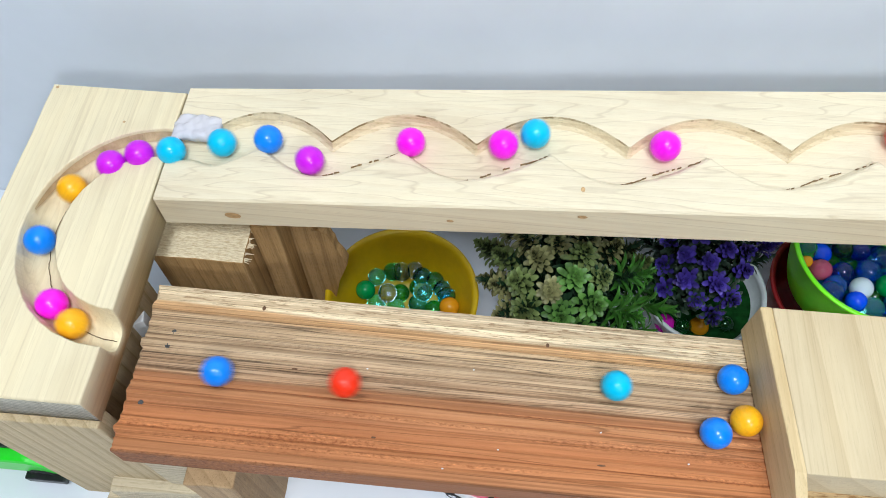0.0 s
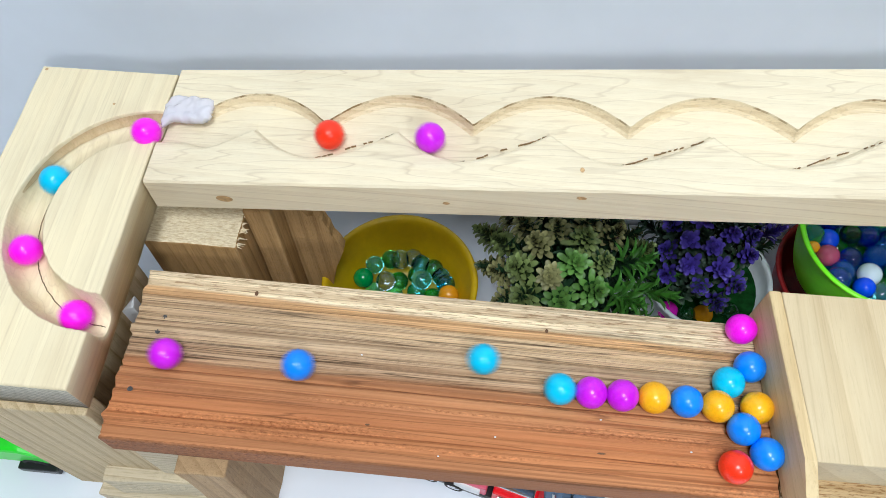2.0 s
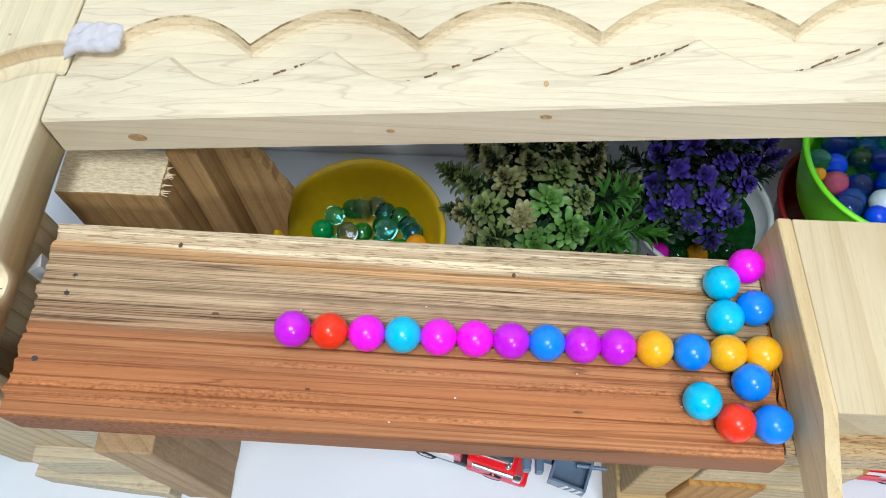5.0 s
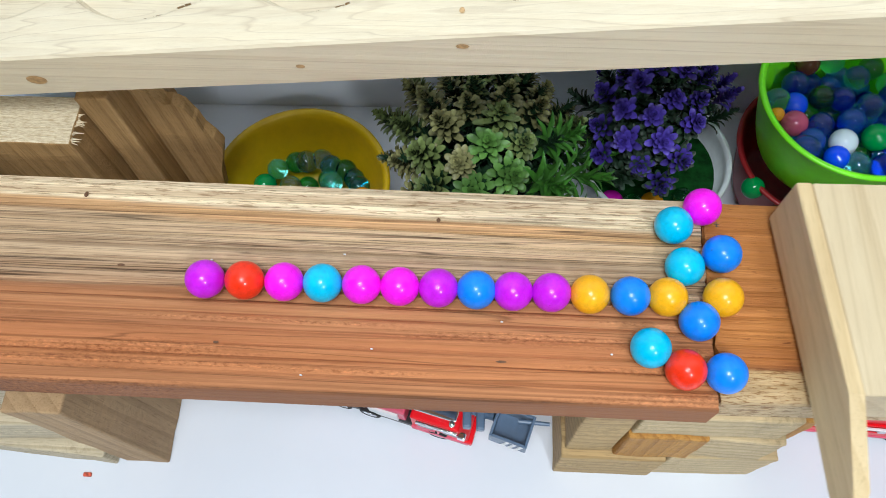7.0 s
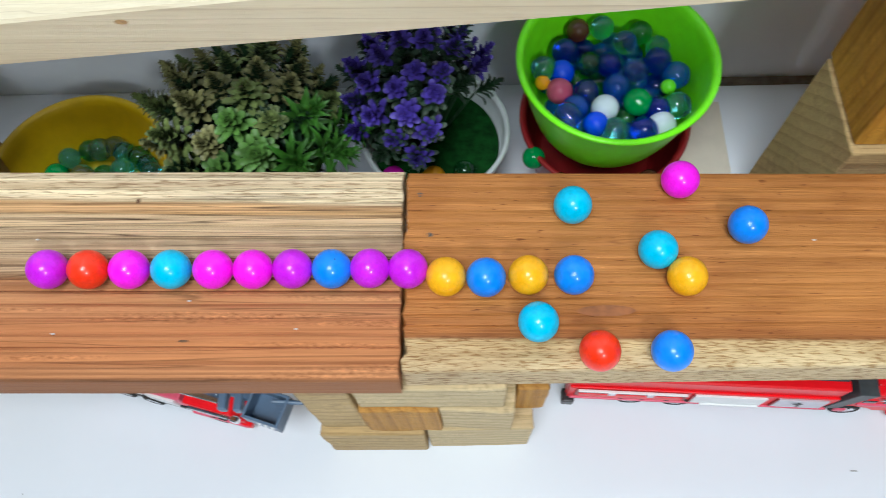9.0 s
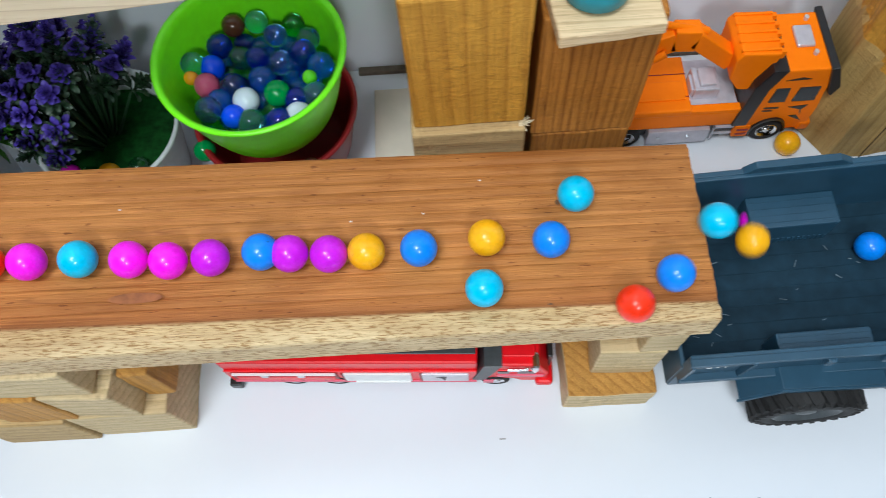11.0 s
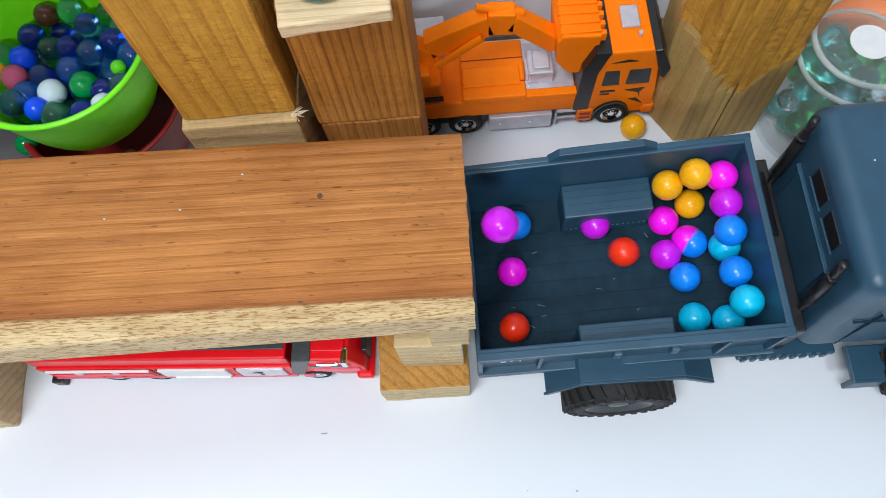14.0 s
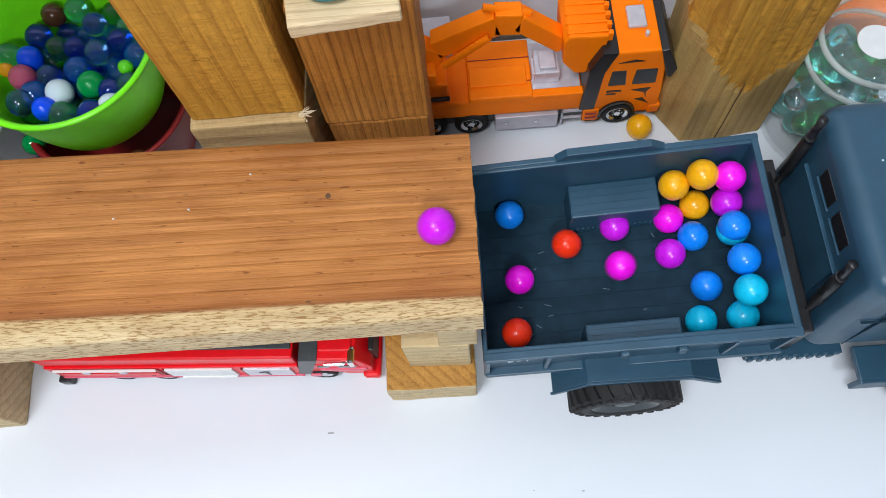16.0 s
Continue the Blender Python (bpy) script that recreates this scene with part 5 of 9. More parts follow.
for low, high in (((0.4865, 0.0407, 0.0737), (0.4850, 0.0412, 0.1316)), ((0.4865, -0.0281, 0.0747), (0.4850, -0.0247, 0.1237))):
    a, b = Vector(low), Vector(high)
    pipe = rod(a + (a - b) * 0.25, a.lerp(b, 0.86), 0.0019, None, 18)
    rod(a.lerp(b, 0.12), a.lerp(b, 0.66), 0.0029, None, 18, pipe)
    rod(a.lerp(b, 0.70), a.lerp(b, 0.74), 0.0026, None, 18, pipe)
    rod(a.lerp(b, 0.80), b, 0.0018, 0.0021, 18, pipe)
    part("exhaust_pipe", pipe, BLACK, truck, "black upright exhaust pipe", smooth="edges")
part("paint_fleck", block(0.5052, 0.5060, 0.0190, 0.0198, CZ1 - 0.0004, CZ1 + 0.0003, 0.0001), WHITE, truck, "tiny white fleck on the roof")
part("door_seam", block(0.4990, 0.6000, CY0 - 0.0002, CY0 + 0.001, 0.0900, 0.0904, 0), NAVY_SHADED, truck, "fine seam under the side window")
part("side_window", prism([(0.5100, 0.1040), (0.5130, 0.1180), (0.5600, 0.1180), (0.5600, 0.1040)], 1, CY0 - 0.0006, CY0 + 0.004, bevel=0.0005), GLASS_DARK, truck, "dark side window")
part("door_line", block(0.5075, 0.5079, CY0 - 0.0002, CY0 + 0.001, 0.050, 0.100, 0), NAVY_SHADED, truck)
badge = ring_of([(0.0052, 0.0), (0.0058, 0.0004), (0.0066, 0.0004), (0.0066, 0.0)], (0, 0, 0), 32)
for k in range(3):
    block(-0.0050, 0.0050, -0.0007, 0.0007, 0.0, 0.0004, 0, badge, Matrix.Rotation(radians(60 * k + 20), 4, "Z"))
bmesh.ops.transform(badge, matrix=Matrix.Translation((0.5320, CY0 - 0.0002, 0.0830)) @ Matrix.Rotation(radians(90), 4, "X"), verts=badge.verts)
part("door_badge", badge, WHITE, truck, "round white badge outline")
part("cab_step", block(0.5220, 0.5600, -0.0580, -0.0400, 0.0270, 0.0310, 0.0008), NAVY, truck)
part("cab_step", block(0.5220, 0.5600, -0.0600, -0.0570, 0.0150, 0.0305, 0.0008), NAVY, truck)
mark = bpy.data.curves.new("bed_mark", "FONT")
mark.body, mark.size, mark.extrude, mark.align_x = "B - 1", 0.0058, 0.0001, "CENTER"
mark.materials.append(WHITE)
mark_ob = new("bed_mark", mark)
mark_ob.parent = truck
mark_ob.matrix_basis = Matrix.Translation((0.3435 - 0.45, Y0 - 0.0016, 0.0695)) @ Matrix.Rotation(radians(90), 4, "X")
tagged(mark_ob, "small white stencilled letters")


# ---------------------------------------------------------------- orange excavator lorry
lorry = thing("toy_lorry", (0.375, 0.148, 0.0), "orange plastic toy lorry with an excavator arm, standing on the table", "toy truck")
part("chassis", block(0.292, 0.446, 0.132, 0.166, 0.008, 0.018, 0.001), BLACK, lorry, "black chassis")
deck = block(0.292, 0.401, 0.1285, 0.169, 0.0175, 0.0300, 0.0012)
block(0.330, 0.369, 0.1280, 0.1695, 0.0285, 0.0335, 0.0012, deck)
block(0.331, 0.366, 0.1360, 0.1500, 0.0330, 0.0345, 0.0006, deck)
part("deck", deck, ORANGE, lorry)
part("deck_plate", block(0.368, 0.3985, 0.1330, 0.168, 0.0298, 0.0312, 0.0004), SILVER, lorry, "silver tread plate")
for yy in (0.1385, 0.1555):
    part("deck_seam", block(0.3305, 0.3685, yy, yy + 0.0005, 0.0334, 0.0338, 0), MAROON, lorry, "thin seam in the deck")
part("side_rail", block(0.3685, 0.4000, 0.1280, 0.1335, 0.0298, 0.0322, 0.0006), ORANGE, lorry)
ladder = block(0.3880, 0.3892, 0.1275, 0.1290, 0.0060, 0.0175, 0.0002)
block(0.3880, 0.4010, 0.1275, 0.1290, 0.0160, 0.0175, 0.0002, ladder)
block(0.3880, 0.4010, 0.1275, 0.1290, 0.0105, 0.0115, 0.0002, ladder)
part("step_rail", ladder, SILVER, lorry, "silver step rail")
for xx in (0.353, 0.372):
    part("tank_bolt", rod((xx, 0.1260, 0.0118), (xx, 0.1272, 0.0118), 0.0011, None, 10), CHROME, lorry)
part("front_step", block(0.4015, 0.4115, 0.1262, 0.1300, 0.0085, 0.0180, 0.0008), ORANGE, lorry)
for zz in (0.0110, 0.0145):
    part("step_slot", block(0.4030, 0.4100, 0.1257, 0.1265, zz, zz + 0.0014, 0.0002), MAROON, lorry, "dark slot in the step")
arch = prism([(0.4240 + 0.0135 * math.cos(a), 0.0110 + 0.0125 * math.sin(a)) for a in [math.pi * k / 14 for k in range(15)]] + [(0.4240 + 0.0118 * math.cos(a), 0.0110 + 0.0109 * math.sin(a)) for a in [math.pi * (14 - k) / 14 for k in range(15)]], 1, 0.1262, 0.1300)
part("wheel_arch", arch, BLACK, lorry, "black wheel arch")
part("bumper", block(0.4470, 0.4570, 0.1265, 0.1700, 0.0110, 0.0180, 0.0016), ORANGE, lorry)
motor = block(0.3705, 0.3860, 0.1380, 0.1560, 0.0310, 0.0390, 0.0010)
block(0.3735, 0.3835, 0.1400, 0.1530, 0.0388, 0.0412, 0.0008, motor)
block(0.3690, 0.3710, 0.1400, 0.1520, 0.0310, 0.0370, 0.0005, motor)
part("engine_box", motor, SILVER, lorry, "silver engine box")
part("side_tank", block(0.346, 0.386, 0.1265, 0.134, 0.0050, 0.0165, 0.0008), SILVER, lorry, "silver side tank")
for wx in (0.3045, 0.3310, 0.4240):
    toy_wheel(lorry, wx, 0.1275, 0.0110, 0.0108, 0.0070)
    toy_wheel(lorry, wx, 0.1620, 0.0110, 0.0108, 0.0070)
cabin = prism([(0.4065, 0.0120), (0.4065, 0.0560), (0.4120, 0.0620), (0.4440, 0.0620), (0.4495, 0.0520), (0.4530, 0.0300), (0.4540, 0.0120), (0.4370, 0.0120), (0.4350, 0.0190), (0.4290, 0.0235), (0.4190, 0.0235), (0.4130, 0.0190), (0.4110, 0.0120)], 1, 0.1275, 0.1690, bevel=0.0012)
part("cabin", cabin, ORANGE, lorry)
part("cabin_trim", prism([(0.3985, 0.0180), (0.4080, 0.0180), (0.4085, 0.0480), (0.4150, 0.0625), (0.4060, 0.0628), (0.4000, 0.0500)], 1, 0.1268, 0.1697, bevel=0.0006), BLACK, lorry, "black rear trim of the cabin")
part("visor", prism([(0.4420, 0.0632), (0.4475, 0.0640), (0.4580, 0.0490), (0.4550, 0.0420), (0.4515, 0.0440)], 1, 0.1255, 0.1710, bevel=0.0006), BLACK, lorry, "black sun visor")
part("roof_vent", block(0.4220, 0.4350, 0.1430, 0.1580, 0.0618, 0.0640, 0.0010), SILVER, lorry, "silver roof vent")
for yy in (0.1385, 0.1635):
    part("roof_lamp", rod((0.4340, yy, 0.0615), (0.4340, yy, 0.0640), 0.0016, None, 12), SILVER, lorry)
for xa, xb in ((0.4130, 0.4235), (0.4280, 0.4460)):
    part("side_window", prism([(xa, 0.0375), (xa + 0.0006, 0.0485), (xb - 0.0016, 0.0485), (xb, 0.0375)], 1, 0.1268, 0.1290, bevel=0.0004), GLASS_DARK, lorry, "dark cabin window")
for pts in ([(0.4290, 0.0325), (0.4440, 0.0335), (0.4410, 0.0300), (0.4425, 0.0250), (0.4395, 0.0300)], [(0.4160, 0.0545), (0.4330, 0.0550), (0.4260, 0.0565)], [(0.4340, 0.0245), (0.4460, 0.0200), (0.4400, 0.0250)], [(0.4130, 0.0330), (0.4220, 0.0330), (0.4220, 0.0318), (0.4130, 0.0318)], [(0.4130, 0.0305), (0.4190, 0.0305), (0.4190, 0.0296), (0.4130, 0.0296)]):
    part("decal", prism(pts, 1, 0.1271, 0.1276), BLACK, lorry, "dark swoosh decal")
turret = block(0.292, 0.318, 0.131, 0.158, 0.0300, 0.0440, 0.0015)
block(0.292, 0.312, 0.131, 0.146, 0.0435, 0.0520, 0.0015, turret)
part("turret", turret, ORANGE, lorry)
part("turret_stripe", block(0.2925, 0.3185, 0.1304, 0.1312, 0.0310, 0.0345, 0.0002), BLACK, lorry, "dark stripe decal")
part("grille", block(0.300, 0.322, 0.1590, 0.1750, 0.0300, 0.0500, 0.0010), SILVER, lorry, "silver ribbed grille")
arm = bmesh.new()
for a, b, w in (((0.304, 0.046), (0.312, 0.060), 0.0070), ((0.312, 0.060), (0.348, 0.0740), 0.0062), ((0.346, 0.0745), (0.361, 0.0735), 0.0066), ((0.359, 0.0745), (0.386, 0.0560), 0.0050)):
    d = Vector((b[0] - a[0], 0, b[1] - a[1])).normalized()
    s = Vector((-d.z, 0, d.x)) * w
    p, q = Vector((a[0], 0, a[1])), Vector((b[0], 0, b[1]))
    prism([((p + s).x, (p + s).z), ((q + s).x, (q + s).z), ((q - s).x, (q - s).z), ((p - s).x, (p - s).z)], 1, 0.1400, 0.1500, arm, 0.0008)
part("boom", arm, ORANGE, lorry)
rams = rod((0.316, 0.1375, 0.052), (0.343, 0.1375, 0.070), 0.0022, None, 12)
rod((0.340, 0.1450, 0.0825), (0.366, 0.1450, 0.0765), 0.0020, None, 12, rams)
part("ram", rams, ORANGE, lorry)
scoop = prism([(0.3840, 0.0660), (0.3850, 0.0520), (0.3930, 0.0430), (0.3990, 0.0425), (0.4075, 0.0510), (0.4090, 0.0690), (0.3870, 0.0700)], 1, 0.1330, 0.1640, bevel=0.0010)
for i in range(5):
    block(0.4080, 0.4115, 0.1345 + i * 0.0064, 0.1375 + i * 0.0064, 0.0640, 0.0690, 0.0003, scoop)
    block(0.3860, 0.4085, 0.1352 + i * 0.0064, 0.1368 + i * 0.0064, 0.0690, 0.0704, 0.0003, scoop)
part("scoop", scoop, ORANGE, lorry)
for ob in lorry.children:
    if ob.type == "MESH":
        for v in ob.data.vertices:
            v.co.z = 0.010 + (v.co.z - 0.010) * 1.28
            v.co.x = 0.049 + (v.co.x - 0.049) * 0.78 if v.co.x > 0.049 else v.co.x
lorry.location.y -= 0.0045


# ---------------------------------------------------------------- red fire engine under the ramp
engine = thing("toy_fire_engine", (0.17, -0.005, 0.0), "long red and white toy fire engine parked under the ramp", "toy truck")
part("chassis", block(0.082, 0.262, -0.024, 0.012, 0.006, 0.012, 0.001), BLACK, engine)
part("body", block(0.082, 0.2265, -0.0265, 0.015, 0.0085, 0.0440, 0.0012), RED, engine)
part("side_panel", block(0.0825, 0.2262, -0.0278, -0.0262, 0.0085, 0.0300, 0.0005), RED, engine)
part("locker_slot", block(0.0860, 0.1470, -0.0286, -0.0272, 0.0150, 0.0272, 0.0004), MAROON, engine, "dark open locker")
part("locker_shutter", block(0.0880, 0.1450, -0.0290, -0.0280, 0.0150, 0.0215, 0.0004), RED, engine)
part("panel_bar", block(0.0870, 0.1462, -0.0296, -0.0280, 0.0268, 0.0284, 0.0004), WHITE, engine, "white locker bar")
for xx in (0.1035, 0.1245):
    part("hinge", block(xx, xx + 0.0040, -0.0300, -0.0285, 0.0235, 0.0272, 0.0004), SILVER, engine)
for xa, xb, mm in ((0.1505, 0.1890, WHITE), (0.1950, 0.2215, SILVER)):
    part("locker_panel", block(xa, xb, -0.0290, -0.0274, 0.0125, 0.0272, 0.0004), mm, engine)
    part("panel_shadow", block(xa - 0.0012, xa - 0.0002, -0.0288, -0.0274, 0.0120, 0.0275, 0), MAROON, engine)
part("panel_lip", block(0.1560, 0.1880, -0.0300, -0.0284, 0.0118, 0.0130, 0.0003), WHITE, engine)
part("skirt_trim", block(0.0840, 0.2262, -0.0288, -0.0270, 0.0082, 0.0105, 0.0005), PINK, engine, "faded red skirt")
for pts in ([(0.203, 0.0215), (0.209, 0.0225), (0.2085, 0.0205)], [(0.206, 0.0230), (0.2075, 0.0230), (0.2085, 0.0160), (0.2070, 0.0160)]):
    part("decal", prism(pts, 1, -0.0294, -0.0291), BLACK, engine)
part("cab_pillar", prism([(0.2235, 0.0130), (0.2310, 0.0130), (0.2400, 0.0440), (0.2300, 0.0440)], 1, -0.0285, 0.0150, bevel=0.0004), HUB_GREY, engine, "dark band behind the cab")
cabf = prism([(0.2290, 0.0080), (0.2380, 0.0430), (0.2600, 0.0430), (0.2665, 0.0250), (0.2670, 0.0080), (0.2510, 0.0080), (0.2480, 0.0145), (0.2400, 0.0165), (0.2320, 0.0140), (0.2300, 0.0080)], 1, -0.0275, 0.0150, bevel=0.0011)
part("cab", cabf, RED, engine)
for xa, xb in ((0.2365, 0.2455), (0.2475, 0.2600)):
    part("side_window", block(xa, xb, -0.0280, -0.0265, 0.0270, 0.0330, 0.0005), RED, engine)
    part("window_glass", block(xa + 0.0012, xb - 0.0012, -0.0284, -0.0272, 0.0278, 0.0320, 0.0003), GLASS_DARK, engine, "dark cab window")
part("grab_bar", rod((0.2430, -0.0288, 0.0385), (0.2540, -0.0288, 0.0390), 0.0009, None, 10), CHROME, engine, "chrome grab bar")
for xx in (0.2535, 0.2565):
    part("roof_lamp", sphere((xx, -0.0280, 0.0392), 0.0013, 2), CHROME, engine, smooth=True)
part("skirt_vent", block(0.2300, 0.2360, -0.0292, -0.0270, 0.0085, 0.0130, 0.0005), PINK, engine)
part("cab_stripe", block(0.2375, 0.2640, -0.0286, -0.0268, 0.0205, 0.0240, 0.0006), PINK, engine)
part("mirror", block(0.2560, 0.2600, -0.0300, -0.0200, 0.0350, 0.0450, 0.0018), CHROME, engine, "chrome wing mirror")
part("door_handle", block(0.2440, 0.2500, -0.0290, -0.0272, 0.0345, 0.0352, 0.0003), SILVER, engine)
part("grille", block(0.2655, 0.2685, -0.0200, 0.0080, 0.0120, 0.0340, 0.0006), BLACK, engine, "black front grille")
part("bumper", block(0.2600, 0.2700, -0.0300, 0.0160, 0.0050, 0.0120, 0.0018), RED, engine)
part("cab_roof_rack", block(0.2400, 0.2580, -0.0230, 0.0120, 0.0428, 0.0448, 0.0008), RED, engine)
part("roof_panel", block(0.0840, 0.2255, -0.0215, 0.0140, 0.0438, 0.0450, 0.0004), HUB_GREY, engine, "dark grey roof")
part("roof_ladder", block(0.0900, 0.2220, -0.0140, 0.0040, 0.0440, 0.0480, 0.0010), SILVER, engine, "silver roof ladder")
part("rear_foot", block(0.0800, 0.0870, -0.0310, -0.0230, 0.0005, 0.0085, 0.0010), BLACK, engine, "black rear stabiliser foot")
for wx in (0.1185, 0.1440, 0.2370):
    toy_wheel(engine, wx, -0.0280, 0.0085, 0.0083, 0.006)
    toy_wheel(engine, wx, 0.0090, 0.0085, 0.0083, 0.006)


engine.rotation_euler = (0, 0, radians(-3.2))


# ---------------------------------------------------------------- red crane lorry with a grey tub, half under the first ramp
small = thing("toy_crane_lorry", (0.0, 0.0, 0.0), "small red and pink toy fire lorry with a raised grey bucket", "toy truck")
part("chassis", block(-0.095, 0.0, 0.0, 0.014, 0.004, 0.010, 0.001), BLACK, small)
part("body", block(-0.095, -0.038, 0.0010, 0.014, 0.008, 0.026, 0.001), PINK, small)
part("panel", block(-0.060, -0.042, -0.0004, 0.004, 0.010, 0.022, 0.0005), WHITE, small)
cabs = prism([(-0.034, 0.006), (-0.034, 0.030), (-0.006, 0.030), (0.0, 0.018), (0.0, 0.006)], 1, 0.0, 0.015, bevel=0.0010)
part("cab", cabs, RED, small)
for xa, xb in ((-0.031, -0.019), (-0.016, -0.005)):
    part("side_window", block(xa, xb, -0.0007, 0.001, 0.0165, 0.0240, 0.0004), PINK, small)
    part("window_glass", block(xa + 0.0015, xb - 0.0015, -0.0011, 0.001, 0.0180, 0.0225, 0.0003), GLASS_DARK, small)
part("bumper", block(-0.004, 0.0025, -0.0010, 0.0155, 0.006, 0.012, 0.0010), RED, small)
part("mirror", block(-0.006, -0.001, -0.0025, 0.0015, 0.021, 0.027, 0.0010), CHROME, small)
part("ladder", block(-0.090, -0.008, 0.004, 0.013, 0.0305, 0.0345, 0.0008), CHROME, small)
part("cab_bar", rod((-0.030, -0.0012, 0.0285), (-0.006, -0.0012, 0.0285), 0.0010, None, 10), CHROME, small, "chrome bar over the cab door")
part("cab_skirt", block(-0.034, 0.0005, -0.0014, 0.002, 0.0062, 0.0105, 0.0006), PINK, small)
part("door_pillar", block(-0.0182, -0.0168, -0.0012, 0.001, 0.0100, 0.0260, 0.0004), PINK, small)
part("door_panel", block(-0.0310, -0.0195, -0.0010, 0.001, 0.0112, 0.0152, 0.0004), PINK, small)
part("roof_lamp", sphere((-0.010, 0.003, 0.0312), 0.0020, 2), CHROME, small, smooth=True)
part("body_stripe", block(-0.092, -0.062, -0.0004, 0.002, 0.0185, 0.0215, 0.0004), WHITE, small)
for wx in (-0.078, -0.060, -0.018):
    toy_wheel(small, wx, -0.0010, 0.0070, 0.0068, 0.005)
small.matrix_basis = pose(-0.1000, -0.0385, 0.0, 0, 0, -15)
shell = bmesh.new()
block(-0.0100, 0.0100, 0.0, 0.0170, 0.0, 0.0015, 0.0003, shell)
for q in ((-0.0100, -0.0085, 0.0, 0.017), (0.0085, 0.0100, 0.0, 0.017), (-0.0085, 0.0085, 0.0, 0.0015), (-0.0085, 0.0085, 0.0155, 0.017)):
    block(*q, 0.0012, 0.0130, 0.0003, shell)
bmesh.ops.transform(shell, matrix=Matrix.Translation((-0.0795, -0.0470, 0.0490)) @ Matrix.Rotation(radians(-18), 4, "Z"), verts=shell.verts)
part("rescue_bucket", shell, BLUEGREY, small, "open blue-grey rescue bucket")
for k in range(3):
    stripe = prism([(-0.0040 + k * 0.0045, 0.0015), (-0.0018 + k * 0.0045, 0.0015), (0.0012 + k * 0.0045, 0.0118), (-0.0010 + k * 0.0045, 0.0118)], 1, -0.0004, 0.0001)
    bmesh.ops.transform(stripe, matrix=Matrix.Translation((-0.0795, -0.0470, 0.0490)) @ Matrix.Rotation(radians(-18), 4, "Z") @ Matrix.Diagonal((0.8, 1, 1, 1)), verts=stripe.verts)
    part("stripe", stripe, WHITE, small, "white warning stripe")
for dx, dz in ((-0.006, 0.0), (-0.013, 0.004)):
    part("boom_joint", block(-0.0895 + dx, -0.0850 + dx, -0.0400, -0.0300, 0.0490 + dz, 0.0560 + dz, 0.0010), BLUEGREY, small)
boom = rod((-0.150, -0.012, 0.036), (-0.086, -0.033, 0.054), 0.0030, 0.0022, 12)
rod((-0.074, -0.036, 0.060), (-0.058, -0.037, 0.060), 0.0014, 0.0010, 10, boom)
part("boom", boom, BLUEGREY, small, "blue-grey crane boom")


# ---------------------------------------------------------------- odds and ends
greent = thing("toy_vehicle", (-0.44, -0.02, 0.0), "bright green toy vehicle with a black bumper by the post", "toy")
part("shell", prism([(-0.53, 0.012), (-0.53, 0.040), (-0.44, 0.040), (-0.418, 0.024), (-0.414, 0.012)], 1, -0.034, 0.02, bevel=0.003), plain("neon_green_plastic", (0.03, 0.70, 0.02), 0.3, vary=0.05), greent)
part("roof_glass", block(-0.53, -0.445, -0.026, 0.016, 0.0395, 0.046, 0.002), BLACK, greent)
part("bumper", block(-0.452, -0.424, -0.0385, -0.030, 0.004, 0.012, 0.001), BLACK, greent, "black plastic bumper")
for wx in (-0.50, -0.44):
    toy_wheel(greent, wx, -0.0345, 0.0105, 0.0103, 0.008)

MILKY = plain("milky_plastic", (0.70, 0.76, 0.74), 0.3, vary=0.05)
MILKY.node_tree.nodes["Principled BSDF"].inputs["Alpha"].default_value = 0.45
JX, JY = 0.5475, 0.1095
jar = thing("plastic_jar", (JX, JY, 0.0), "clear plastic jar with a lid, part filled with marbles", "jar")
part("jar_wall", ring_of([(0.004, 0.001), (0.029, 0.001), (0.033, 0.004), (0.0345, 0.030), (0.0342, 0.064), (0.0318, 0.071), (0.0300, 0.079), (0.0288, 0.079), (0.0305, 0.070), (0.0328, 0.063), (0.0330, 0.030), (0.031, 0.006), (0.004, 0.003)], (JX, JY, 0), 64), CLEAR, jar, smooth=True)
part("neck_ring", ring_of([(0.0316, 0.0720), (0.0324, 0.0732), (0.0322, 0.0750), (0.0308, 0.0758), (0.0302, 0.0740)], (JX, JY, 0), 64), MILKY, jar, "milky ring round the neck", smooth=True)
part("lid", lathe([(0.0300, 0.080), (0.0306, 0.0885), (0.0296, 0.0900), (0.0272, 0.0895), (0.0262, 0.0880), (0.0240, 0.0878)], (JX, JY, 0), 64), CLEAR, jar, "clear plastic lid", smooth=True)
part("lid_label", lathe([(0.0108, 0.0), (0.0108, 0.0004), (0.002, 0.0005)], (JX, JY - 0.0005, 0.0884), 40), WHITE, jar, "round white sticker")
part("lid_rim", ring_of([(0.0278, 0.0893), (0.0284, 0.0908), (0.0300, 0.0908), (0.0308, 0.0890), (0.0300, 0.0880)], (JX, JY, 0), 64), MILKY, jar, "milky raised rim of the lid", smooth=True)
for layer in range(5):
    for i in range(11):
        a, r = i * 2.4 + layer, 0.0245 * math.sqrt((i + 0.5) / 11) * (0.9 if layer == 4 else 1.0)
        marble(("bottle", "teal", "smoke", "bottle", "seaglass")[(i + layer) % 5], JX + r * math.cos(a), JY + r * math.sin(a), 0.0125 + 0.0138 * layer + 0.003 * (i % 2), 0.0072, "marbles in the jar")
tagged(part("toy_part", block(0.5600, 0.6150, 0.1660, 0.1940, 0.0, 0.0340, 0.003, segments=3), ORANGE), "rounded orange plastic toy standing against the wall", "toy")

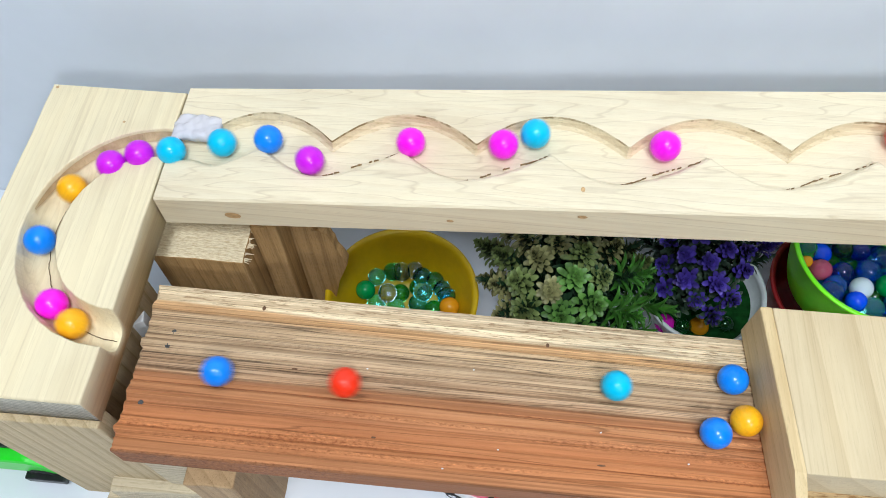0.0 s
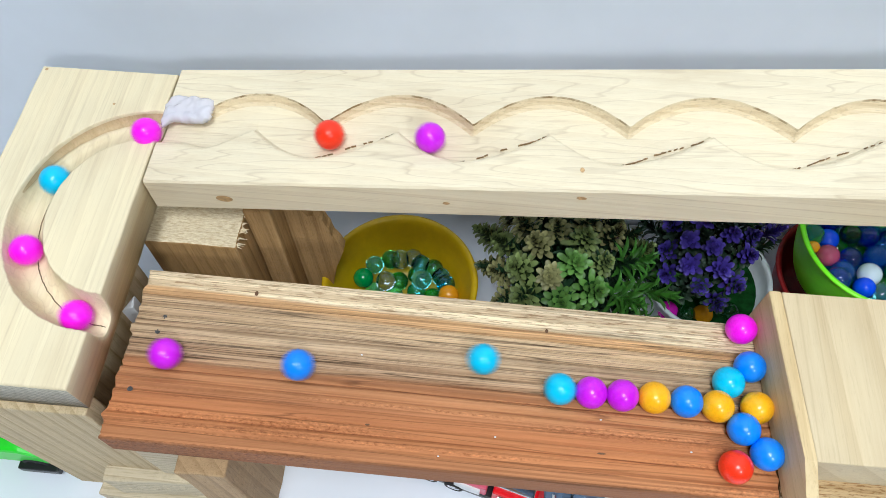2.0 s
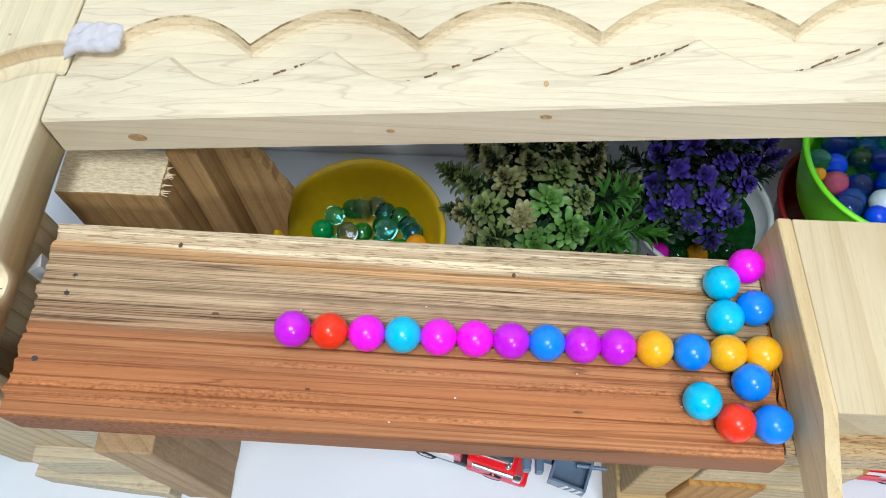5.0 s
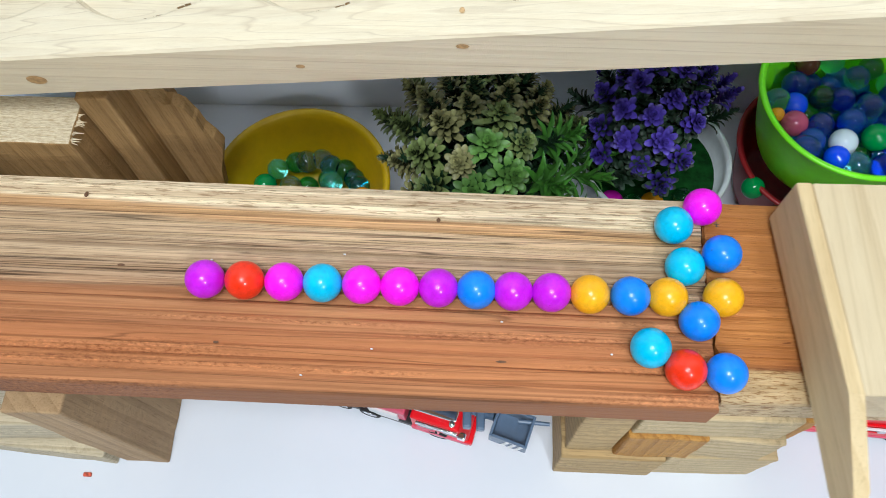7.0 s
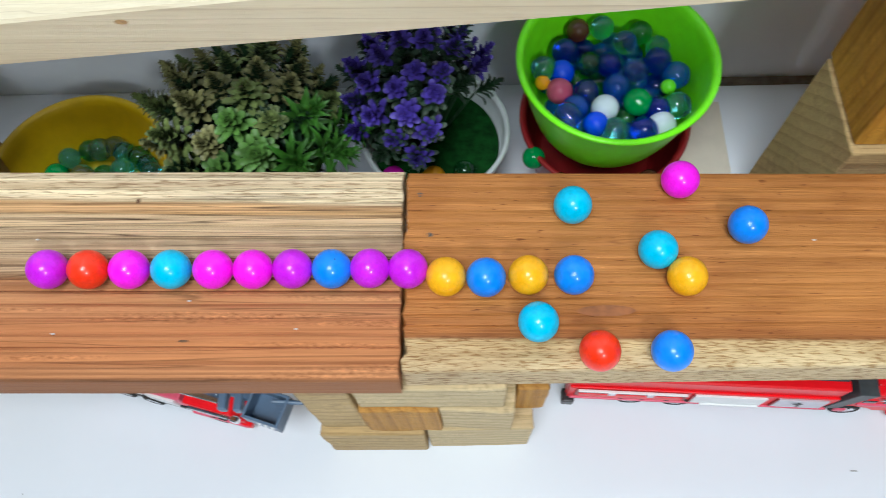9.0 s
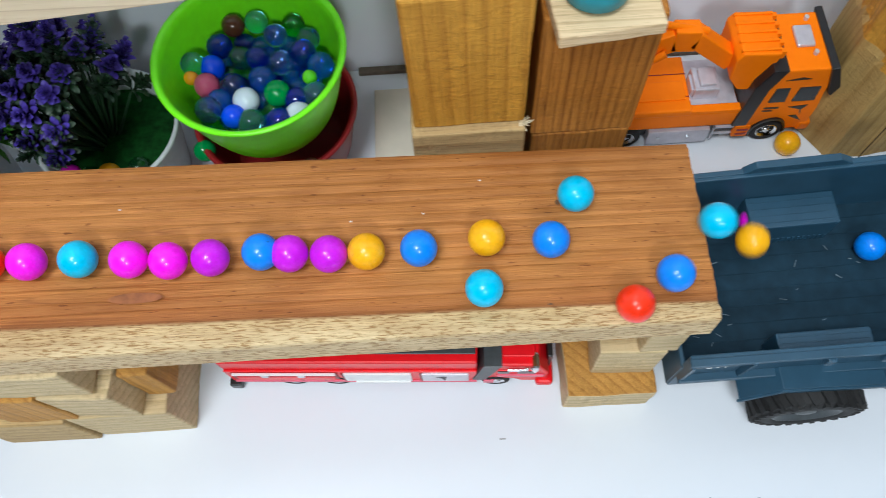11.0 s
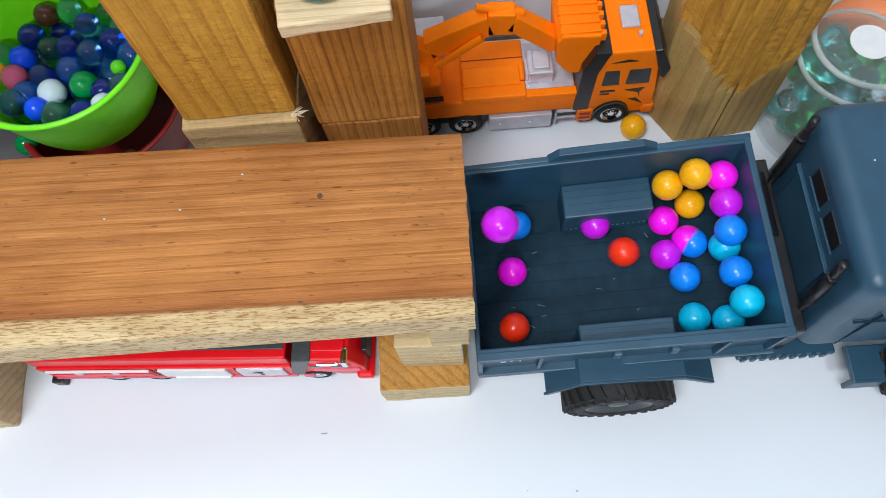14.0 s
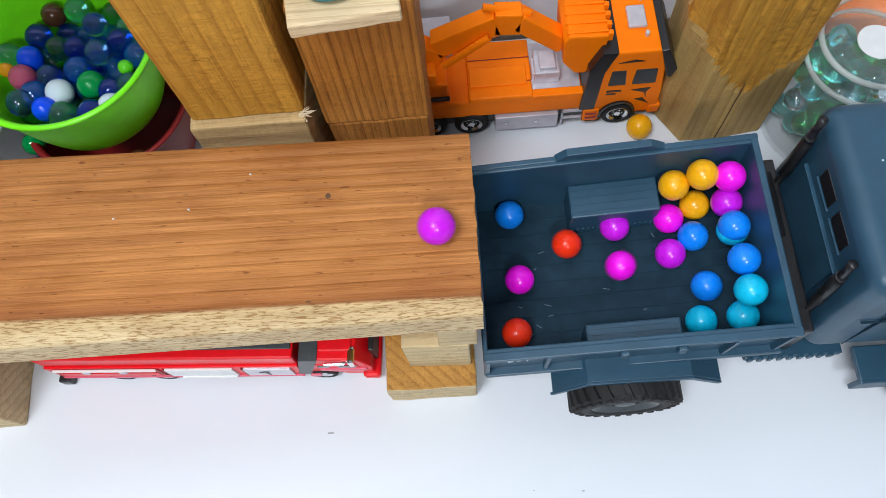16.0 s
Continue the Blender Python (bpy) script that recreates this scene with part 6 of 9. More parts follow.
tagged(part("paint_chip", block(-0.3245, -0.3195, -0.0655, -0.0630, 0.0, 0.0014, 0.0006), plain("chipped_red_paint", (0.62, 0.10, 0.05), 0.6, vary=0.6, scale=700)), "tiny red paint chip on the white table", "chip")
cr = random.Random(77)
for k in range(9):
    x, y, h = cr.uniform(-0.25, 0.52), cr.uniform(-0.135, -0.072), cr.uniform(0.0002, 0.00045)
    tagged(part("crumb", block(x - h * 1.6, x + h * 1.6, y - h, y + h, 0.0, 0.0005, 0.0001), DUST), "tiny crumb of sawdust on the white table", "crumb", "crumbs on the table")
tagged(part("splinter", block(0.2360, 0.2395, -0.0642, -0.0634, 0.0, 0.0006, 0.0002), DUST), "thin greyish splinter on the white table", "splinter")
tagged(part("cardboard_piece", block(0.1660, 0.1990, 0.110, 0.180, 0.0, 0.003, 0.0005), CARD), "flat cream card lying by the bowls", "board")


# ---------------------------------------------------------------- rolling balls
ball_mesh = {}
BALL_R = 0.008


def make_ball(colour):
    if colour not in ball_mesh:
        bm = sphere((0, 0, 0), BALL_R, 4)
        me = bpy.data.meshes.new("ball")
        bm.to_mesh(me)
        bm.free()
        me.materials.append(PAINT[colour])
        for p in me.polygons:
            p.use_smooth = True
        ball_mesh[colour] = me
    return tagged(new("ball", ball_mesh[colour]), "glossy pearly %s painted ball rolling down the marble run" % colour, "ball", "rolling balls")


resting = make_ball("yellow")
resting.location = (0.4373, 0.1146, BALL_R)


def roll(colour, rows):
    """Keys one ball along its way, turning it as it rolls."""
    ob, q, keys, last = make_ball(colour), Matrix.Identity(3), [], None
    for t, x, y, z in rows:
        p = Vector((x, y, z))
        if last is not None:
            d = p - last
            d.z = 0
            if d.length > 0.0005:
                q = Matrix.Rotation(min(d.length / BALL_R, 1.35), 3, Vector((-d.y, d.x, 0)).normalized()) @ q
        last = p
        keys.append((t, Matrix.Translation(p) @ q.to_4x4()))
    walk(ob, keys)


def motions():
    g = Vector(GATE_AT)
    walk(gate, [(t, pose(g.x + dx, g.y + dy, g.z + dz, 0, 0, rz)) for t, dx, dy, dz, rz in (
        (0.0, -0.006, 0, 0, 0), (1.5, -0.0045, 0, 0, 0), (3.5, -0.003, 0, 0, 0), (5.8, 0, 0, 0, 0), (6.4, 0, 0, 0, 0), (6.5, 0.003, -0.001, 0, 0), (6.8, 0.017, -0.008, 0, 0), (7.0, 0.030, -0.013, 0, 0), (7.2, 0.056, -0.013, 0, 0), (7.4, 0.092, -0.014, 0.002, 0),
        (7.7, 0.17, -0.03, 0.05, 2), (8.0, 0.28, -0.12, 0.12, 5), (8.2, 0.37, -0.30, 0.02, 8), (8.4, 0.45, -0.50, -0.1533, 10), (9.0, 0.45, -0.50, -0.1533, 10), (16.0, 0.45, -0.50, -0.1533, 10))])
    roll('blue', [
        (0, -0.0173, 0.0169, 0.1600), (0.5, -0.0136, 0.0168, 0.1598), (1, -0.0121, 0.0170, 0.1598), (1.5, -0.0116, 0.0167, 0.1598),
        (2, -0.0108, 0.0168, 0.1597), (2.5, -0.0107, 0.0173, 0.1597), (3, -0.0102, 0.0168, 0.1597), (3.5, -0.0097, 0.0170, 0.1597),
        (3.9, -0.0080, 0.0164, 0.1597), (6.6, -0.0080, 0.0164, 0.1597), (7, 0.0044, 0.0152, 0.1592), (7.5, 0.0272, 0.0140, 0.1581),
        (8, 0.0545, 0.0144, 0.1568), (8.5, 0.0992, 0.0149, 0.1547), (9, 0.1422, 0.0154, 0.1527), (9.5, 0.2062, 0.0152, 0.1497),
        (10, 0.2659, 0.0155, 0.1469), (10.2, 0.2982, 0.0160, 0.1454), (10.5, 0.3310, 0.0182, 0.1438), (10.6, 0.3600, 0.0182, 0.1050),
        (10.7, 0.3850, 0.0192, 0.0533), (11, 0.4436, 0.0209, 0.0547), (12.3, 0.4445, 0.0216, 0.0547), (12.5, 0.4588, 0.0165, 0.0705),
        (13, 0.4436, 0.0286, 0.0546), (13.5, 0.4580, 0.0165, 0.0559), (13.74, 0.4585, -0.0028, 0.0766), (14, 0.4585, -0.0077, 0.0714),
        (14.24, 0.4585, -0.0124, 0.0755), (14.5, 0.4527, -0.0160, 0.0554), (14.74, 0.4492, -0.0121, 0.0551), (14.87, 0.4492, -0.0121, 0.0551),
        (15, 0.4492, -0.0121, 0.0551), (15.24, 0.4527, -0.0160, 0.0554), (15.5, 0.4585, -0.0124, 0.0755), (15.74, 0.4585, -0.0077, 0.0714),
        (16, 0.4585, -0.0028, 0.0766),])
    roll('yellow', [
        (0, -0.0127, -0.0048, 0.1598), (0.5, -0.0127, -0.0047, 0.1598), (1, -0.0113, -0.0049, 0.1598), (1.5, -0.0104, -0.0050, 0.1597),
        (2, -0.0096, -0.0045, 0.1597), (2.5, -0.0092, -0.0044, 0.1597), (3, -0.0086, -0.0050, 0.1597), (3.5, -0.0074, -0.0043, 0.1596),
        (3.9, -0.0073, -0.0047, 0.1596), (6.6, -0.0073, -0.0047, 0.1596), (7, 0.0028, -0.0042, 0.1593), (7.5, 0.0215, -0.0086, 0.1584),
        (8, 0.0425, -0.0090, 0.1574), (8.5, 0.0782, -0.0078, 0.1557), (9, 0.1141, -0.0076, 0.1540), (9.5, 0.1677, -0.0069, 0.1515),
        (10, 0.2186, -0.0070, 0.1491), (10.2, 0.2458, -0.0060, 0.1478), (10.55, 0.2746, -0.0025, 0.1465), (10.9, 0.3310, 0.0079, 0.1438),
        (11, 0.3600, 0.0079, 0.1050), (11.1, 0.3850, 0.0142, 0.0533), (11.4, 0.4550, 0.0246, 0.0559), (12.3, 0.4587, 0.0288, 0.0622),
        (12.5, 0.4586, 0.0321, 0.0580), (13, 0.4423, 0.0364, 0.0545), (13.5, 0.4467, 0.0363, 0.0549), (13.74, 0.4466, 0.0374, 0.0549),
        (14, 0.4478, 0.0379, 0.0550), (14.24, 0.4478, 0.0384, 0.0550), (14.5, 0.4414, 0.0353, 0.0544), (14.74, 0.4315, 0.0355, 0.0535),
        (14.87, 0.4315, 0.0355, 0.0535), (15, 0.4315, 0.0355, 0.0535), (15.24, 0.4414, 0.0353, 0.0544), (15.5, 0.4478, 0.0384, 0.0550),
        (15.74, 0.4478, 0.0379, 0.0550), (16, 0.4466, 0.0374, 0.0549),])
    roll('blue', [
        (0, -0.0290, -0.0128, 0.1603), (0.5, -0.0169, -0.0180, 0.1599), (1, -0.0222, -0.0146, 0.1601), (1.5, -0.0188, -0.0159, 0.1600),
        (2, -0.0175, -0.0161, 0.1600), (2.5, -0.0171, -0.0153, 0.1599), (3, -0.0158, -0.0165, 0.1599), (3.5, -0.0137, -0.0176, 0.1598),
        (3.9, -0.0137, -0.0175, 0.1598), (6.6, -0.0137, -0.0175, 0.1598), (7, -0.0078, -0.0148, 0.1596), (7.5, 0.0036, -0.0122, 0.1592),
        (8, 0.0167, -0.0094, 0.1586), (8.5, 0.0424, -0.0082, 0.1574), (9, 0.0687, -0.0073, 0.1562), (9.5, 0.1116, -0.0077, 0.1542),
        (10, 0.1544, -0.0082, 0.1521), (10.2, 0.1769, -0.0074, 0.1511), (10.5, 0.1967, -0.0057, 0.1502), (10.8, 0.2289, -0.0040, 0.1486),
        (11.1, 0.2737, -0.0024, 0.1465), (11.4, 0.3310, 0.0059, 0.1438), (11.5, 0.3600, 0.0059, 0.1050), (11.6, 0.3850, 0.0119, 0.0533),
        (11.9, 0.4299, 0.0219, 0.0531), (12.3, 0.4274, 0.0259, 0.0531), (12.5, 0.4200, 0.0253, 0.0525), (13, 0.3945, 0.0310, 0.0502),
        (13.5, 0.3390, 0.0425, 0.0703), (13.74, 0.3473, 0.0428, 0.0469), (14, 0.3546, 0.0362, 0.0466), (14.24, 0.3599, 0.0295, 0.0471),
        (14.5, 0.3630, 0.0209, 0.0473), (14.74, 0.3577, 0.0151, 0.0469), (14.87, 0.3577, 0.0151, 0.0469), (15, 0.3577, 0.0151, 0.0469),
        (15.24, 0.3630, 0.0209, 0.0473), (15.5, 0.3599, 0.0295, 0.0471), (15.74, 0.3546, 0.0362, 0.0466), (16, 0.3473, 0.0428, 0.0469),])
    roll('teal', [
        (0, -0.0786, 0.0073, 0.1619), (0.1, -0.0610, 0.0073, 0.1613), (0.2, -0.0415, 0.0074, 0.1607), (0.3, -0.0232, 0.0074, 0.1602),
        (0.4, -0.0218, 0.0074, 0.1601), (0.5, -0.0259, 0.0075, 0.1602), (0.6, -0.0253, 0.0074, 0.1602), (0.7, -0.0249, 0.0074, 0.1602),
        (0.9, -0.0243, 0.0073, 0.1602), (1.1, -0.0239, 0.0071, 0.1602), (1.4, -0.0234, 0.0068, 0.1601), (1.7, -0.0230, 0.0070, 0.1601),
        (2, -0.0226, 0.0074, 0.1601), (2.2, -0.0229, 0.0079, 0.1601), (2.4, -0.0232, 0.0084, 0.1601), (2.7, -0.0230, 0.0089, 0.1601),
        (2.9, -0.0226, 0.0092, 0.1601), (3.1, -0.0226, 0.0097, 0.1601), (3.3, -0.0229, 0.0104, 0.1601), (3.5, -0.0230, 0.0111, 0.1601),
        (3.6, -0.0228, 0.0111, 0.1601), (3.7, -0.0222, 0.0112, 0.1601), (3.8, -0.0216, 0.0112, 0.1601), (3.9, -0.0214, 0.0112, 0.1601),
        (6.6, -0.0214, 0.0112, 0.1601), (7, -0.0115, 0.0088, 0.1598), (7.5, 0.0096, 0.0058, 0.1590), (8, 0.0305, 0.0026, 0.1580),
        (8.5, 0.0677, 0.0028, 0.1562), (9, 0.1037, 0.0040, 0.1545), (9.5, 0.1571, 0.0038, 0.1520), (10, 0.2070, 0.0043, 0.1497),
        (10.2, 0.2331, 0.0042, 0.1484), (10.47, 0.2516, 0.0038, 0.1476), (10.73, 0.2842, 0.0035, 0.1460), (11, 0.3310, 0.0022, 0.1438),
        (11.1, 0.3600, 0.0022, 0.1050), (11.2, 0.3850, 0.0013, 0.0533), (11.5, 0.4468, -0.0002, 0.0550), (12.3, 0.4485, -0.0008, 0.0550),
        (12.5, 0.4535, 0.0090, 0.0555), (13, 0.4503, 0.0134, 0.0552), (13.5, 0.4586, -0.0156, 0.0777), (13.74, 0.4585, -0.0189, 0.0766),
        (14, 0.4586, -0.0250, 0.0777), (14.24, 0.4588, -0.0307, 0.0787), (14.5, 0.4586, -0.0329, 0.0776), (14.74, 0.4586, -0.0306, 0.0631),
        (14.87, 0.4586, -0.0306, 0.0631), (15, 0.4586, -0.0306, 0.0631), (15.24, 0.4586, -0.0329, 0.0776), (15.5, 0.4588, -0.0307, 0.0787),
        (15.74, 0.4586, -0.0250, 0.0777), (16, 0.4585, -0.0189, 0.0766),])
    roll('red', [
        (0, -0.2186, -0.0050, 0.1664), (0.1, -0.1805, -0.0047, 0.1651), (0.2, -0.1369, -0.0043, 0.1638), (0.3, -0.0961, -0.0039, 0.1624),
        (0.4, -0.0548, -0.0052, 0.1611), (0.5, -0.0324, -0.0064, 0.1604), (0.6, -0.0291, -0.0122, 0.1603), (0.7, -0.0265, -0.0179, 0.1602),
        (0.8, -0.0246, -0.0237, 0.1602), (0.9, -0.0235, -0.0295, 0.1602), (1, -0.0231, -0.0352, 0.1601), (1.1, -0.0233, -0.0353, 0.1601),
        (1.2, -0.0240, -0.0354, 0.1602), (1.3, -0.0248, -0.0354, 0.1602), (1.4, -0.0255, -0.0355, 0.1602), (1.6, -0.0256, -0.0355, 0.1602),
        (1.7, -0.0251, -0.0353, 0.1602), (1.8, -0.0245, -0.0352, 0.1602), (1.9, -0.0239, -0.0351, 0.1602), (2, -0.0233, -0.0350, 0.1601),
        (2.1, -0.0229, -0.0349, 0.1601), (2.3, -0.0222, -0.0347, 0.1601), (2.5, -0.0214, -0.0344, 0.1601), (2.6, -0.0209, -0.0346, 0.1601),
        (2.7, -0.0204, -0.0348, 0.1601), (2.8, -0.0199, -0.0349, 0.1600), (3, -0.0194, -0.0353, 0.1600), (3.5, -0.0200, -0.0354, 0.1600),
        (3.6, -0.0204, -0.0354, 0.1601), (3.7, -0.0212, -0.0353, 0.1601), (3.8, -0.0219, -0.0353, 0.1601), (3.9, -0.0222, -0.0353, 0.1601),
        (6.6, -0.0222, -0.0353, 0.1601), (7, -0.0149, -0.0349, 0.1599), (7.5, -0.0016, -0.0346, 0.1595), (8, 0.0105, -0.0398, 0.1589),
        (8.5, 0.0433, -0.0393, 0.1574), (9, 0.0765, -0.0385, 0.1558), (9.5, 0.1268, -0.0378, 0.1534), (10, 0.1752, -0.0381, 0.1512),
        (10.2, 0.2005, -0.0377, 0.1500), (10.53, 0.2251, -0.0368, 0.1488), (10.87, 0.2686, -0.0358, 0.1468), (11.2, 0.3310, -0.0320, 0.1438),
        (11.3, 0.3600, -0.0320, 0.1050), (11.4, 0.3850, -0.0294, 0.0533), (11.7, 0.3799, -0.0250, 0.0475), (12.3, 0.3649, -0.0233, 0.0475),
        (12.5, 0.3619, -0.0232, 0.0472), (13, 0.3533, -0.0216, 0.0465), (13.5, 0.3421, -0.0249, 0.0455), (13.74, 0.3456, -0.0246, 0.0458),
        (14, 0.3481, -0.0218, 0.0460), (14.24, 0.3515, -0.0197, 0.0463), (14.5, 0.3530, -0.0130, 0.0464), (14.74, 0.3516, -0.0066, 0.0463),
        (14.87, 0.3516, -0.0066, 0.0463), (15, 0.3516, -0.0066, 0.0463), (15.24, 0.3530, -0.0130, 0.0464), (15.5, 0.3515, -0.0197, 0.0463),
        (15.74, 0.3481, -0.0218, 0.0460), (16, 0.3456, -0.0246, 0.0458),])
    roll('blue', [
        (0, -0.2846, -0.0056, 0.1685), (0.1, -0.2515, -0.0050, 0.1674), (0.2, -0.2158, -0.0043, 0.1663), (0.3, -0.1812, -0.0037, 0.1652),
        (0.4, -0.1282, -0.0045, 0.1635), (0.5, -0.0854, -0.0052, 0.1621), (0.6, -0.0635, -0.0095, 0.1614), (0.7, -0.0432, -0.0137, 0.1608),
        (0.8, -0.0262, -0.0180, 0.1602), (0.9, -0.0144, -0.0223, 0.1599), (1, -0.0098, -0.0266, 0.1597), (1.2, -0.0093, -0.0267, 0.1597),
        (1.5, -0.0088, -0.0269, 0.1597), (1.7, -0.0082, -0.0270, 0.1597), (1.9, -0.0076, -0.0272, 0.1596), (2.2, -0.0072, -0.0276, 0.1596),
        (2.5, -0.0070, -0.0281, 0.1596), (2.8, -0.0064, -0.0280, 0.1596), (3, -0.0058, -0.0279, 0.1596), (3.1, -0.0055, -0.0286, 0.1596),
        (3.2, -0.0052, -0.0293, 0.1596), (3.3, -0.0049, -0.0300, 0.1596), (3.4, -0.0046, -0.0307, 0.1595), (3.5, -0.0045, -0.0314, 0.1595),
        (3.6, -0.0049, -0.0323, 0.1596), (3.7, -0.0058, -0.0332, 0.1596), (3.8, -0.0067, -0.0341, 0.1596), (3.9, -0.0071, -0.0350, 0.1596),
        (6.6, -0.0071, -0.0350, 0.1596), (7, 0.0006, -0.0356, 0.1594), (7.5, 0.0142, -0.0395, 0.1587), (8, 0.0348, -0.0397, 0.1578),
        (8.5, 0.0700, -0.0395, 0.1561), (9, 0.1042, -0.0384, 0.1545), (9.5, 0.1545, -0.0382, 0.1521), (10, 0.2017, -0.0384, 0.1499),
        (10.2, 0.2263, -0.0381, 0.1488), (10.5, 0.2461, -0.0349, 0.1478), (10.8, 0.2810, -0.0316, 0.1462), (11.1, 0.3310, -0.0187, 0.1438),
        (11.2, 0.3600, -0.0187, 0.1050), (11.3, 0.3850, -0.0100, 0.0533), (11.6, 0.4548, 0.0045, 0.0559), (12.3, 0.4585, 0.0103, 0.0746),
        (12.5, 0.4588, -0.0020, 0.0851), (13, 0.4586, 0.0254, 0.0777), (13.5, 0.4588, 0.0202, 0.0756), (13.74, 0.4586, 0.0166, 0.0725),
        (14, 0.4587, 0.0128, 0.0756), (14.24, 0.4585, 0.0087, 0.0880), (14.5, 0.4587, 0.0152, 0.0735), (14.74, 0.4586, 0.0159, 0.0673),
        (14.87, 0.4586, 0.0159, 0.0673), (15, 0.4586, 0.0159, 0.0673), (15.24, 0.4587, 0.0152, 0.0735), (15.5, 0.4585, 0.0087, 0.0880),
        (15.74, 0.4587, 0.0128, 0.0756), (16, 0.4586, 0.0166, 0.0725),])
    roll('yellow', [
        (0, -0.3575, 0.0068, 0.1859), (0.1, -0.3378, 0.0025, 0.1850), (0.2, -0.3181, -0.0018, 0.1800), (0.3, -0.2978, -0.0049, 0.1690),
        (0.4, -0.2637, -0.0047, 0.1678), (0.5, -0.2267, -0.0049, 0.1667), (0.6, -0.1875, -0.0049, 0.1654), (0.7, -0.1378, -0.0049, 0.1638),
        (0.8, -0.0886, -0.0049, 0.1622), (0.9, -0.0505, -0.0049, 0.1610), (1, -0.0345, -0.0048, 0.1605), (1.1, -0.0333, -0.0051, 0.1605),
        (1.2, -0.0325, -0.0054, 0.1604), (1.3, -0.0319, -0.0057, 0.1604), (1.4, -0.0314, -0.0059, 0.1604), (1.5, -0.0310, -0.0062, 0.1604),
        (1.6, -0.0305, -0.0061, 0.1604), (1.7, -0.0301, -0.0061, 0.1604), (1.9, -0.0294, -0.0059, 0.1603), (2.3, -0.0291, -0.0055, 0.1603),
        (2.7, -0.0284, -0.0056, 0.1603), (2.8, -0.0280, -0.0057, 0.1603), (2.9, -0.0275, -0.0058, 0.1603), (3, -0.0270, -0.0059, 0.1603),
        (3.1, -0.0262, -0.0057, 0.1602), (3.2, -0.0250, -0.0054, 0.1602), (3.3, -0.0238, -0.0051, 0.1602), (3.4, -0.0228, -0.0049, 0.1601),
        (3.5, -0.0224, -0.0046, 0.1601), (3.8, -0.0222, -0.0050, 0.1601), (3.9, -0.0222, -0.0052, 0.1601), (6.6, -0.0222, -0.0052, 0.1601),
        (7, -0.0195, -0.0050, 0.1600), (7.5, -0.0103, -0.0050, 0.1597), (8, 0.0015, -0.0053, 0.1593), (8.5, 0.0249, -0.0088, 0.1582),
        (9, 0.0504, -0.0074, 0.1570), (9.5, 0.0925, -0.0075, 0.1551), (10, 0.1359, -0.0077, 0.1530), (10.2, 0.1593, -0.0073, 0.1519),
        (10.48, 0.1758, -0.0054, 0.1511), (10.76, 0.2012, -0.0034, 0.1499), (11.04, 0.2355, -0.0014, 0.1483), (11.32, 0.2788, 0.0006, 0.1463),
        (11.6, 0.3310, 0.0126, 0.1438), (11.7, 0.3600, 0.0126, 0.1050), (11.8, 0.3850, 0.0215, 0.0533), (12.1, 0.4182, 0.0364, 0.0518),
        (12.3, 0.4128, 0.0424, 0.0906), (12.5, 0.4292, 0.0427, 0.0839), (13, 0.4419, 0.0426, 0.0851), (13.5, 0.4446, 0.0424, 0.0833),
        (13.74, 0.4450, 0.0425, 0.0812), (14, 0.4448, 0.0424, 0.0822), (14.24, 0.4459, 0.0425, 0.0823), (14.5, 0.4467, 0.0426, 0.0772),
        (14.74, 0.4454, 0.0423, 0.0740), (14.87, 0.4454, 0.0423, 0.0740), (15, 0.4454, 0.0423, 0.0740), (15.24, 0.4467, 0.0426, 0.0772),
        (15.5, 0.4459, 0.0425, 0.0823), (15.74, 0.4448, 0.0424, 0.0822), (16, 0.4450, 0.0425, 0.0812),])
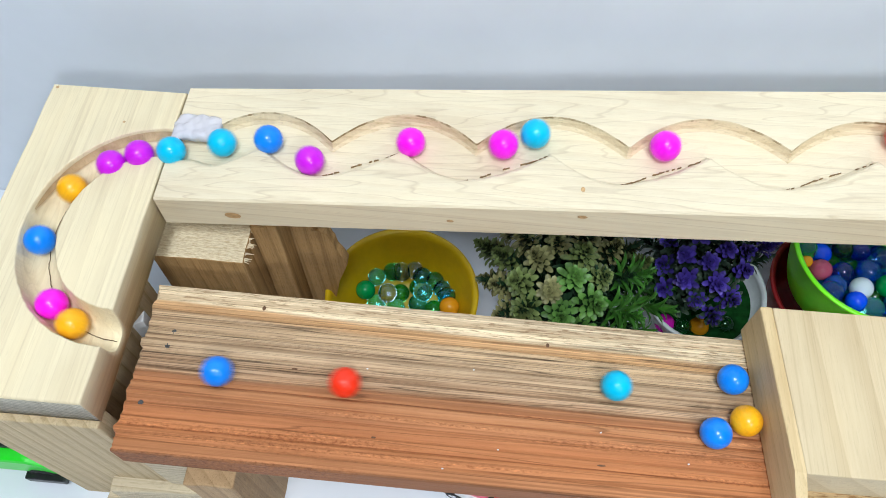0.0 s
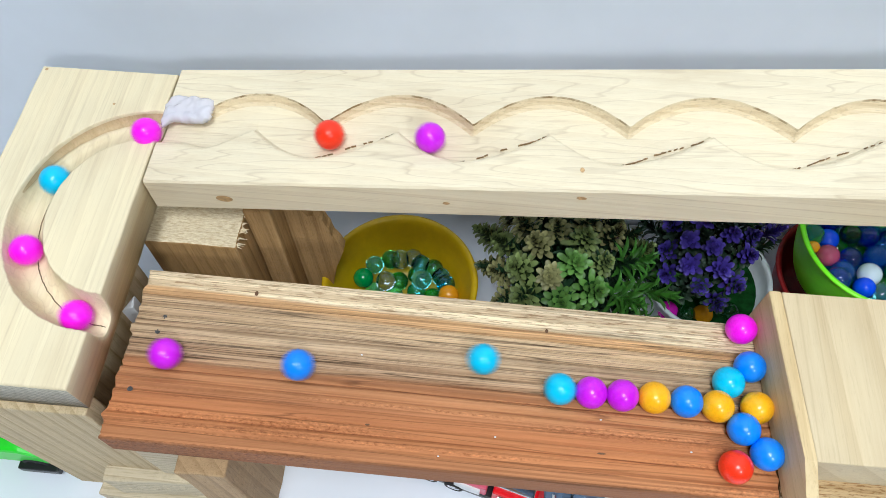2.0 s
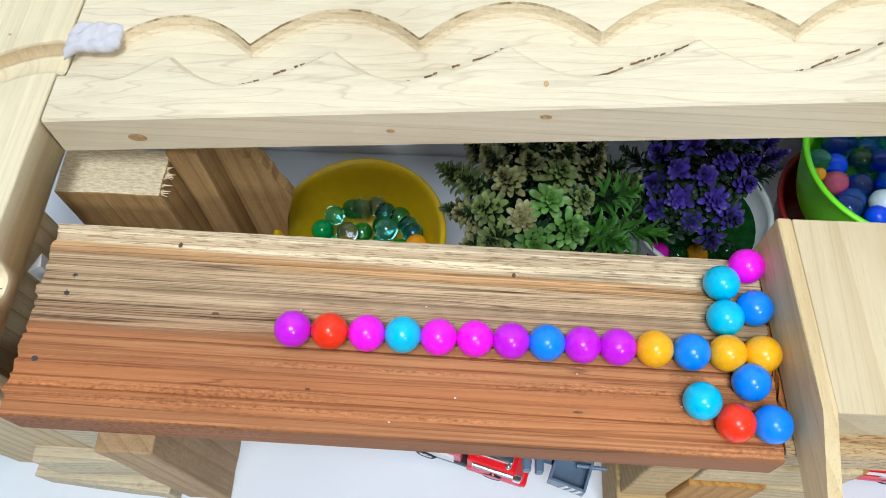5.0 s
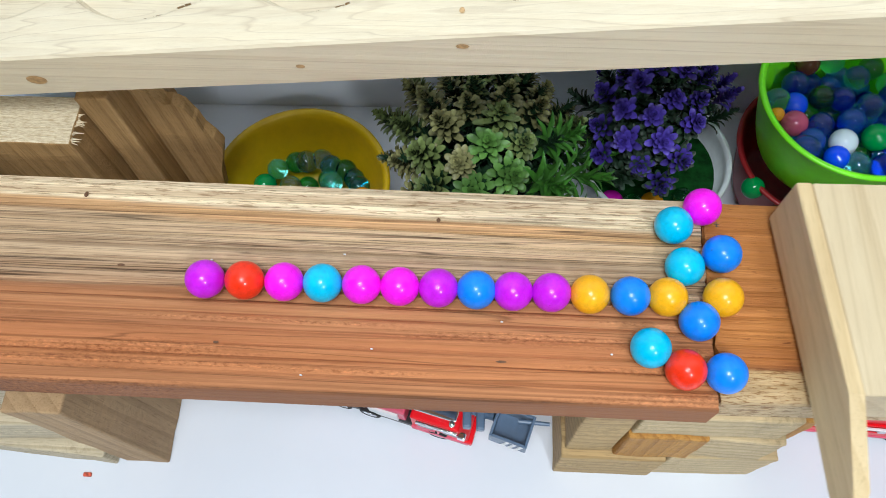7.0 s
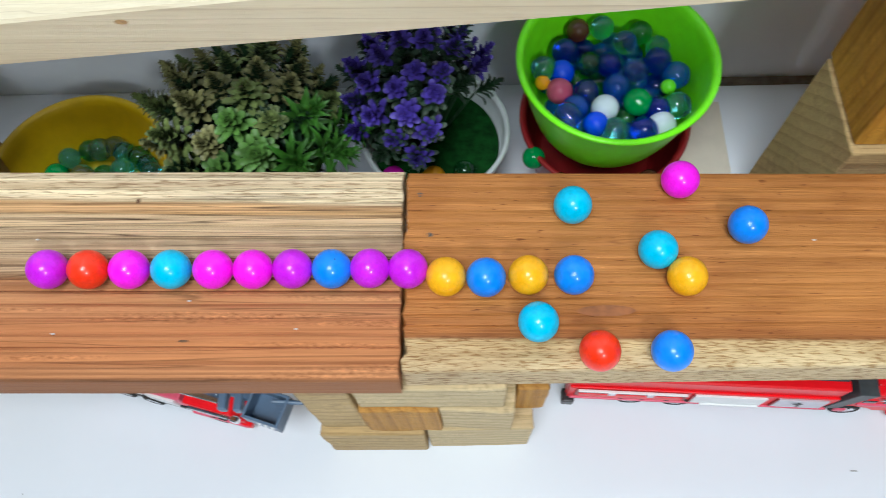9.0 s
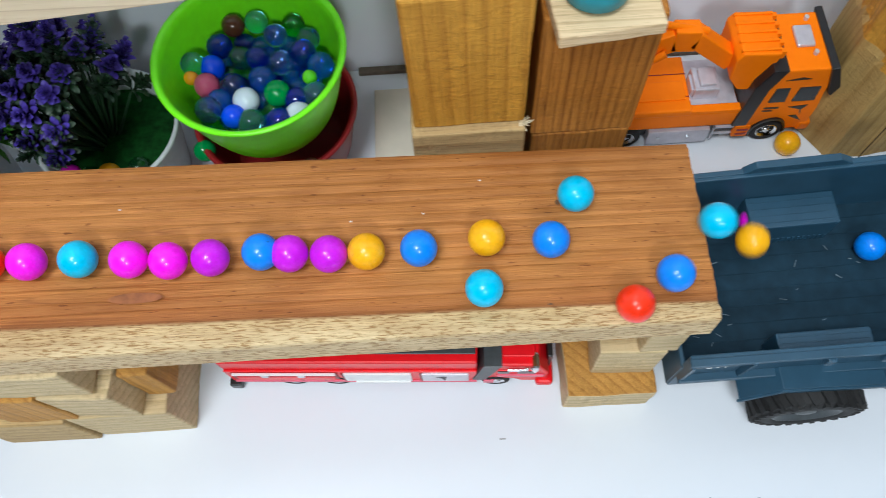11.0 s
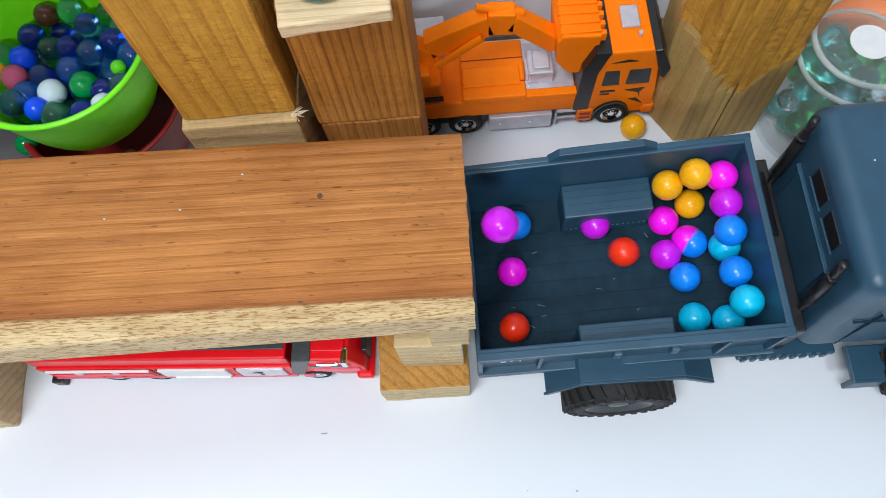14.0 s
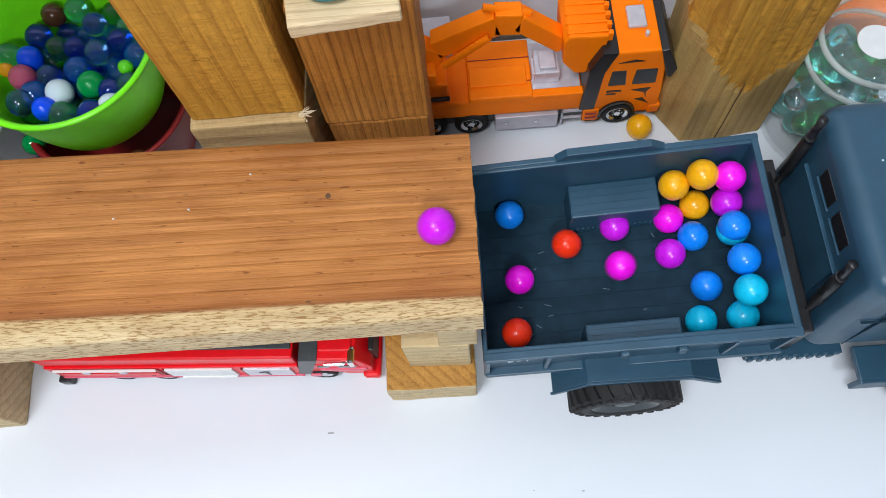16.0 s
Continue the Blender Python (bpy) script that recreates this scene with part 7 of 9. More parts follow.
    roll('magenta', [
        (0, -0.3709, 0.0161, 0.1871), (0.1, -0.3579, 0.0078, 0.1859), (0.2, -0.3448, 0.0053, 0.1850), (0.3, -0.3299, 0.0037, 0.1842),
        (0.4, -0.3039, 0.0053, 0.1692), (0.5, -0.2735, 0.0072, 0.1682), (0.6, -0.2349, 0.0072, 0.1669), (0.7, -0.1808, 0.0072, 0.1652),
        (0.8, -0.1236, 0.0072, 0.1634), (0.9, -0.0753, 0.0072, 0.1618), (1, -0.0483, 0.0072, 0.1609), (1.1, -0.0367, 0.0133, 0.1606),
        (1.2, -0.0268, 0.0193, 0.1603), (1.3, -0.0192, 0.0254, 0.1600), (1.4, -0.0143, 0.0314, 0.1599), (1.5, -0.0125, 0.0374, 0.1598),
        (1.8, -0.0130, 0.0375, 0.1598), (2.5, -0.0126, 0.0380, 0.1598), (2.8, -0.0121, 0.0378, 0.1598), (3.5, -0.0120, 0.0382, 0.1598),
        (3.6, -0.0116, 0.0379, 0.1598), (3.7, -0.0106, 0.0375, 0.1597), (3.8, -0.0095, 0.0372, 0.1597), (3.9, -0.0091, 0.0369, 0.1597),
        (6.6, -0.0091, 0.0369, 0.1597), (7, -0.0016, 0.0369, 0.1595), (7.5, 0.0186, 0.0346, 0.1585), (8, 0.0416, 0.0353, 0.1574),
        (8.5, 0.0797, 0.0356, 0.1557), (9, 0.1168, 0.0365, 0.1539), (9.5, 0.1714, 0.0367, 0.1513), (10, 0.2231, 0.0362, 0.1489),
        (10.2, 0.2505, 0.0367, 0.1476), (10.5, 0.2777, 0.0373, 0.1464), (10.8, 0.3310, 0.0391, 0.1438), (10.9, 0.3600, 0.0391, 0.1050),
        (11, 0.3850, 0.0402, 0.0533), (11.3, 0.4506, 0.0421, 0.0555), (12.3, 0.4532, 0.0428, 0.0658), (12.5, 0.4429, 0.0424, 0.0752),
        (13, 0.4574, 0.0425, 0.0745), (13.5, 0.4588, 0.0428, 0.0808), (13.74, 0.4585, 0.0406, 0.0808), (14, 0.4585, 0.0413, 0.0797),
        (14.24, 0.4587, 0.0396, 0.0828), (14.5, 0.4587, 0.0403, 0.0817), (14.74, 0.4575, 0.0426, 0.0775), (14.87, 0.4575, 0.0426, 0.0775),
        (15, 0.4575, 0.0426, 0.0775), (15.24, 0.4587, 0.0403, 0.0817), (15.5, 0.4587, 0.0396, 0.0828), (15.74, 0.4585, 0.0413, 0.0797),
        (16, 0.4585, 0.0406, 0.0808),])
    roll('blue', [
        (0, -0.3886, 0.0510, 0.1900), (0.1, -0.3849, 0.0361, 0.1890), (0.2, -0.3785, 0.0236, 0.1880), (0.3, -0.3694, 0.0133, 0.1870),
        (0.4, -0.3569, 0.0055, 0.1859), (0.5, -0.3404, 0.0023, 0.1848), (0.6, -0.3148, 0.0006, 0.1695), (0.7, -0.2832, -0.0007, 0.1685),
        (0.8, -0.2486, -0.0021, 0.1674), (0.9, -0.2138, -0.0034, 0.1662), (1, -0.1816, -0.0048, 0.1652), (1.1, -0.1494, -0.0049, 0.1642),
        (1.2, -0.1139, -0.0049, 0.1630), (1.3, -0.0810, -0.0050, 0.1620), (1.4, -0.0567, -0.0051, 0.1612), (1.5, -0.0467, -0.0051, 0.1609),
        (1.6, -0.0459, -0.0051, 0.1609), (1.7, -0.0454, -0.0050, 0.1609), (1.8, -0.0450, -0.0049, 0.1608), (2, -0.0445, -0.0048, 0.1608),
        (2.5, -0.0441, -0.0047, 0.1608), (2.7, -0.0437, -0.0049, 0.1608), (2.8, -0.0433, -0.0050, 0.1608), (2.9, -0.0429, -0.0052, 0.1608),
        (3, -0.0424, -0.0053, 0.1608), (3.1, -0.0416, -0.0053, 0.1607), (3.2, -0.0403, -0.0052, 0.1607), (3.3, -0.0391, -0.0052, 0.1606),
        (3.4, -0.0380, -0.0052, 0.1606), (3.5, -0.0376, -0.0051, 0.1606), (3.8, -0.0376, -0.0056, 0.1606), (3.9, -0.0376, -0.0057, 0.1606),
        (6.6, -0.0376, -0.0057, 0.1606), (7, -0.0345, -0.0052, 0.1605), (7.5, -0.0264, -0.0053, 0.1602), (8, -0.0139, -0.0055, 0.1598),
        (8.5, 0.0093, -0.0086, 0.1590), (9, 0.0335, -0.0085, 0.1578), (9.5, 0.0729, -0.0080, 0.1560), (10, 0.1144, -0.0081, 0.1540),
        (10.2, 0.1368, -0.0077, 0.1530), (10.52, 0.1554, -0.0067, 0.1521), (10.84, 0.1842, -0.0058, 0.1507), (11.16, 0.2230, -0.0048, 0.1489),
        (11.48, 0.2720, -0.0039, 0.1466), (11.8, 0.3310, 0.0019, 0.1438), (11.9, 0.3600, 0.0019, 0.1050), (12, 0.3850, 0.0062, 0.0533),
        (12.3, 0.4327, 0.0163, 0.0536), (12.5, 0.4350, 0.0295, 0.0538), (13, 0.4355, 0.0193, 0.0539), (13.5, 0.4416, 0.0216, 0.0544),
        (13.74, 0.4429, 0.0196, 0.0545), (14, 0.4454, 0.0154, 0.0547), (14.24, 0.4440, 0.0157, 0.0546), (14.5, 0.4369, 0.0160, 0.0540),
        (14.74, 0.4281, 0.0143, 0.0532), (14.87, 0.4281, 0.0143, 0.0532), (15, 0.4281, 0.0143, 0.0532), (15.24, 0.4369, 0.0160, 0.0540),
        (15.5, 0.4440, 0.0157, 0.0546), (15.74, 0.4454, 0.0154, 0.0547), (16, 0.4429, 0.0196, 0.0545),])
    roll('yellow', [
        (0, -0.3811, 0.0834, 0.1924), (0.1, -0.3869, 0.0680, 0.1913), (0.2, -0.3885, 0.0526, 0.1902), (0.3, -0.3858, 0.0375, 0.1891),
        (0.4, -0.3786, 0.0236, 0.1880), (0.5, -0.3663, 0.0124, 0.1867), (0.6, -0.3462, 0.0052, 0.1852), (0.7, -0.3221, 0.0018, 0.1817),
        (0.8, -0.2958, -0.0004, 0.1689), (0.9, -0.2677, -0.0027, 0.1680), (1, -0.2381, -0.0051, 0.1670), (1.1, -0.2013, -0.0051, 0.1658),
        (1.2, -0.1556, -0.0050, 0.1644), (1.3, -0.1108, -0.0050, 0.1629), (1.4, -0.0766, -0.0050, 0.1618), (1.5, -0.0624, -0.0049, 0.1614),
        (1.6, -0.0618, -0.0048, 0.1614), (1.7, -0.0613, -0.0047, 0.1614), (1.9, -0.0606, -0.0045, 0.1613), (2.2, -0.0602, -0.0042, 0.1613),
        (2.6, -0.0597, -0.0042, 0.1613), (2.8, -0.0591, -0.0046, 0.1613), (2.9, -0.0586, -0.0048, 0.1613), (3, -0.0582, -0.0049, 0.1613),
        (3.1, -0.0573, -0.0049, 0.1612), (3.2, -0.0561, -0.0049, 0.1612), (3.3, -0.0548, -0.0049, 0.1612), (3.4, -0.0538, -0.0049, 0.1611),
        (3.5, -0.0533, -0.0049, 0.1611), (3.9, -0.0534, -0.0052, 0.1611), (6.6, -0.0534, -0.0052, 0.1611), (7, -0.0508, -0.0052, 0.1610),
        (7.5, -0.0425, -0.0052, 0.1608), (8, -0.0296, -0.0054, 0.1603), (8.5, -0.0059, -0.0049, 0.1596), (9, 0.0175, -0.0083, 0.1586),
        (9.5, 0.0568, -0.0073, 0.1567), (10, 0.0978, -0.0075, 0.1548), (10.2, 0.1195, -0.0077, 0.1538), (10.5, 0.1357, -0.0070, 0.1530),
        (10.8, 0.1595, -0.0062, 0.1519), (11.1, 0.1909, -0.0055, 0.1504), (11.4, 0.2300, -0.0047, 0.1486), (11.7, 0.2767, -0.0040, 0.1464),
        (12, 0.3310, 0.0012, 0.1438), (12.1, 0.3600, 0.0012, 0.1050), (12.2, 0.3850, 0.0052, 0.0533), (12.3, 0.4018, 0.0145, 0.0508),
        (12.5, 0.4540, 0.0350, 0.0555), (13, 0.4345, 0.0425, 0.0723), (13.5, 0.4333, 0.0426, 0.0711), (13.74, 0.4327, 0.0424, 0.0711),
        (14, 0.4330, 0.0424, 0.0711), (14.24, 0.4343, 0.0425, 0.0712), (14.5, 0.4325, 0.0424, 0.0720), (14.74, 0.4296, 0.0424, 0.0738),
        (14.87, 0.4296, 0.0424, 0.0738), (15, 0.4296, 0.0424, 0.0738), (15.24, 0.4325, 0.0424, 0.0720), (15.5, 0.4343, 0.0425, 0.0712),
        (15.74, 0.4330, 0.0424, 0.0711), (16, 0.4327, 0.0424, 0.0711),])
    roll('violet', [
        (0, -0.3637, 0.1002, 0.1943), (0.1, -0.3747, 0.0916, 0.1933), (0.2, -0.3828, 0.0807, 0.1923), (0.3, -0.3878, 0.0682, 0.1913),
        (0.4, -0.3892, 0.0549, 0.1903), (0.5, -0.3868, 0.0415, 0.1893), (0.6, -0.3781, 0.0274, 0.1882), (0.7, -0.3668, 0.0161, 0.1873),
        (0.8, -0.3527, 0.0076, 0.1862), (0.9, -0.3351, 0.0029, 0.1850), (1, -0.3183, 0.0018, 0.1696), (1.1, -0.2815, 0.0005, 0.1684),
        (1.2, -0.2378, -0.0009, 0.1670), (1.3, -0.1910, -0.0023, 0.1655), (1.4, -0.1503, -0.0036, 0.1642), (1.5, -0.1250, -0.0050, 0.1634),
        (1.6, -0.1100, -0.0049, 0.1629), (1.7, -0.0967, -0.0049, 0.1625), (1.8, -0.0860, -0.0048, 0.1622), (1.9, -0.0789, -0.0048, 0.1619),
        (2, -0.0762, -0.0048, 0.1618), (2.4, -0.0757, -0.0046, 0.1618), (2.7, -0.0750, -0.0047, 0.1618), (2.8, -0.0747, -0.0047, 0.1618),
        (2.9, -0.0742, -0.0048, 0.1618), (3, -0.0737, -0.0049, 0.1618), (3.1, -0.0729, -0.0049, 0.1617), (3.2, -0.0717, -0.0049, 0.1617),
        (3.3, -0.0705, -0.0049, 0.1617), (3.4, -0.0695, -0.0049, 0.1616), (3.5, -0.0691, -0.0049, 0.1616), (3.9, -0.0691, -0.0053, 0.1616),
        (6.6, -0.0691, -0.0053, 0.1616), (7, -0.0663, -0.0051, 0.1615), (7.5, -0.0583, -0.0054, 0.1613), (8, -0.0451, -0.0056, 0.1608),
        (8.5, -0.0222, -0.0054, 0.1601), (9, 0.0024, -0.0050, 0.1593), (9.5, 0.0414, -0.0084, 0.1575), (10, 0.0803, -0.0083, 0.1556),
        (10.2, 0.1021, -0.0079, 0.1546), (10.52, 0.1196, -0.0073, 0.1538), (10.83, 0.1454, -0.0066, 0.1526), (11.15, 0.1794, -0.0059, 0.1510),
        (11.47, 0.2216, -0.0052, 0.1490), (11.78, 0.2722, -0.0045, 0.1466), (12.1, 0.3310, 0.0003, 0.1438), (12.2, 0.3600, 0.0003, 0.1050),
        (12.3, 0.3878, 0.0127, 0.0496), (12.5, 0.3931, -0.0069, 0.0500), (13, 0.4068, -0.0083, 0.0513), (13.5, 0.4287, 0.0092, 0.0532),
        (13.74, 0.4298, 0.0110, 0.0533), (14, 0.4308, 0.0103, 0.0534), (14.24, 0.4266, 0.0134, 0.0531), (14.5, 0.4140, 0.0179, 0.0519),
        (14.74, 0.3987, 0.0262, 0.0505), (14.87, 0.3987, 0.0262, 0.0505), (15, 0.3987, 0.0262, 0.0505), (15.24, 0.4140, 0.0179, 0.0519),
        (15.5, 0.4266, 0.0134, 0.0531), (15.74, 0.4308, 0.0103, 0.0534), (16, 0.4298, 0.0110, 0.0533),])
    roll('violet', [
        (0, -0.3493, 0.1076, 0.1957), (0.1, -0.3612, 0.1040, 0.1947), (0.2, -0.3713, 0.0977, 0.1938), (0.3, -0.3796, 0.0891, 0.1929),
        (0.4, -0.3855, 0.0780, 0.1920), (0.5, -0.3884, 0.0645, 0.1909), (0.6, -0.3881, 0.0472, 0.1898), (0.7, -0.3830, 0.0303, 0.1886),
        (0.8, -0.3728, 0.0155, 0.1874), (0.9, -0.3575, 0.0050, 0.1860), (1, -0.3378, 0.0016, 0.1848), (1.1, -0.3089, 0.0006, 0.1693),
        (1.2, -0.2742, -0.0008, 0.1682), (1.3, -0.2377, -0.0022, 0.1670), (1.4, -0.2036, -0.0036, 0.1659), (1.5, -0.1759, -0.0050, 0.1650),
        (1.6, -0.1532, -0.0050, 0.1643), (1.7, -0.1308, -0.0050, 0.1636), (1.8, -0.1112, -0.0049, 0.1630), (1.9, -0.0973, -0.0049, 0.1625),
        (2, -0.0919, -0.0049, 0.1623), (2.3, -0.0915, -0.0047, 0.1623), (2.6, -0.0910, -0.0046, 0.1623), (2.8, -0.0903, -0.0048, 0.1623),
        (2.9, -0.0898, -0.0050, 0.1623), (3, -0.0893, -0.0051, 0.1623), (3.1, -0.0885, -0.0051, 0.1622), (3.2, -0.0873, -0.0051, 0.1622),
        (3.3, -0.0861, -0.0051, 0.1622), (3.4, -0.0851, -0.0051, 0.1621), (3.5, -0.0847, -0.0052, 0.1621), (3.9, -0.0843, -0.0053, 0.1621),
        (6.6, -0.0843, -0.0053, 0.1621), (7, -0.0818, -0.0053, 0.1620), (7.5, -0.0736, -0.0052, 0.1618), (8, -0.0605, -0.0058, 0.1613),
        (8.5, -0.0375, -0.0053, 0.1606), (9, -0.0128, -0.0048, 0.1598), (9.5, 0.0256, -0.0089, 0.1582), (10, 0.0643, -0.0079, 0.1564),
        (10.2, 0.0853, -0.0082, 0.1554), (10.48, 0.1008, -0.0072, 0.1547), (10.76, 0.1229, -0.0062, 0.1536), (11.04, 0.1515, -0.0052, 0.1523),
        (11.31, 0.1866, -0.0042, 0.1506), (11.59, 0.2282, -0.0032, 0.1487), (11.87, 0.2763, -0.0022, 0.1464), (12.15, 0.3310, 0.0059, 0.1438),
        (12.3, 0.3761, 0.0270, 0.0485), (12.5, 0.4062, 0.0286, 0.0512), (13, 0.4566, 0.0297, 0.0558), (13.5, 0.4586, 0.0352, 0.0766),
        (13.74, 0.4588, 0.0318, 0.0684), (14, 0.4587, 0.0272, 0.0777), (14.24, 0.4588, 0.0274, 0.0756), (14.5, 0.4585, 0.0319, 0.0683),
        (14.74, 0.4585, 0.0335, 0.0662), (14.87, 0.4585, 0.0335, 0.0662), (15, 0.4585, 0.0335, 0.0662), (15.24, 0.4585, 0.0319, 0.0683),
        (15.5, 0.4588, 0.0274, 0.0756), (15.74, 0.4587, 0.0272, 0.0777), (16, 0.4588, 0.0318, 0.0684),])
    roll('teal', [
        (0, -0.3314, 0.1104, 0.1973), (0.1, -0.3425, 0.1138, 0.1963), (0.2, -0.3528, 0.1110, 0.1954), (0.3, -0.3623, 0.1055, 0.1946),
        (0.4, -0.3707, 0.0974, 0.1937), (0.5, -0.3775, 0.0867, 0.1928), (0.6, -0.3843, 0.0746, 0.1918), (0.7, -0.3879, 0.0610, 0.1908),
        (0.8, -0.3879, 0.0468, 0.1898), (0.9, -0.3840, 0.0331, 0.1887), (1, -0.3759, 0.0212, 0.1876), (1.1, -0.3618, 0.0108, 0.1864),
        (1.2, -0.3455, 0.0051, 0.1853), (1.3, -0.3268, 0.0038, 0.1848), (1.4, -0.3058, -0.0012, 0.1692), (1.5, -0.2819, -0.0057, 0.1684),
        (1.6, -0.2502, -0.0055, 0.1674), (1.7, -0.2091, -0.0053, 0.1661), (1.8, -0.1664, -0.0051, 0.1647), (1.9, -0.1299, -0.0049, 0.1636),
        (2, -0.1074, -0.0046, 0.1628), (2.1, -0.0961, -0.0090, 0.1625), (2.2, -0.0876, -0.0134, 0.1622), (2.3, -0.0807, -0.0177, 0.1620),
        (2.4, -0.0744, -0.0221, 0.1618), (2.5, -0.0677, -0.0264, 0.1616), (2.6, -0.0598, -0.0266, 0.1613), (2.7, -0.0513, -0.0267, 0.1610),
        (2.8, -0.0434, -0.0269, 0.1608), (2.9, -0.0374, -0.0270, 0.1606), (3, -0.0347, -0.0272, 0.1605), (3.1, -0.0340, -0.0272, 0.1605),
        (3.2, -0.0335, -0.0272, 0.1605), (3.4, -0.0329, -0.0273, 0.1605), (3.6, -0.0331, -0.0272, 0.1605), (3.7, -0.0340, -0.0271, 0.1605),
        (3.8, -0.0348, -0.0270, 0.1605), (3.9, -0.0351, -0.0269, 0.1605), (6.6, -0.0351, -0.0269, 0.1605), (7, -0.0278, -0.0267, 0.1603),
        (7.5, -0.0156, -0.0268, 0.1599), (8, 0.0006, -0.0270, 0.1594), (8.5, 0.0272, -0.0277, 0.1581), (9, 0.0535, -0.0270, 0.1569),
        (9.5, 0.0958, -0.0268, 0.1549), (10, 0.1390, -0.0271, 0.1529), (10.2, 0.1622, -0.0268, 0.1518), (10.49, 0.1784, -0.0260, 0.1510),
        (10.78, 0.2034, -0.0251, 0.1498), (11.07, 0.2372, -0.0242, 0.1483), (11.36, 0.2797, -0.0233, 0.1463), (11.65, 0.3310, -0.0181, 0.1438),
        (11.75, 0.3600, -0.0181, 0.1050), (11.85, 0.3850, -0.0142, 0.0533), (12.15, 0.4550, -0.0076, 0.0559), (12.3, 0.4588, -0.0050, 0.0747),
        (12.5, 0.4585, -0.0184, 0.0653), (13, 0.4586, -0.0268, 0.0580), (13.5, 0.4588, -0.0280, 0.0694), (13.74, 0.4587, -0.0270, 0.0590),
        (14, 0.4557, -0.0282, 0.0557), (14.24, 0.4521, -0.0281, 0.0554), (14.5, 0.4446, -0.0271, 0.0547), (14.74, 0.4369, -0.0265, 0.0540),
        (14.87, 0.4369, -0.0265, 0.0540), (15, 0.4369, -0.0265, 0.0540), (15.24, 0.4446, -0.0271, 0.0547), (15.5, 0.4521, -0.0281, 0.0554),
        (15.74, 0.4557, -0.0282, 0.0557), (16, 0.4587, -0.0270, 0.0590),])
    roll('teal', [
        (0, -0.3030, 0.1162, 0.2003), (0.1, -0.3163, 0.1081, 0.1988), (0.2, -0.3297, 0.1120, 0.1973), (0.3, -0.3426, 0.1141, 0.1962),
        (0.4, -0.3546, 0.1089, 0.1952), (0.5, -0.3651, 0.1004, 0.1942), (0.6, -0.3751, 0.0923, 0.1933), (0.7, -0.3825, 0.0826, 0.1924),
        (0.8, -0.3873, 0.0715, 0.1915), (0.9, -0.3893, 0.0591, 0.1906), (1, -0.3878, 0.0459, 0.1896), (1.1, -0.3832, 0.0306, 0.1885),
        (1.2, -0.3748, 0.0175, 0.1874), (1.3, -0.3625, 0.0077, 0.1862), (1.4, -0.3466, 0.0029, 0.1849), (1.5, -0.3266, 0.0018, 0.1774),
        (1.6, -0.2964, 0.0031, 0.1689), (1.7, -0.2594, 0.0041, 0.1677), (1.8, -0.2195, 0.0052, 0.1664), (1.9, -0.1806, 0.0062, 0.1652),
        (2, -0.1465, 0.0073, 0.1641), (2.1, -0.1160, 0.0116, 0.1631), (2.2, -0.0840, 0.0159, 0.1621), (2.3, -0.0551, 0.0202, 0.1612),
        (2.4, -0.0342, 0.0246, 0.1605), (2.5, -0.0258, 0.0289, 0.1602), (2.7, -0.0251, 0.0289, 0.1602), (3, -0.0247, 0.0288, 0.1602),
        (3.5, -0.0247, 0.0290, 0.1602), (3.6, -0.0241, 0.0287, 0.1602), (3.7, -0.0230, 0.0284, 0.1601), (3.8, -0.0218, 0.0281, 0.1601),
        (3.9, -0.0213, 0.0278, 0.1601), (6.6, -0.0213, 0.0278, 0.1601), (7, -0.0145, 0.0276, 0.1599), (7.5, 0.0026, 0.0273, 0.1593),
        (8, 0.0138, 0.0229, 0.1588), (8.5, 0.0414, 0.0232, 0.1575), (9, 0.0704, 0.0241, 0.1561), (9.5, 0.1155, 0.0238, 0.1540),
        (10, 0.1601, 0.0239, 0.1519), (10.2, 0.1841, 0.0240, 0.1507), (10.47, 0.2029, 0.0217, 0.1499), (10.75, 0.2337, 0.0194, 0.1484),
        (11.03, 0.2764, 0.0171, 0.1464), (11.3, 0.3310, 0.0057, 0.1438), (11.4, 0.3600, 0.0057, 0.1050), (11.5, 0.3850, -0.0025, 0.0533),
        (11.8, 0.4422, -0.0162, 0.0545), (12.3, 0.4428, -0.0217, 0.0545), (12.5, 0.4418, -0.0232, 0.0544), (13, 0.4408, -0.0251, 0.0543),
        (13.5, 0.4407, -0.0267, 0.0543), (13.74, 0.4391, -0.0269, 0.0542), (14, 0.4394, -0.0254, 0.0542), (14.24, 0.4393, -0.0208, 0.0542),
        (14.5, 0.4366, -0.0153, 0.0540), (14.74, 0.4329, -0.0117, 0.0536), (14.87, 0.4329, -0.0117, 0.0536), (15, 0.4329, -0.0117, 0.0536),
        (15.24, 0.4366, -0.0153, 0.0540), (15.5, 0.4393, -0.0208, 0.0542), (15.74, 0.4394, -0.0254, 0.0542), (16, 0.4391, -0.0269, 0.0542),])
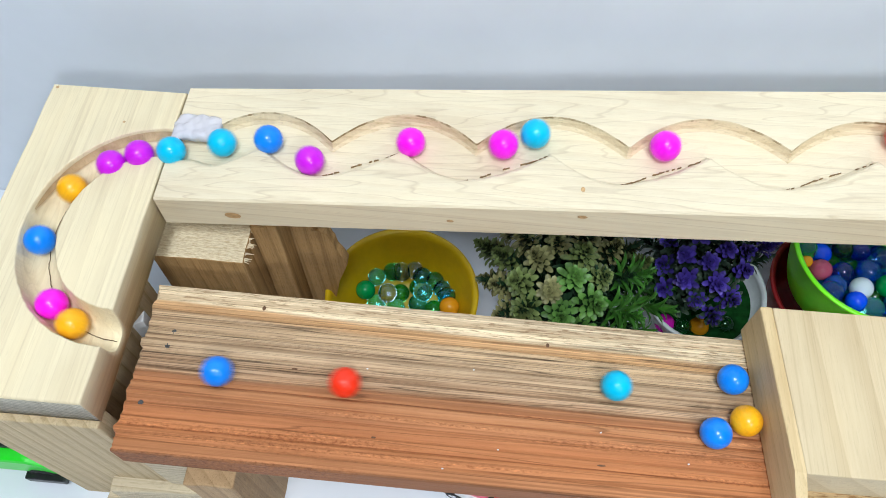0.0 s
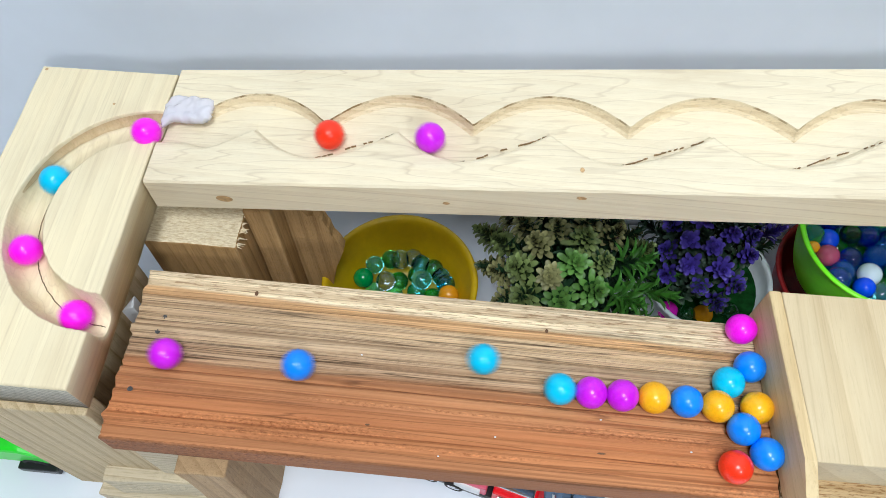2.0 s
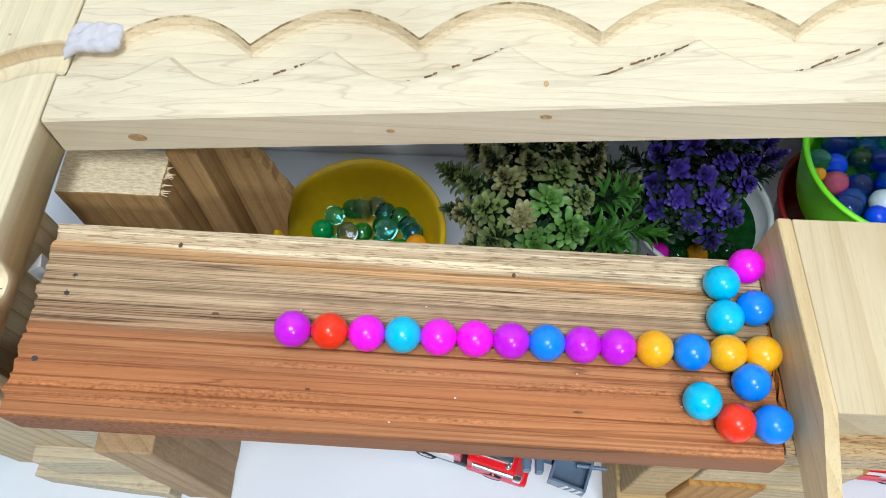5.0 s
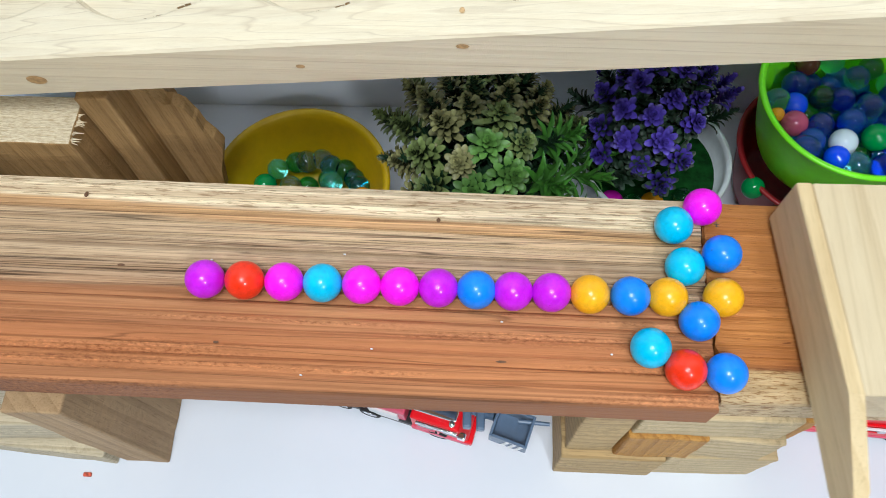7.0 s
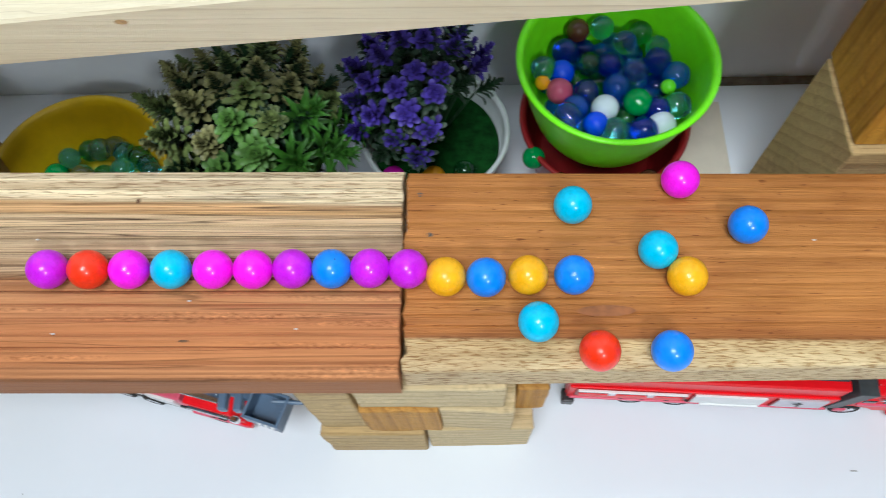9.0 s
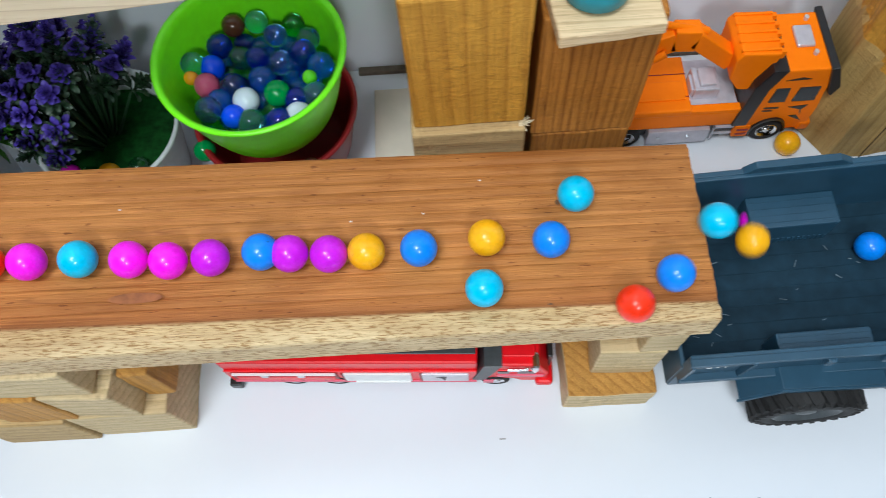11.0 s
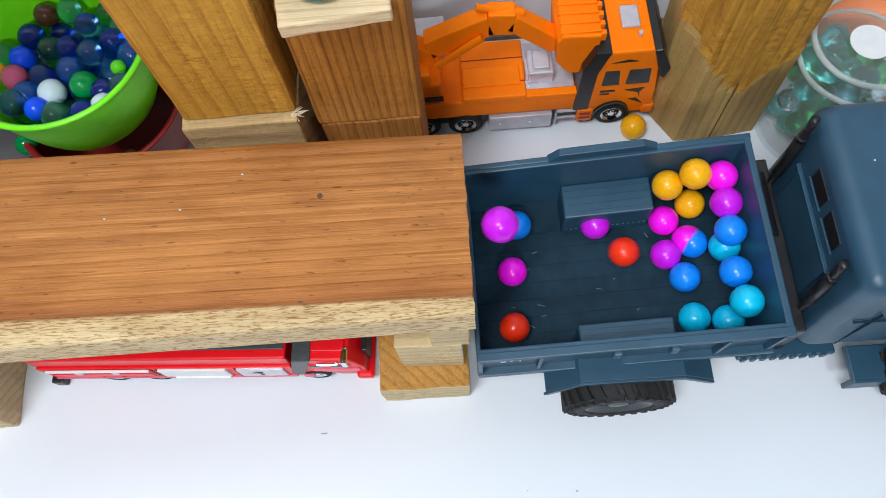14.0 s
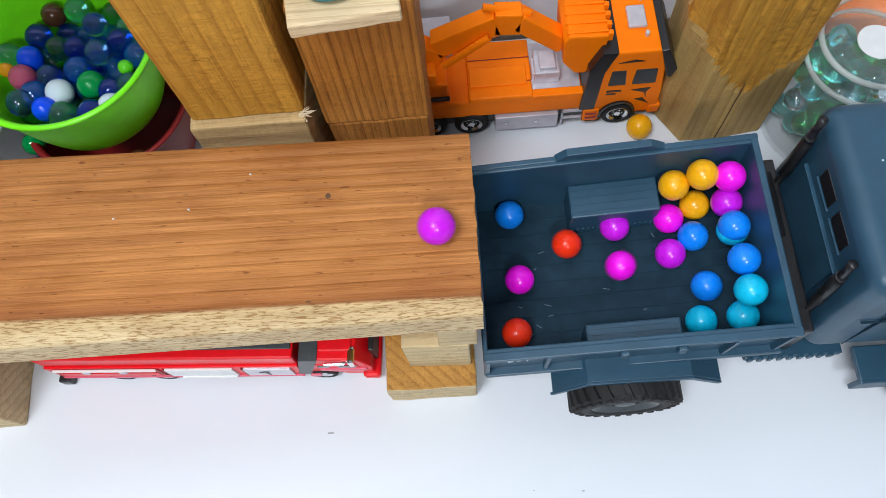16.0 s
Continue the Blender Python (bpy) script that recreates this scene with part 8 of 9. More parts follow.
    roll('blue', [
        (0, -0.2766, 0.1188, 0.2031), (0.1, -0.2886, 0.1205, 0.2018), (0.2, -0.3005, 0.1152, 0.2005), (0.3, -0.3125, 0.1121, 0.1992),
        (0.4, -0.3276, 0.1109, 0.1976), (0.5, -0.3423, 0.1092, 0.1962), (0.6, -0.3547, 0.1073, 0.1953), (0.7, -0.3658, 0.1023, 0.1944),
        (0.8, -0.3752, 0.0943, 0.1934), (0.9, -0.3822, 0.0839, 0.1925), (1, -0.3863, 0.0716, 0.1915), (1.1, -0.3884, 0.0569, 0.1905),
        (1.2, -0.3871, 0.0426, 0.1895), (1.3, -0.3822, 0.0291, 0.1885), (1.4, -0.3735, 0.0173, 0.1874), (1.5, -0.3607, 0.0085, 0.1861),
        (1.6, -0.3409, 0.0043, 0.1848), (1.7, -0.3171, 0.0013, 0.1722), (1.8, -0.2917, -0.0008, 0.1687), (1.9, -0.2654, -0.0029, 0.1679),
        (2, -0.2390, -0.0051, 0.1670), (2.1, -0.2095, -0.0050, 0.1661), (2.2, -0.1749, -0.0048, 0.1650), (2.3, -0.1418, -0.0047, 0.1639),
        (2.4, -0.1169, -0.0046, 0.1631), (2.5, -0.1066, -0.0045, 0.1628), (2.6, -0.1061, -0.0045, 0.1628), (2.8, -0.1055, -0.0046, 0.1628),
        (2.9, -0.1053, -0.0046, 0.1628), (3, -0.1049, -0.0047, 0.1628), (3.1, -0.1040, -0.0048, 0.1627), (3.2, -0.1028, -0.0049, 0.1627),
        (3.3, -0.1015, -0.0050, 0.1626), (3.4, -0.1005, -0.0051, 0.1626), (3.5, -0.0999, -0.0052, 0.1626), (3.9, -0.0996, -0.0053, 0.1626),
        (6.6, -0.0996, -0.0053, 0.1626), (7, -0.0967, -0.0053, 0.1625), (7.5, -0.0889, -0.0055, 0.1622), (8, -0.0756, -0.0057, 0.1618),
        (8.5, -0.0538, -0.0055, 0.1611), (9, -0.0281, -0.0050, 0.1603), (9.5, 0.0103, -0.0053, 0.1589), (10, 0.0467, -0.0087, 0.1572),
        (10.2, 0.0677, -0.0079, 0.1562), (10.62, 0.0976, -0.0059, 0.1548), (11.04, 0.1392, -0.0039, 0.1529), (11.46, 0.1925, -0.0019, 0.1504),
        (11.88, 0.2575, 0.0001, 0.1473), (12.3, 0.3343, 0.0022, 0.1320), (12.5, 0.3777, 0.0238, 0.0487), (13, 0.4300, 0.0048, 0.0534),
        (13.5, 0.4504, -0.0119, 0.0552), (13.74, 0.4449, -0.0086, 0.0547), (14, 0.4384, -0.0032, 0.0541), (14.24, 0.4256, -0.0028, 0.0530),
        (14.5, 0.3974, -0.0023, 0.0504), (14.74, 0.3770, -0.0031, 0.0486), (14.87, 0.3770, -0.0031, 0.0486), (15, 0.3770, -0.0031, 0.0486),
        (15.24, 0.3974, -0.0023, 0.0504), (15.5, 0.4256, -0.0028, 0.0530), (15.74, 0.4384, -0.0032, 0.0541), (16, 0.4449, -0.0086, 0.0547),])
    roll('violet', [
        (0, -0.2504, 0.1045, 0.2059), (0.1, -0.2657, 0.1166, 0.2042), (0.2, -0.2811, 0.1239, 0.2026), (0.3, -0.2965, 0.1189, 0.2010),
        (0.4, -0.3114, 0.1103, 0.1994), (0.5, -0.3256, 0.1106, 0.1979), (0.6, -0.3381, 0.1180, 0.1966), (0.7, -0.3494, 0.1151, 0.1957),
        (0.8, -0.3595, 0.1094, 0.1948), (0.9, -0.3684, 0.1012, 0.1940), (1, -0.3758, 0.0906, 0.1931), (1.1, -0.3827, 0.0802, 0.1922),
        (1.2, -0.3871, 0.0687, 0.1913), (1.3, -0.3887, 0.0566, 0.1904), (1.4, -0.3873, 0.0443, 0.1895), (1.5, -0.3825, 0.0324, 0.1885),
        (1.6, -0.3728, 0.0201, 0.1875), (1.7, -0.3606, 0.0108, 0.1865), (1.8, -0.3459, 0.0048, 0.1854), (1.9, -0.3279, 0.0030, 0.1848),
        (2, -0.3062, -0.0059, 0.1692), (2.1, -0.2725, -0.0056, 0.1681), (2.2, -0.2252, -0.0053, 0.1666), (2.3, -0.1764, -0.0050, 0.1650),
        (2.4, -0.1380, -0.0047, 0.1638), (2.5, -0.1220, -0.0044, 0.1633), (2.6, -0.1215, -0.0045, 0.1633), (2.8, -0.1209, -0.0047, 0.1633),
        (2.9, -0.1206, -0.0048, 0.1633), (3, -0.1202, -0.0049, 0.1632), (3.1, -0.1194, -0.0049, 0.1632), (3.2, -0.1183, -0.0050, 0.1632),
        (3.3, -0.1171, -0.0050, 0.1631), (3.4, -0.1160, -0.0051, 0.1631), (3.5, -0.1155, -0.0052, 0.1631), (3.7, -0.1150, -0.0052, 0.1631),
        (3.9, -0.1149, -0.0053, 0.1631), (6.6, -0.1149, -0.0053, 0.1631), (7, -0.1121, -0.0052, 0.1630), (7.5, -0.1046, -0.0053, 0.1627),
        (8, -0.0910, -0.0059, 0.1623), (8.5, -0.0694, -0.0052, 0.1616), (9, -0.0438, -0.0050, 0.1608), (9.5, -0.0051, -0.0048, 0.1596),
        (10, 0.0301, -0.0090, 0.1580), (10.2, 0.0489, -0.0081, 0.1571), (10.62, 0.0778, -0.0069, 0.1557), (11.04, 0.1181, -0.0057, 0.1539),
        (11.46, 0.1697, -0.0045, 0.1514), (11.88, 0.2327, -0.0033, 0.1485), (12.3, 0.3070, -0.0021, 0.1450), (12.5, 0.3407, 0.0019, 0.1320),
        (12.62, 0.3509, 0.0032, 0.0510), (13, 0.4141, 0.0087, 0.0519), (13.5, 0.4100, 0.0256, 0.0516), (13.74, 0.4032, 0.0298, 0.0510),
        (14, 0.3966, 0.0316, 0.0504), (14.24, 0.3906, 0.0284, 0.0498), (14.5, 0.3816, 0.0198, 0.0490), (14.74, 0.3790, 0.0161, 0.0488),
        (14.87, 0.3790, 0.0161, 0.0488), (15, 0.3790, 0.0161, 0.0488), (15.24, 0.3816, 0.0198, 0.0490), (15.5, 0.3906, 0.0284, 0.0498),
        (15.74, 0.3966, 0.0316, 0.0504), (16, 0.4032, 0.0298, 0.0510),])
    roll('magenta', [
        (0, -0.1964, 0.1173, 0.2116), (0.1, -0.2090, 0.1188, 0.2102), (0.2, -0.2217, 0.1132, 0.2089), (0.3, -0.2343, 0.1098, 0.2075),
        (0.4, -0.2497, 0.1051, 0.2060), (0.5, -0.2651, 0.1072, 0.2043), (0.6, -0.2789, 0.1149, 0.2028), (0.7, -0.2926, 0.1127, 0.2014),
        (0.8, -0.3065, 0.1045, 0.1999), (0.9, -0.3207, 0.1010, 0.1984), (1, -0.3353, 0.1112, 0.1969), (1.1, -0.3494, 0.1113, 0.1958),
        (1.2, -0.3628, 0.1063, 0.1947), (1.3, -0.3743, 0.0970, 0.1936), (1.4, -0.3826, 0.0842, 0.1924), (1.5, -0.3867, 0.0690, 0.1913),
        (1.6, -0.3878, 0.0520, 0.1901), (1.7, -0.3847, 0.0360, 0.1890), (1.8, -0.3773, 0.0218, 0.1879), (1.9, -0.3652, 0.0103, 0.1866),
        (2, -0.3484, 0.0040, 0.1852), (2.1, -0.3210, 0.0017, 0.1775), (2.2, -0.2872, -0.0001, 0.1686), (2.3, -0.2520, -0.0019, 0.1675),
        (2.4, -0.2201, -0.0036, 0.1664), (2.5, -0.1962, -0.0049, 0.1657), (2.6, -0.1794, -0.0049, 0.1651), (2.7, -0.1637, -0.0050, 0.1646),
        (2.8, -0.1504, -0.0050, 0.1642), (2.9, -0.1408, -0.0051, 0.1639), (3, -0.1361, -0.0051, 0.1638), (3.1, -0.1344, -0.0051, 0.1637),
        (3.2, -0.1331, -0.0051, 0.1637), (3.3, -0.1321, -0.0051, 0.1636), (3.4, -0.1315, -0.0051, 0.1636), (3.6, -0.1308, -0.0052, 0.1636),
        (3.9, -0.1305, -0.0053, 0.1636), (6.6, -0.1305, -0.0053, 0.1636), (7, -0.1278, -0.0052, 0.1635), (7.5, -0.1200, -0.0054, 0.1632),
        (8, -0.1067, -0.0058, 0.1628), (8.5, -0.0853, -0.0054, 0.1621), (9, -0.0596, -0.0052, 0.1613), (9.5, -0.0209, -0.0048, 0.1601),
        (10, 0.0144, -0.0061, 0.1587), (10.2, 0.0323, -0.0089, 0.1579), (10.62, 0.0607, -0.0076, 0.1565), (11.04, 0.1004, -0.0063, 0.1547),
        (11.46, 0.1513, -0.0051, 0.1523), (11.88, 0.2133, -0.0038, 0.1494), (12.3, 0.2865, -0.0025, 0.1459), (12.5, 0.3186, -0.0026, 0.1444),
        (12.6, 0.3310, -0.0009, 0.1438), (12.72, 0.3464, 0.0009, 0.0510), (13, 0.3828, 0.0063, 0.0491), (13.5, 0.3506, 0.0012, 0.0462),
        (13.74, 0.3495, 0.0048, 0.0461), (14, 0.3497, 0.0094, 0.0461), (14.24, 0.3499, 0.0143, 0.0462), (14.5, 0.3462, 0.0198, 0.0458),
        (14.74, 0.3412, 0.0226, 0.0454), (14.87, 0.3412, 0.0226, 0.0454), (15, 0.3412, 0.0226, 0.0454), (15.24, 0.3462, 0.0198, 0.0458),
        (15.5, 0.3499, 0.0143, 0.0462), (15.74, 0.3497, 0.0094, 0.0461), (16, 0.3495, 0.0048, 0.0461),])
    roll('magenta', [
        (0, -0.1465, 0.1161, 0.2169), (0.1, -0.1593, 0.1057, 0.2156), (0.2, -0.1720, 0.1048, 0.2141), (0.3, -0.1847, 0.1093, 0.2128),
        (0.4, -0.1991, 0.1206, 0.2113), (0.5, -0.2139, 0.1219, 0.2097), (0.6, -0.2280, 0.1122, 0.2082), (0.7, -0.2423, 0.1082, 0.2067),
        (0.8, -0.2568, 0.1152, 0.2052), (0.9, -0.2718, 0.1255, 0.2036), (1, -0.2874, 0.1266, 0.2019), (1.1, -0.3034, 0.1153, 0.2002),
        (1.2, -0.3202, 0.1076, 0.1984), (1.3, -0.3373, 0.1158, 0.1966), (1.4, -0.3530, 0.1110, 0.1954), (1.5, -0.3664, 0.1012, 0.1942),
        (1.6, -0.3776, 0.0908, 0.1931), (1.7, -0.3851, 0.0783, 0.1921), (1.8, -0.3889, 0.0645, 0.1910), (1.9, -0.3888, 0.0502, 0.1899),
        (2, -0.3844, 0.0362, 0.1888), (2.1, -0.3744, 0.0218, 0.1877), (2.2, -0.3613, 0.0111, 0.1866), (2.3, -0.3454, 0.0047, 0.1854),
        (2.4, -0.3267, 0.0030, 0.1848), (2.5, -0.3051, -0.0036, 0.1692), (2.6, -0.2750, -0.0040, 0.1682), (2.7, -0.2357, -0.0043, 0.1669),
        (2.8, -0.1962, -0.0046, 0.1657), (2.9, -0.1652, -0.0050, 0.1647), (3, -0.1517, -0.0053, 0.1643), (3.1, -0.1502, -0.0052, 0.1642),
        (3.2, -0.1491, -0.0052, 0.1642), (3.3, -0.1482, -0.0051, 0.1641), (3.4, -0.1476, -0.0050, 0.1641), (3.5, -0.1472, -0.0049, 0.1641),
        (3.7, -0.1466, -0.0052, 0.1641), (3.9, -0.1463, -0.0055, 0.1641), (6.6, -0.1463, -0.0055, 0.1641), (7, -0.1434, -0.0051, 0.1640),
        (7.5, -0.1357, -0.0054, 0.1637), (8, -0.1223, -0.0060, 0.1633), (8.5, -0.1019, -0.0056, 0.1627), (9, -0.0756, -0.0052, 0.1618),
        (9.5, -0.0367, -0.0053, 0.1606), (10, -0.0017, -0.0051, 0.1595), (10.2, 0.0163, -0.0069, 0.1586), (10.62, 0.0445, -0.0060, 0.1573),
        (11.04, 0.0839, -0.0051, 0.1555), (11.46, 0.1343, -0.0043, 0.1531), (11.88, 0.1958, -0.0034, 0.1502), (12.3, 0.2684, -0.0025, 0.1468),
        (12.5, 0.3001, -0.0025, 0.1453), (12.69, 0.3310, 0.0067, 0.1438), (12.81, 0.3501, 0.0115, 0.0510), (13, 0.3799, 0.0214, 0.0489),
        (13.5, 0.4266, 0.0293, 0.0531), (13.74, 0.4319, 0.0311, 0.0535), (14, 0.4327, 0.0297, 0.0536), (14.24, 0.4334, 0.0284, 0.0537),
        (14.5, 0.4287, 0.0308, 0.0532), (14.74, 0.4173, 0.0270, 0.0522), (14.87, 0.4173, 0.0270, 0.0522), (15, 0.4173, 0.0270, 0.0522),
        (15.24, 0.4287, 0.0308, 0.0532), (15.5, 0.4334, 0.0284, 0.0537), (15.74, 0.4327, 0.0297, 0.0536), (16, 0.4319, 0.0311, 0.0535),])
    roll('teal', [
        (0, -0.1298, 0.1235, 0.2186), (0.1, -0.1424, 0.1116, 0.2173), (0.2, -0.1551, 0.1018, 0.2159), (0.3, -0.1677, 0.1016, 0.2146),
        (0.4, -0.1830, 0.1114, 0.2130), (0.5, -0.1984, 0.1181, 0.2114), (0.6, -0.2122, 0.1139, 0.2099), (0.7, -0.2261, 0.1033, 0.2084),
        (0.8, -0.2399, 0.0970, 0.2070), (0.9, -0.2537, 0.1009, 0.2055), (1, -0.2675, 0.1100, 0.2040), (1.1, -0.2811, 0.1159, 0.2026),
        (1.2, -0.2945, 0.1120, 0.2012), (1.3, -0.3080, 0.1037, 0.1998), (1.4, -0.3214, 0.1009, 0.1983), (1.5, -0.3351, 0.1105, 0.1969),
        (1.6, -0.3474, 0.1110, 0.1959), (1.7, -0.3590, 0.1072, 0.1949), (1.8, -0.3691, 0.1001, 0.1940), (1.9, -0.3771, 0.0902, 0.1930),
        (2, -0.3824, 0.0780, 0.1920), (2.1, -0.3867, 0.0640, 0.1910), (2.2, -0.3876, 0.0499, 0.1900), (2.3, -0.3849, 0.0362, 0.1890),
        (2.4, -0.3784, 0.0236, 0.1879), (2.5, -0.3679, 0.0134, 0.1868), (2.6, -0.3502, 0.0060, 0.1855), (2.7, -0.3289, 0.0043, 0.1848),
        (2.8, -0.3060, -0.0002, 0.1692), (2.9, -0.2831, -0.0029, 0.1685), (3, -0.2610, -0.0056, 0.1678), (3.1, -0.2379, -0.0054, 0.1670),
        (3.2, -0.2120, -0.0053, 0.1662), (3.3, -0.1878, -0.0052, 0.1654), (3.4, -0.1698, -0.0050, 0.1648), (3.5, -0.1626, -0.0049, 0.1646),
        (3.7, -0.1620, -0.0051, 0.1646), (3.9, -0.1617, -0.0053, 0.1646), (6.6, -0.1617, -0.0053, 0.1646), (7, -0.1594, -0.0051, 0.1645),
        (7.5, -0.1523, -0.0057, 0.1643), (8, -0.1388, -0.0059, 0.1638), (8.5, -0.1188, -0.0055, 0.1632), (9, -0.0924, -0.0052, 0.1624),
        (9.5, -0.0525, -0.0052, 0.1611), (10, -0.0172, -0.0054, 0.1600), (10.2, -0.0001, -0.0049, 0.1594), (10.62, 0.0260, -0.0044, 0.1582),
        (11.04, 0.0624, -0.0040, 0.1565), (11.46, 0.1091, -0.0035, 0.1543), (11.88, 0.1660, -0.0031, 0.1516), (12.3, 0.2332, -0.0026, 0.1484),
        (12.5, 0.2639, -0.0027, 0.1470), (13, 0.3275, -0.0027, 0.1440), (13.14, 0.3550, 0.0023, 0.0510), (13.5, 0.4262, 0.0172, 0.0530),
        (13.74, 0.4585, 0.0157, 0.0694), (14, 0.4586, 0.0091, 0.0632), (14.24, 0.4465, 0.0026, 0.0548), (14.5, 0.4224, 0.0014, 0.0527),
        (14.74, 0.4054, -0.0019, 0.0511), (14.87, 0.4054, -0.0019, 0.0511), (15, 0.4054, -0.0019, 0.0511), (15.24, 0.4224, 0.0014, 0.0527),
        (15.5, 0.4465, 0.0026, 0.0548), (15.74, 0.4586, 0.0091, 0.0632), (16, 0.4585, 0.0157, 0.0694),])
    roll('magenta', [
        (0, -0.0633, 0.1156, 0.2257), (0.1, -0.0749, 0.1049, 0.2244), (0.2, -0.0863, 0.1020, 0.2232), (0.3, -0.0979, 0.1066, 0.2221),
        (0.4, -0.1125, 0.1192, 0.2205), (0.5, -0.1274, 0.1241, 0.2189), (0.6, -0.1412, 0.1144, 0.2174), (0.7, -0.1554, 0.1048, 0.2159),
        (0.8, -0.1698, 0.1050, 0.2144), (0.9, -0.1842, 0.1135, 0.2129), (1, -0.1983, 0.1191, 0.2114), (1.1, -0.2121, 0.1148, 0.2099),
        (1.2, -0.2257, 0.1043, 0.2085), (1.3, -0.2393, 0.0976, 0.2070), (1.4, -0.2530, 0.1009, 0.2056), (1.5, -0.2671, 0.1100, 0.2041),
        (1.6, -0.2811, 0.1161, 0.2026), (1.7, -0.2951, 0.1115, 0.2011), (1.8, -0.3095, 0.1027, 0.1995), (1.9, -0.3246, 0.1017, 0.1979),
        (2, -0.3404, 0.1109, 0.1964), (2.1, -0.3576, 0.1080, 0.1951), (2.2, -0.3737, 0.0981, 0.1938), (2.3, -0.3852, 0.0822, 0.1923),
        (2.4, -0.3900, 0.0635, 0.1909), (2.5, -0.3883, 0.0459, 0.1896), (2.6, -0.3792, 0.0280, 0.1884), (2.7, -0.3672, 0.0141, 0.1873),
        (2.8, -0.3528, 0.0038, 0.1863), (2.9, -0.3355, -0.0024, 0.1851), (3, -0.3214, 0.0007, 0.1697), (3.1, -0.2876, -0.0005, 0.1686),
        (3.2, -0.2519, -0.0017, 0.1675), (3.3, -0.2160, -0.0028, 0.1663), (3.4, -0.1886, -0.0040, 0.1654), (3.5, -0.1782, -0.0052, 0.1651),
        (3.7, -0.1776, -0.0054, 0.1651), (3.9, -0.1774, -0.0056, 0.1651), (6.6, -0.1774, -0.0056, 0.1651), (7, -0.1751, -0.0053, 0.1650),
        (7.5, -0.1690, -0.0056, 0.1648), (8, -0.1548, -0.0059, 0.1644), (8.5, -0.1348, -0.0055, 0.1637), (9, -0.1092, -0.0052, 0.1629),
        (9.5, -0.0685, -0.0052, 0.1616), (10, -0.0330, -0.0054, 0.1605), (10.2, -0.0154, -0.0053, 0.1599), (10.62, 0.0081, -0.0048, 0.1590),
        (11.04, 0.0409, -0.0043, 0.1575), (11.46, 0.0830, -0.0038, 0.1555), (11.88, 0.1343, -0.0033, 0.1531), (12.3, 0.1949, -0.0028, 0.1502),
        (12.5, 0.2232, -0.0027, 0.1489), (13, 0.2819, -0.0028, 0.1462), (13.27, 0.3310, 0.0125, 0.1438), (13.39, 0.3526, 0.0182, 0.0510),
        (13.5, 0.3719, 0.0253, 0.0481), (13.74, 0.4034, 0.0071, 0.0510), (14, 0.4431, 0.0173, 0.0545), (14.24, 0.4585, 0.0097, 0.0776),
        (14.5, 0.4559, 0.0103, 0.0557), (14.74, 0.4502, 0.0092, 0.0552), (14.87, 0.4502, 0.0092, 0.0552), (15, 0.4502, 0.0092, 0.0552),
        (15.24, 0.4559, 0.0103, 0.0557), (15.5, 0.4585, 0.0097, 0.0776), (15.74, 0.4431, 0.0173, 0.0545), (16, 0.4034, 0.0071, 0.0510),])
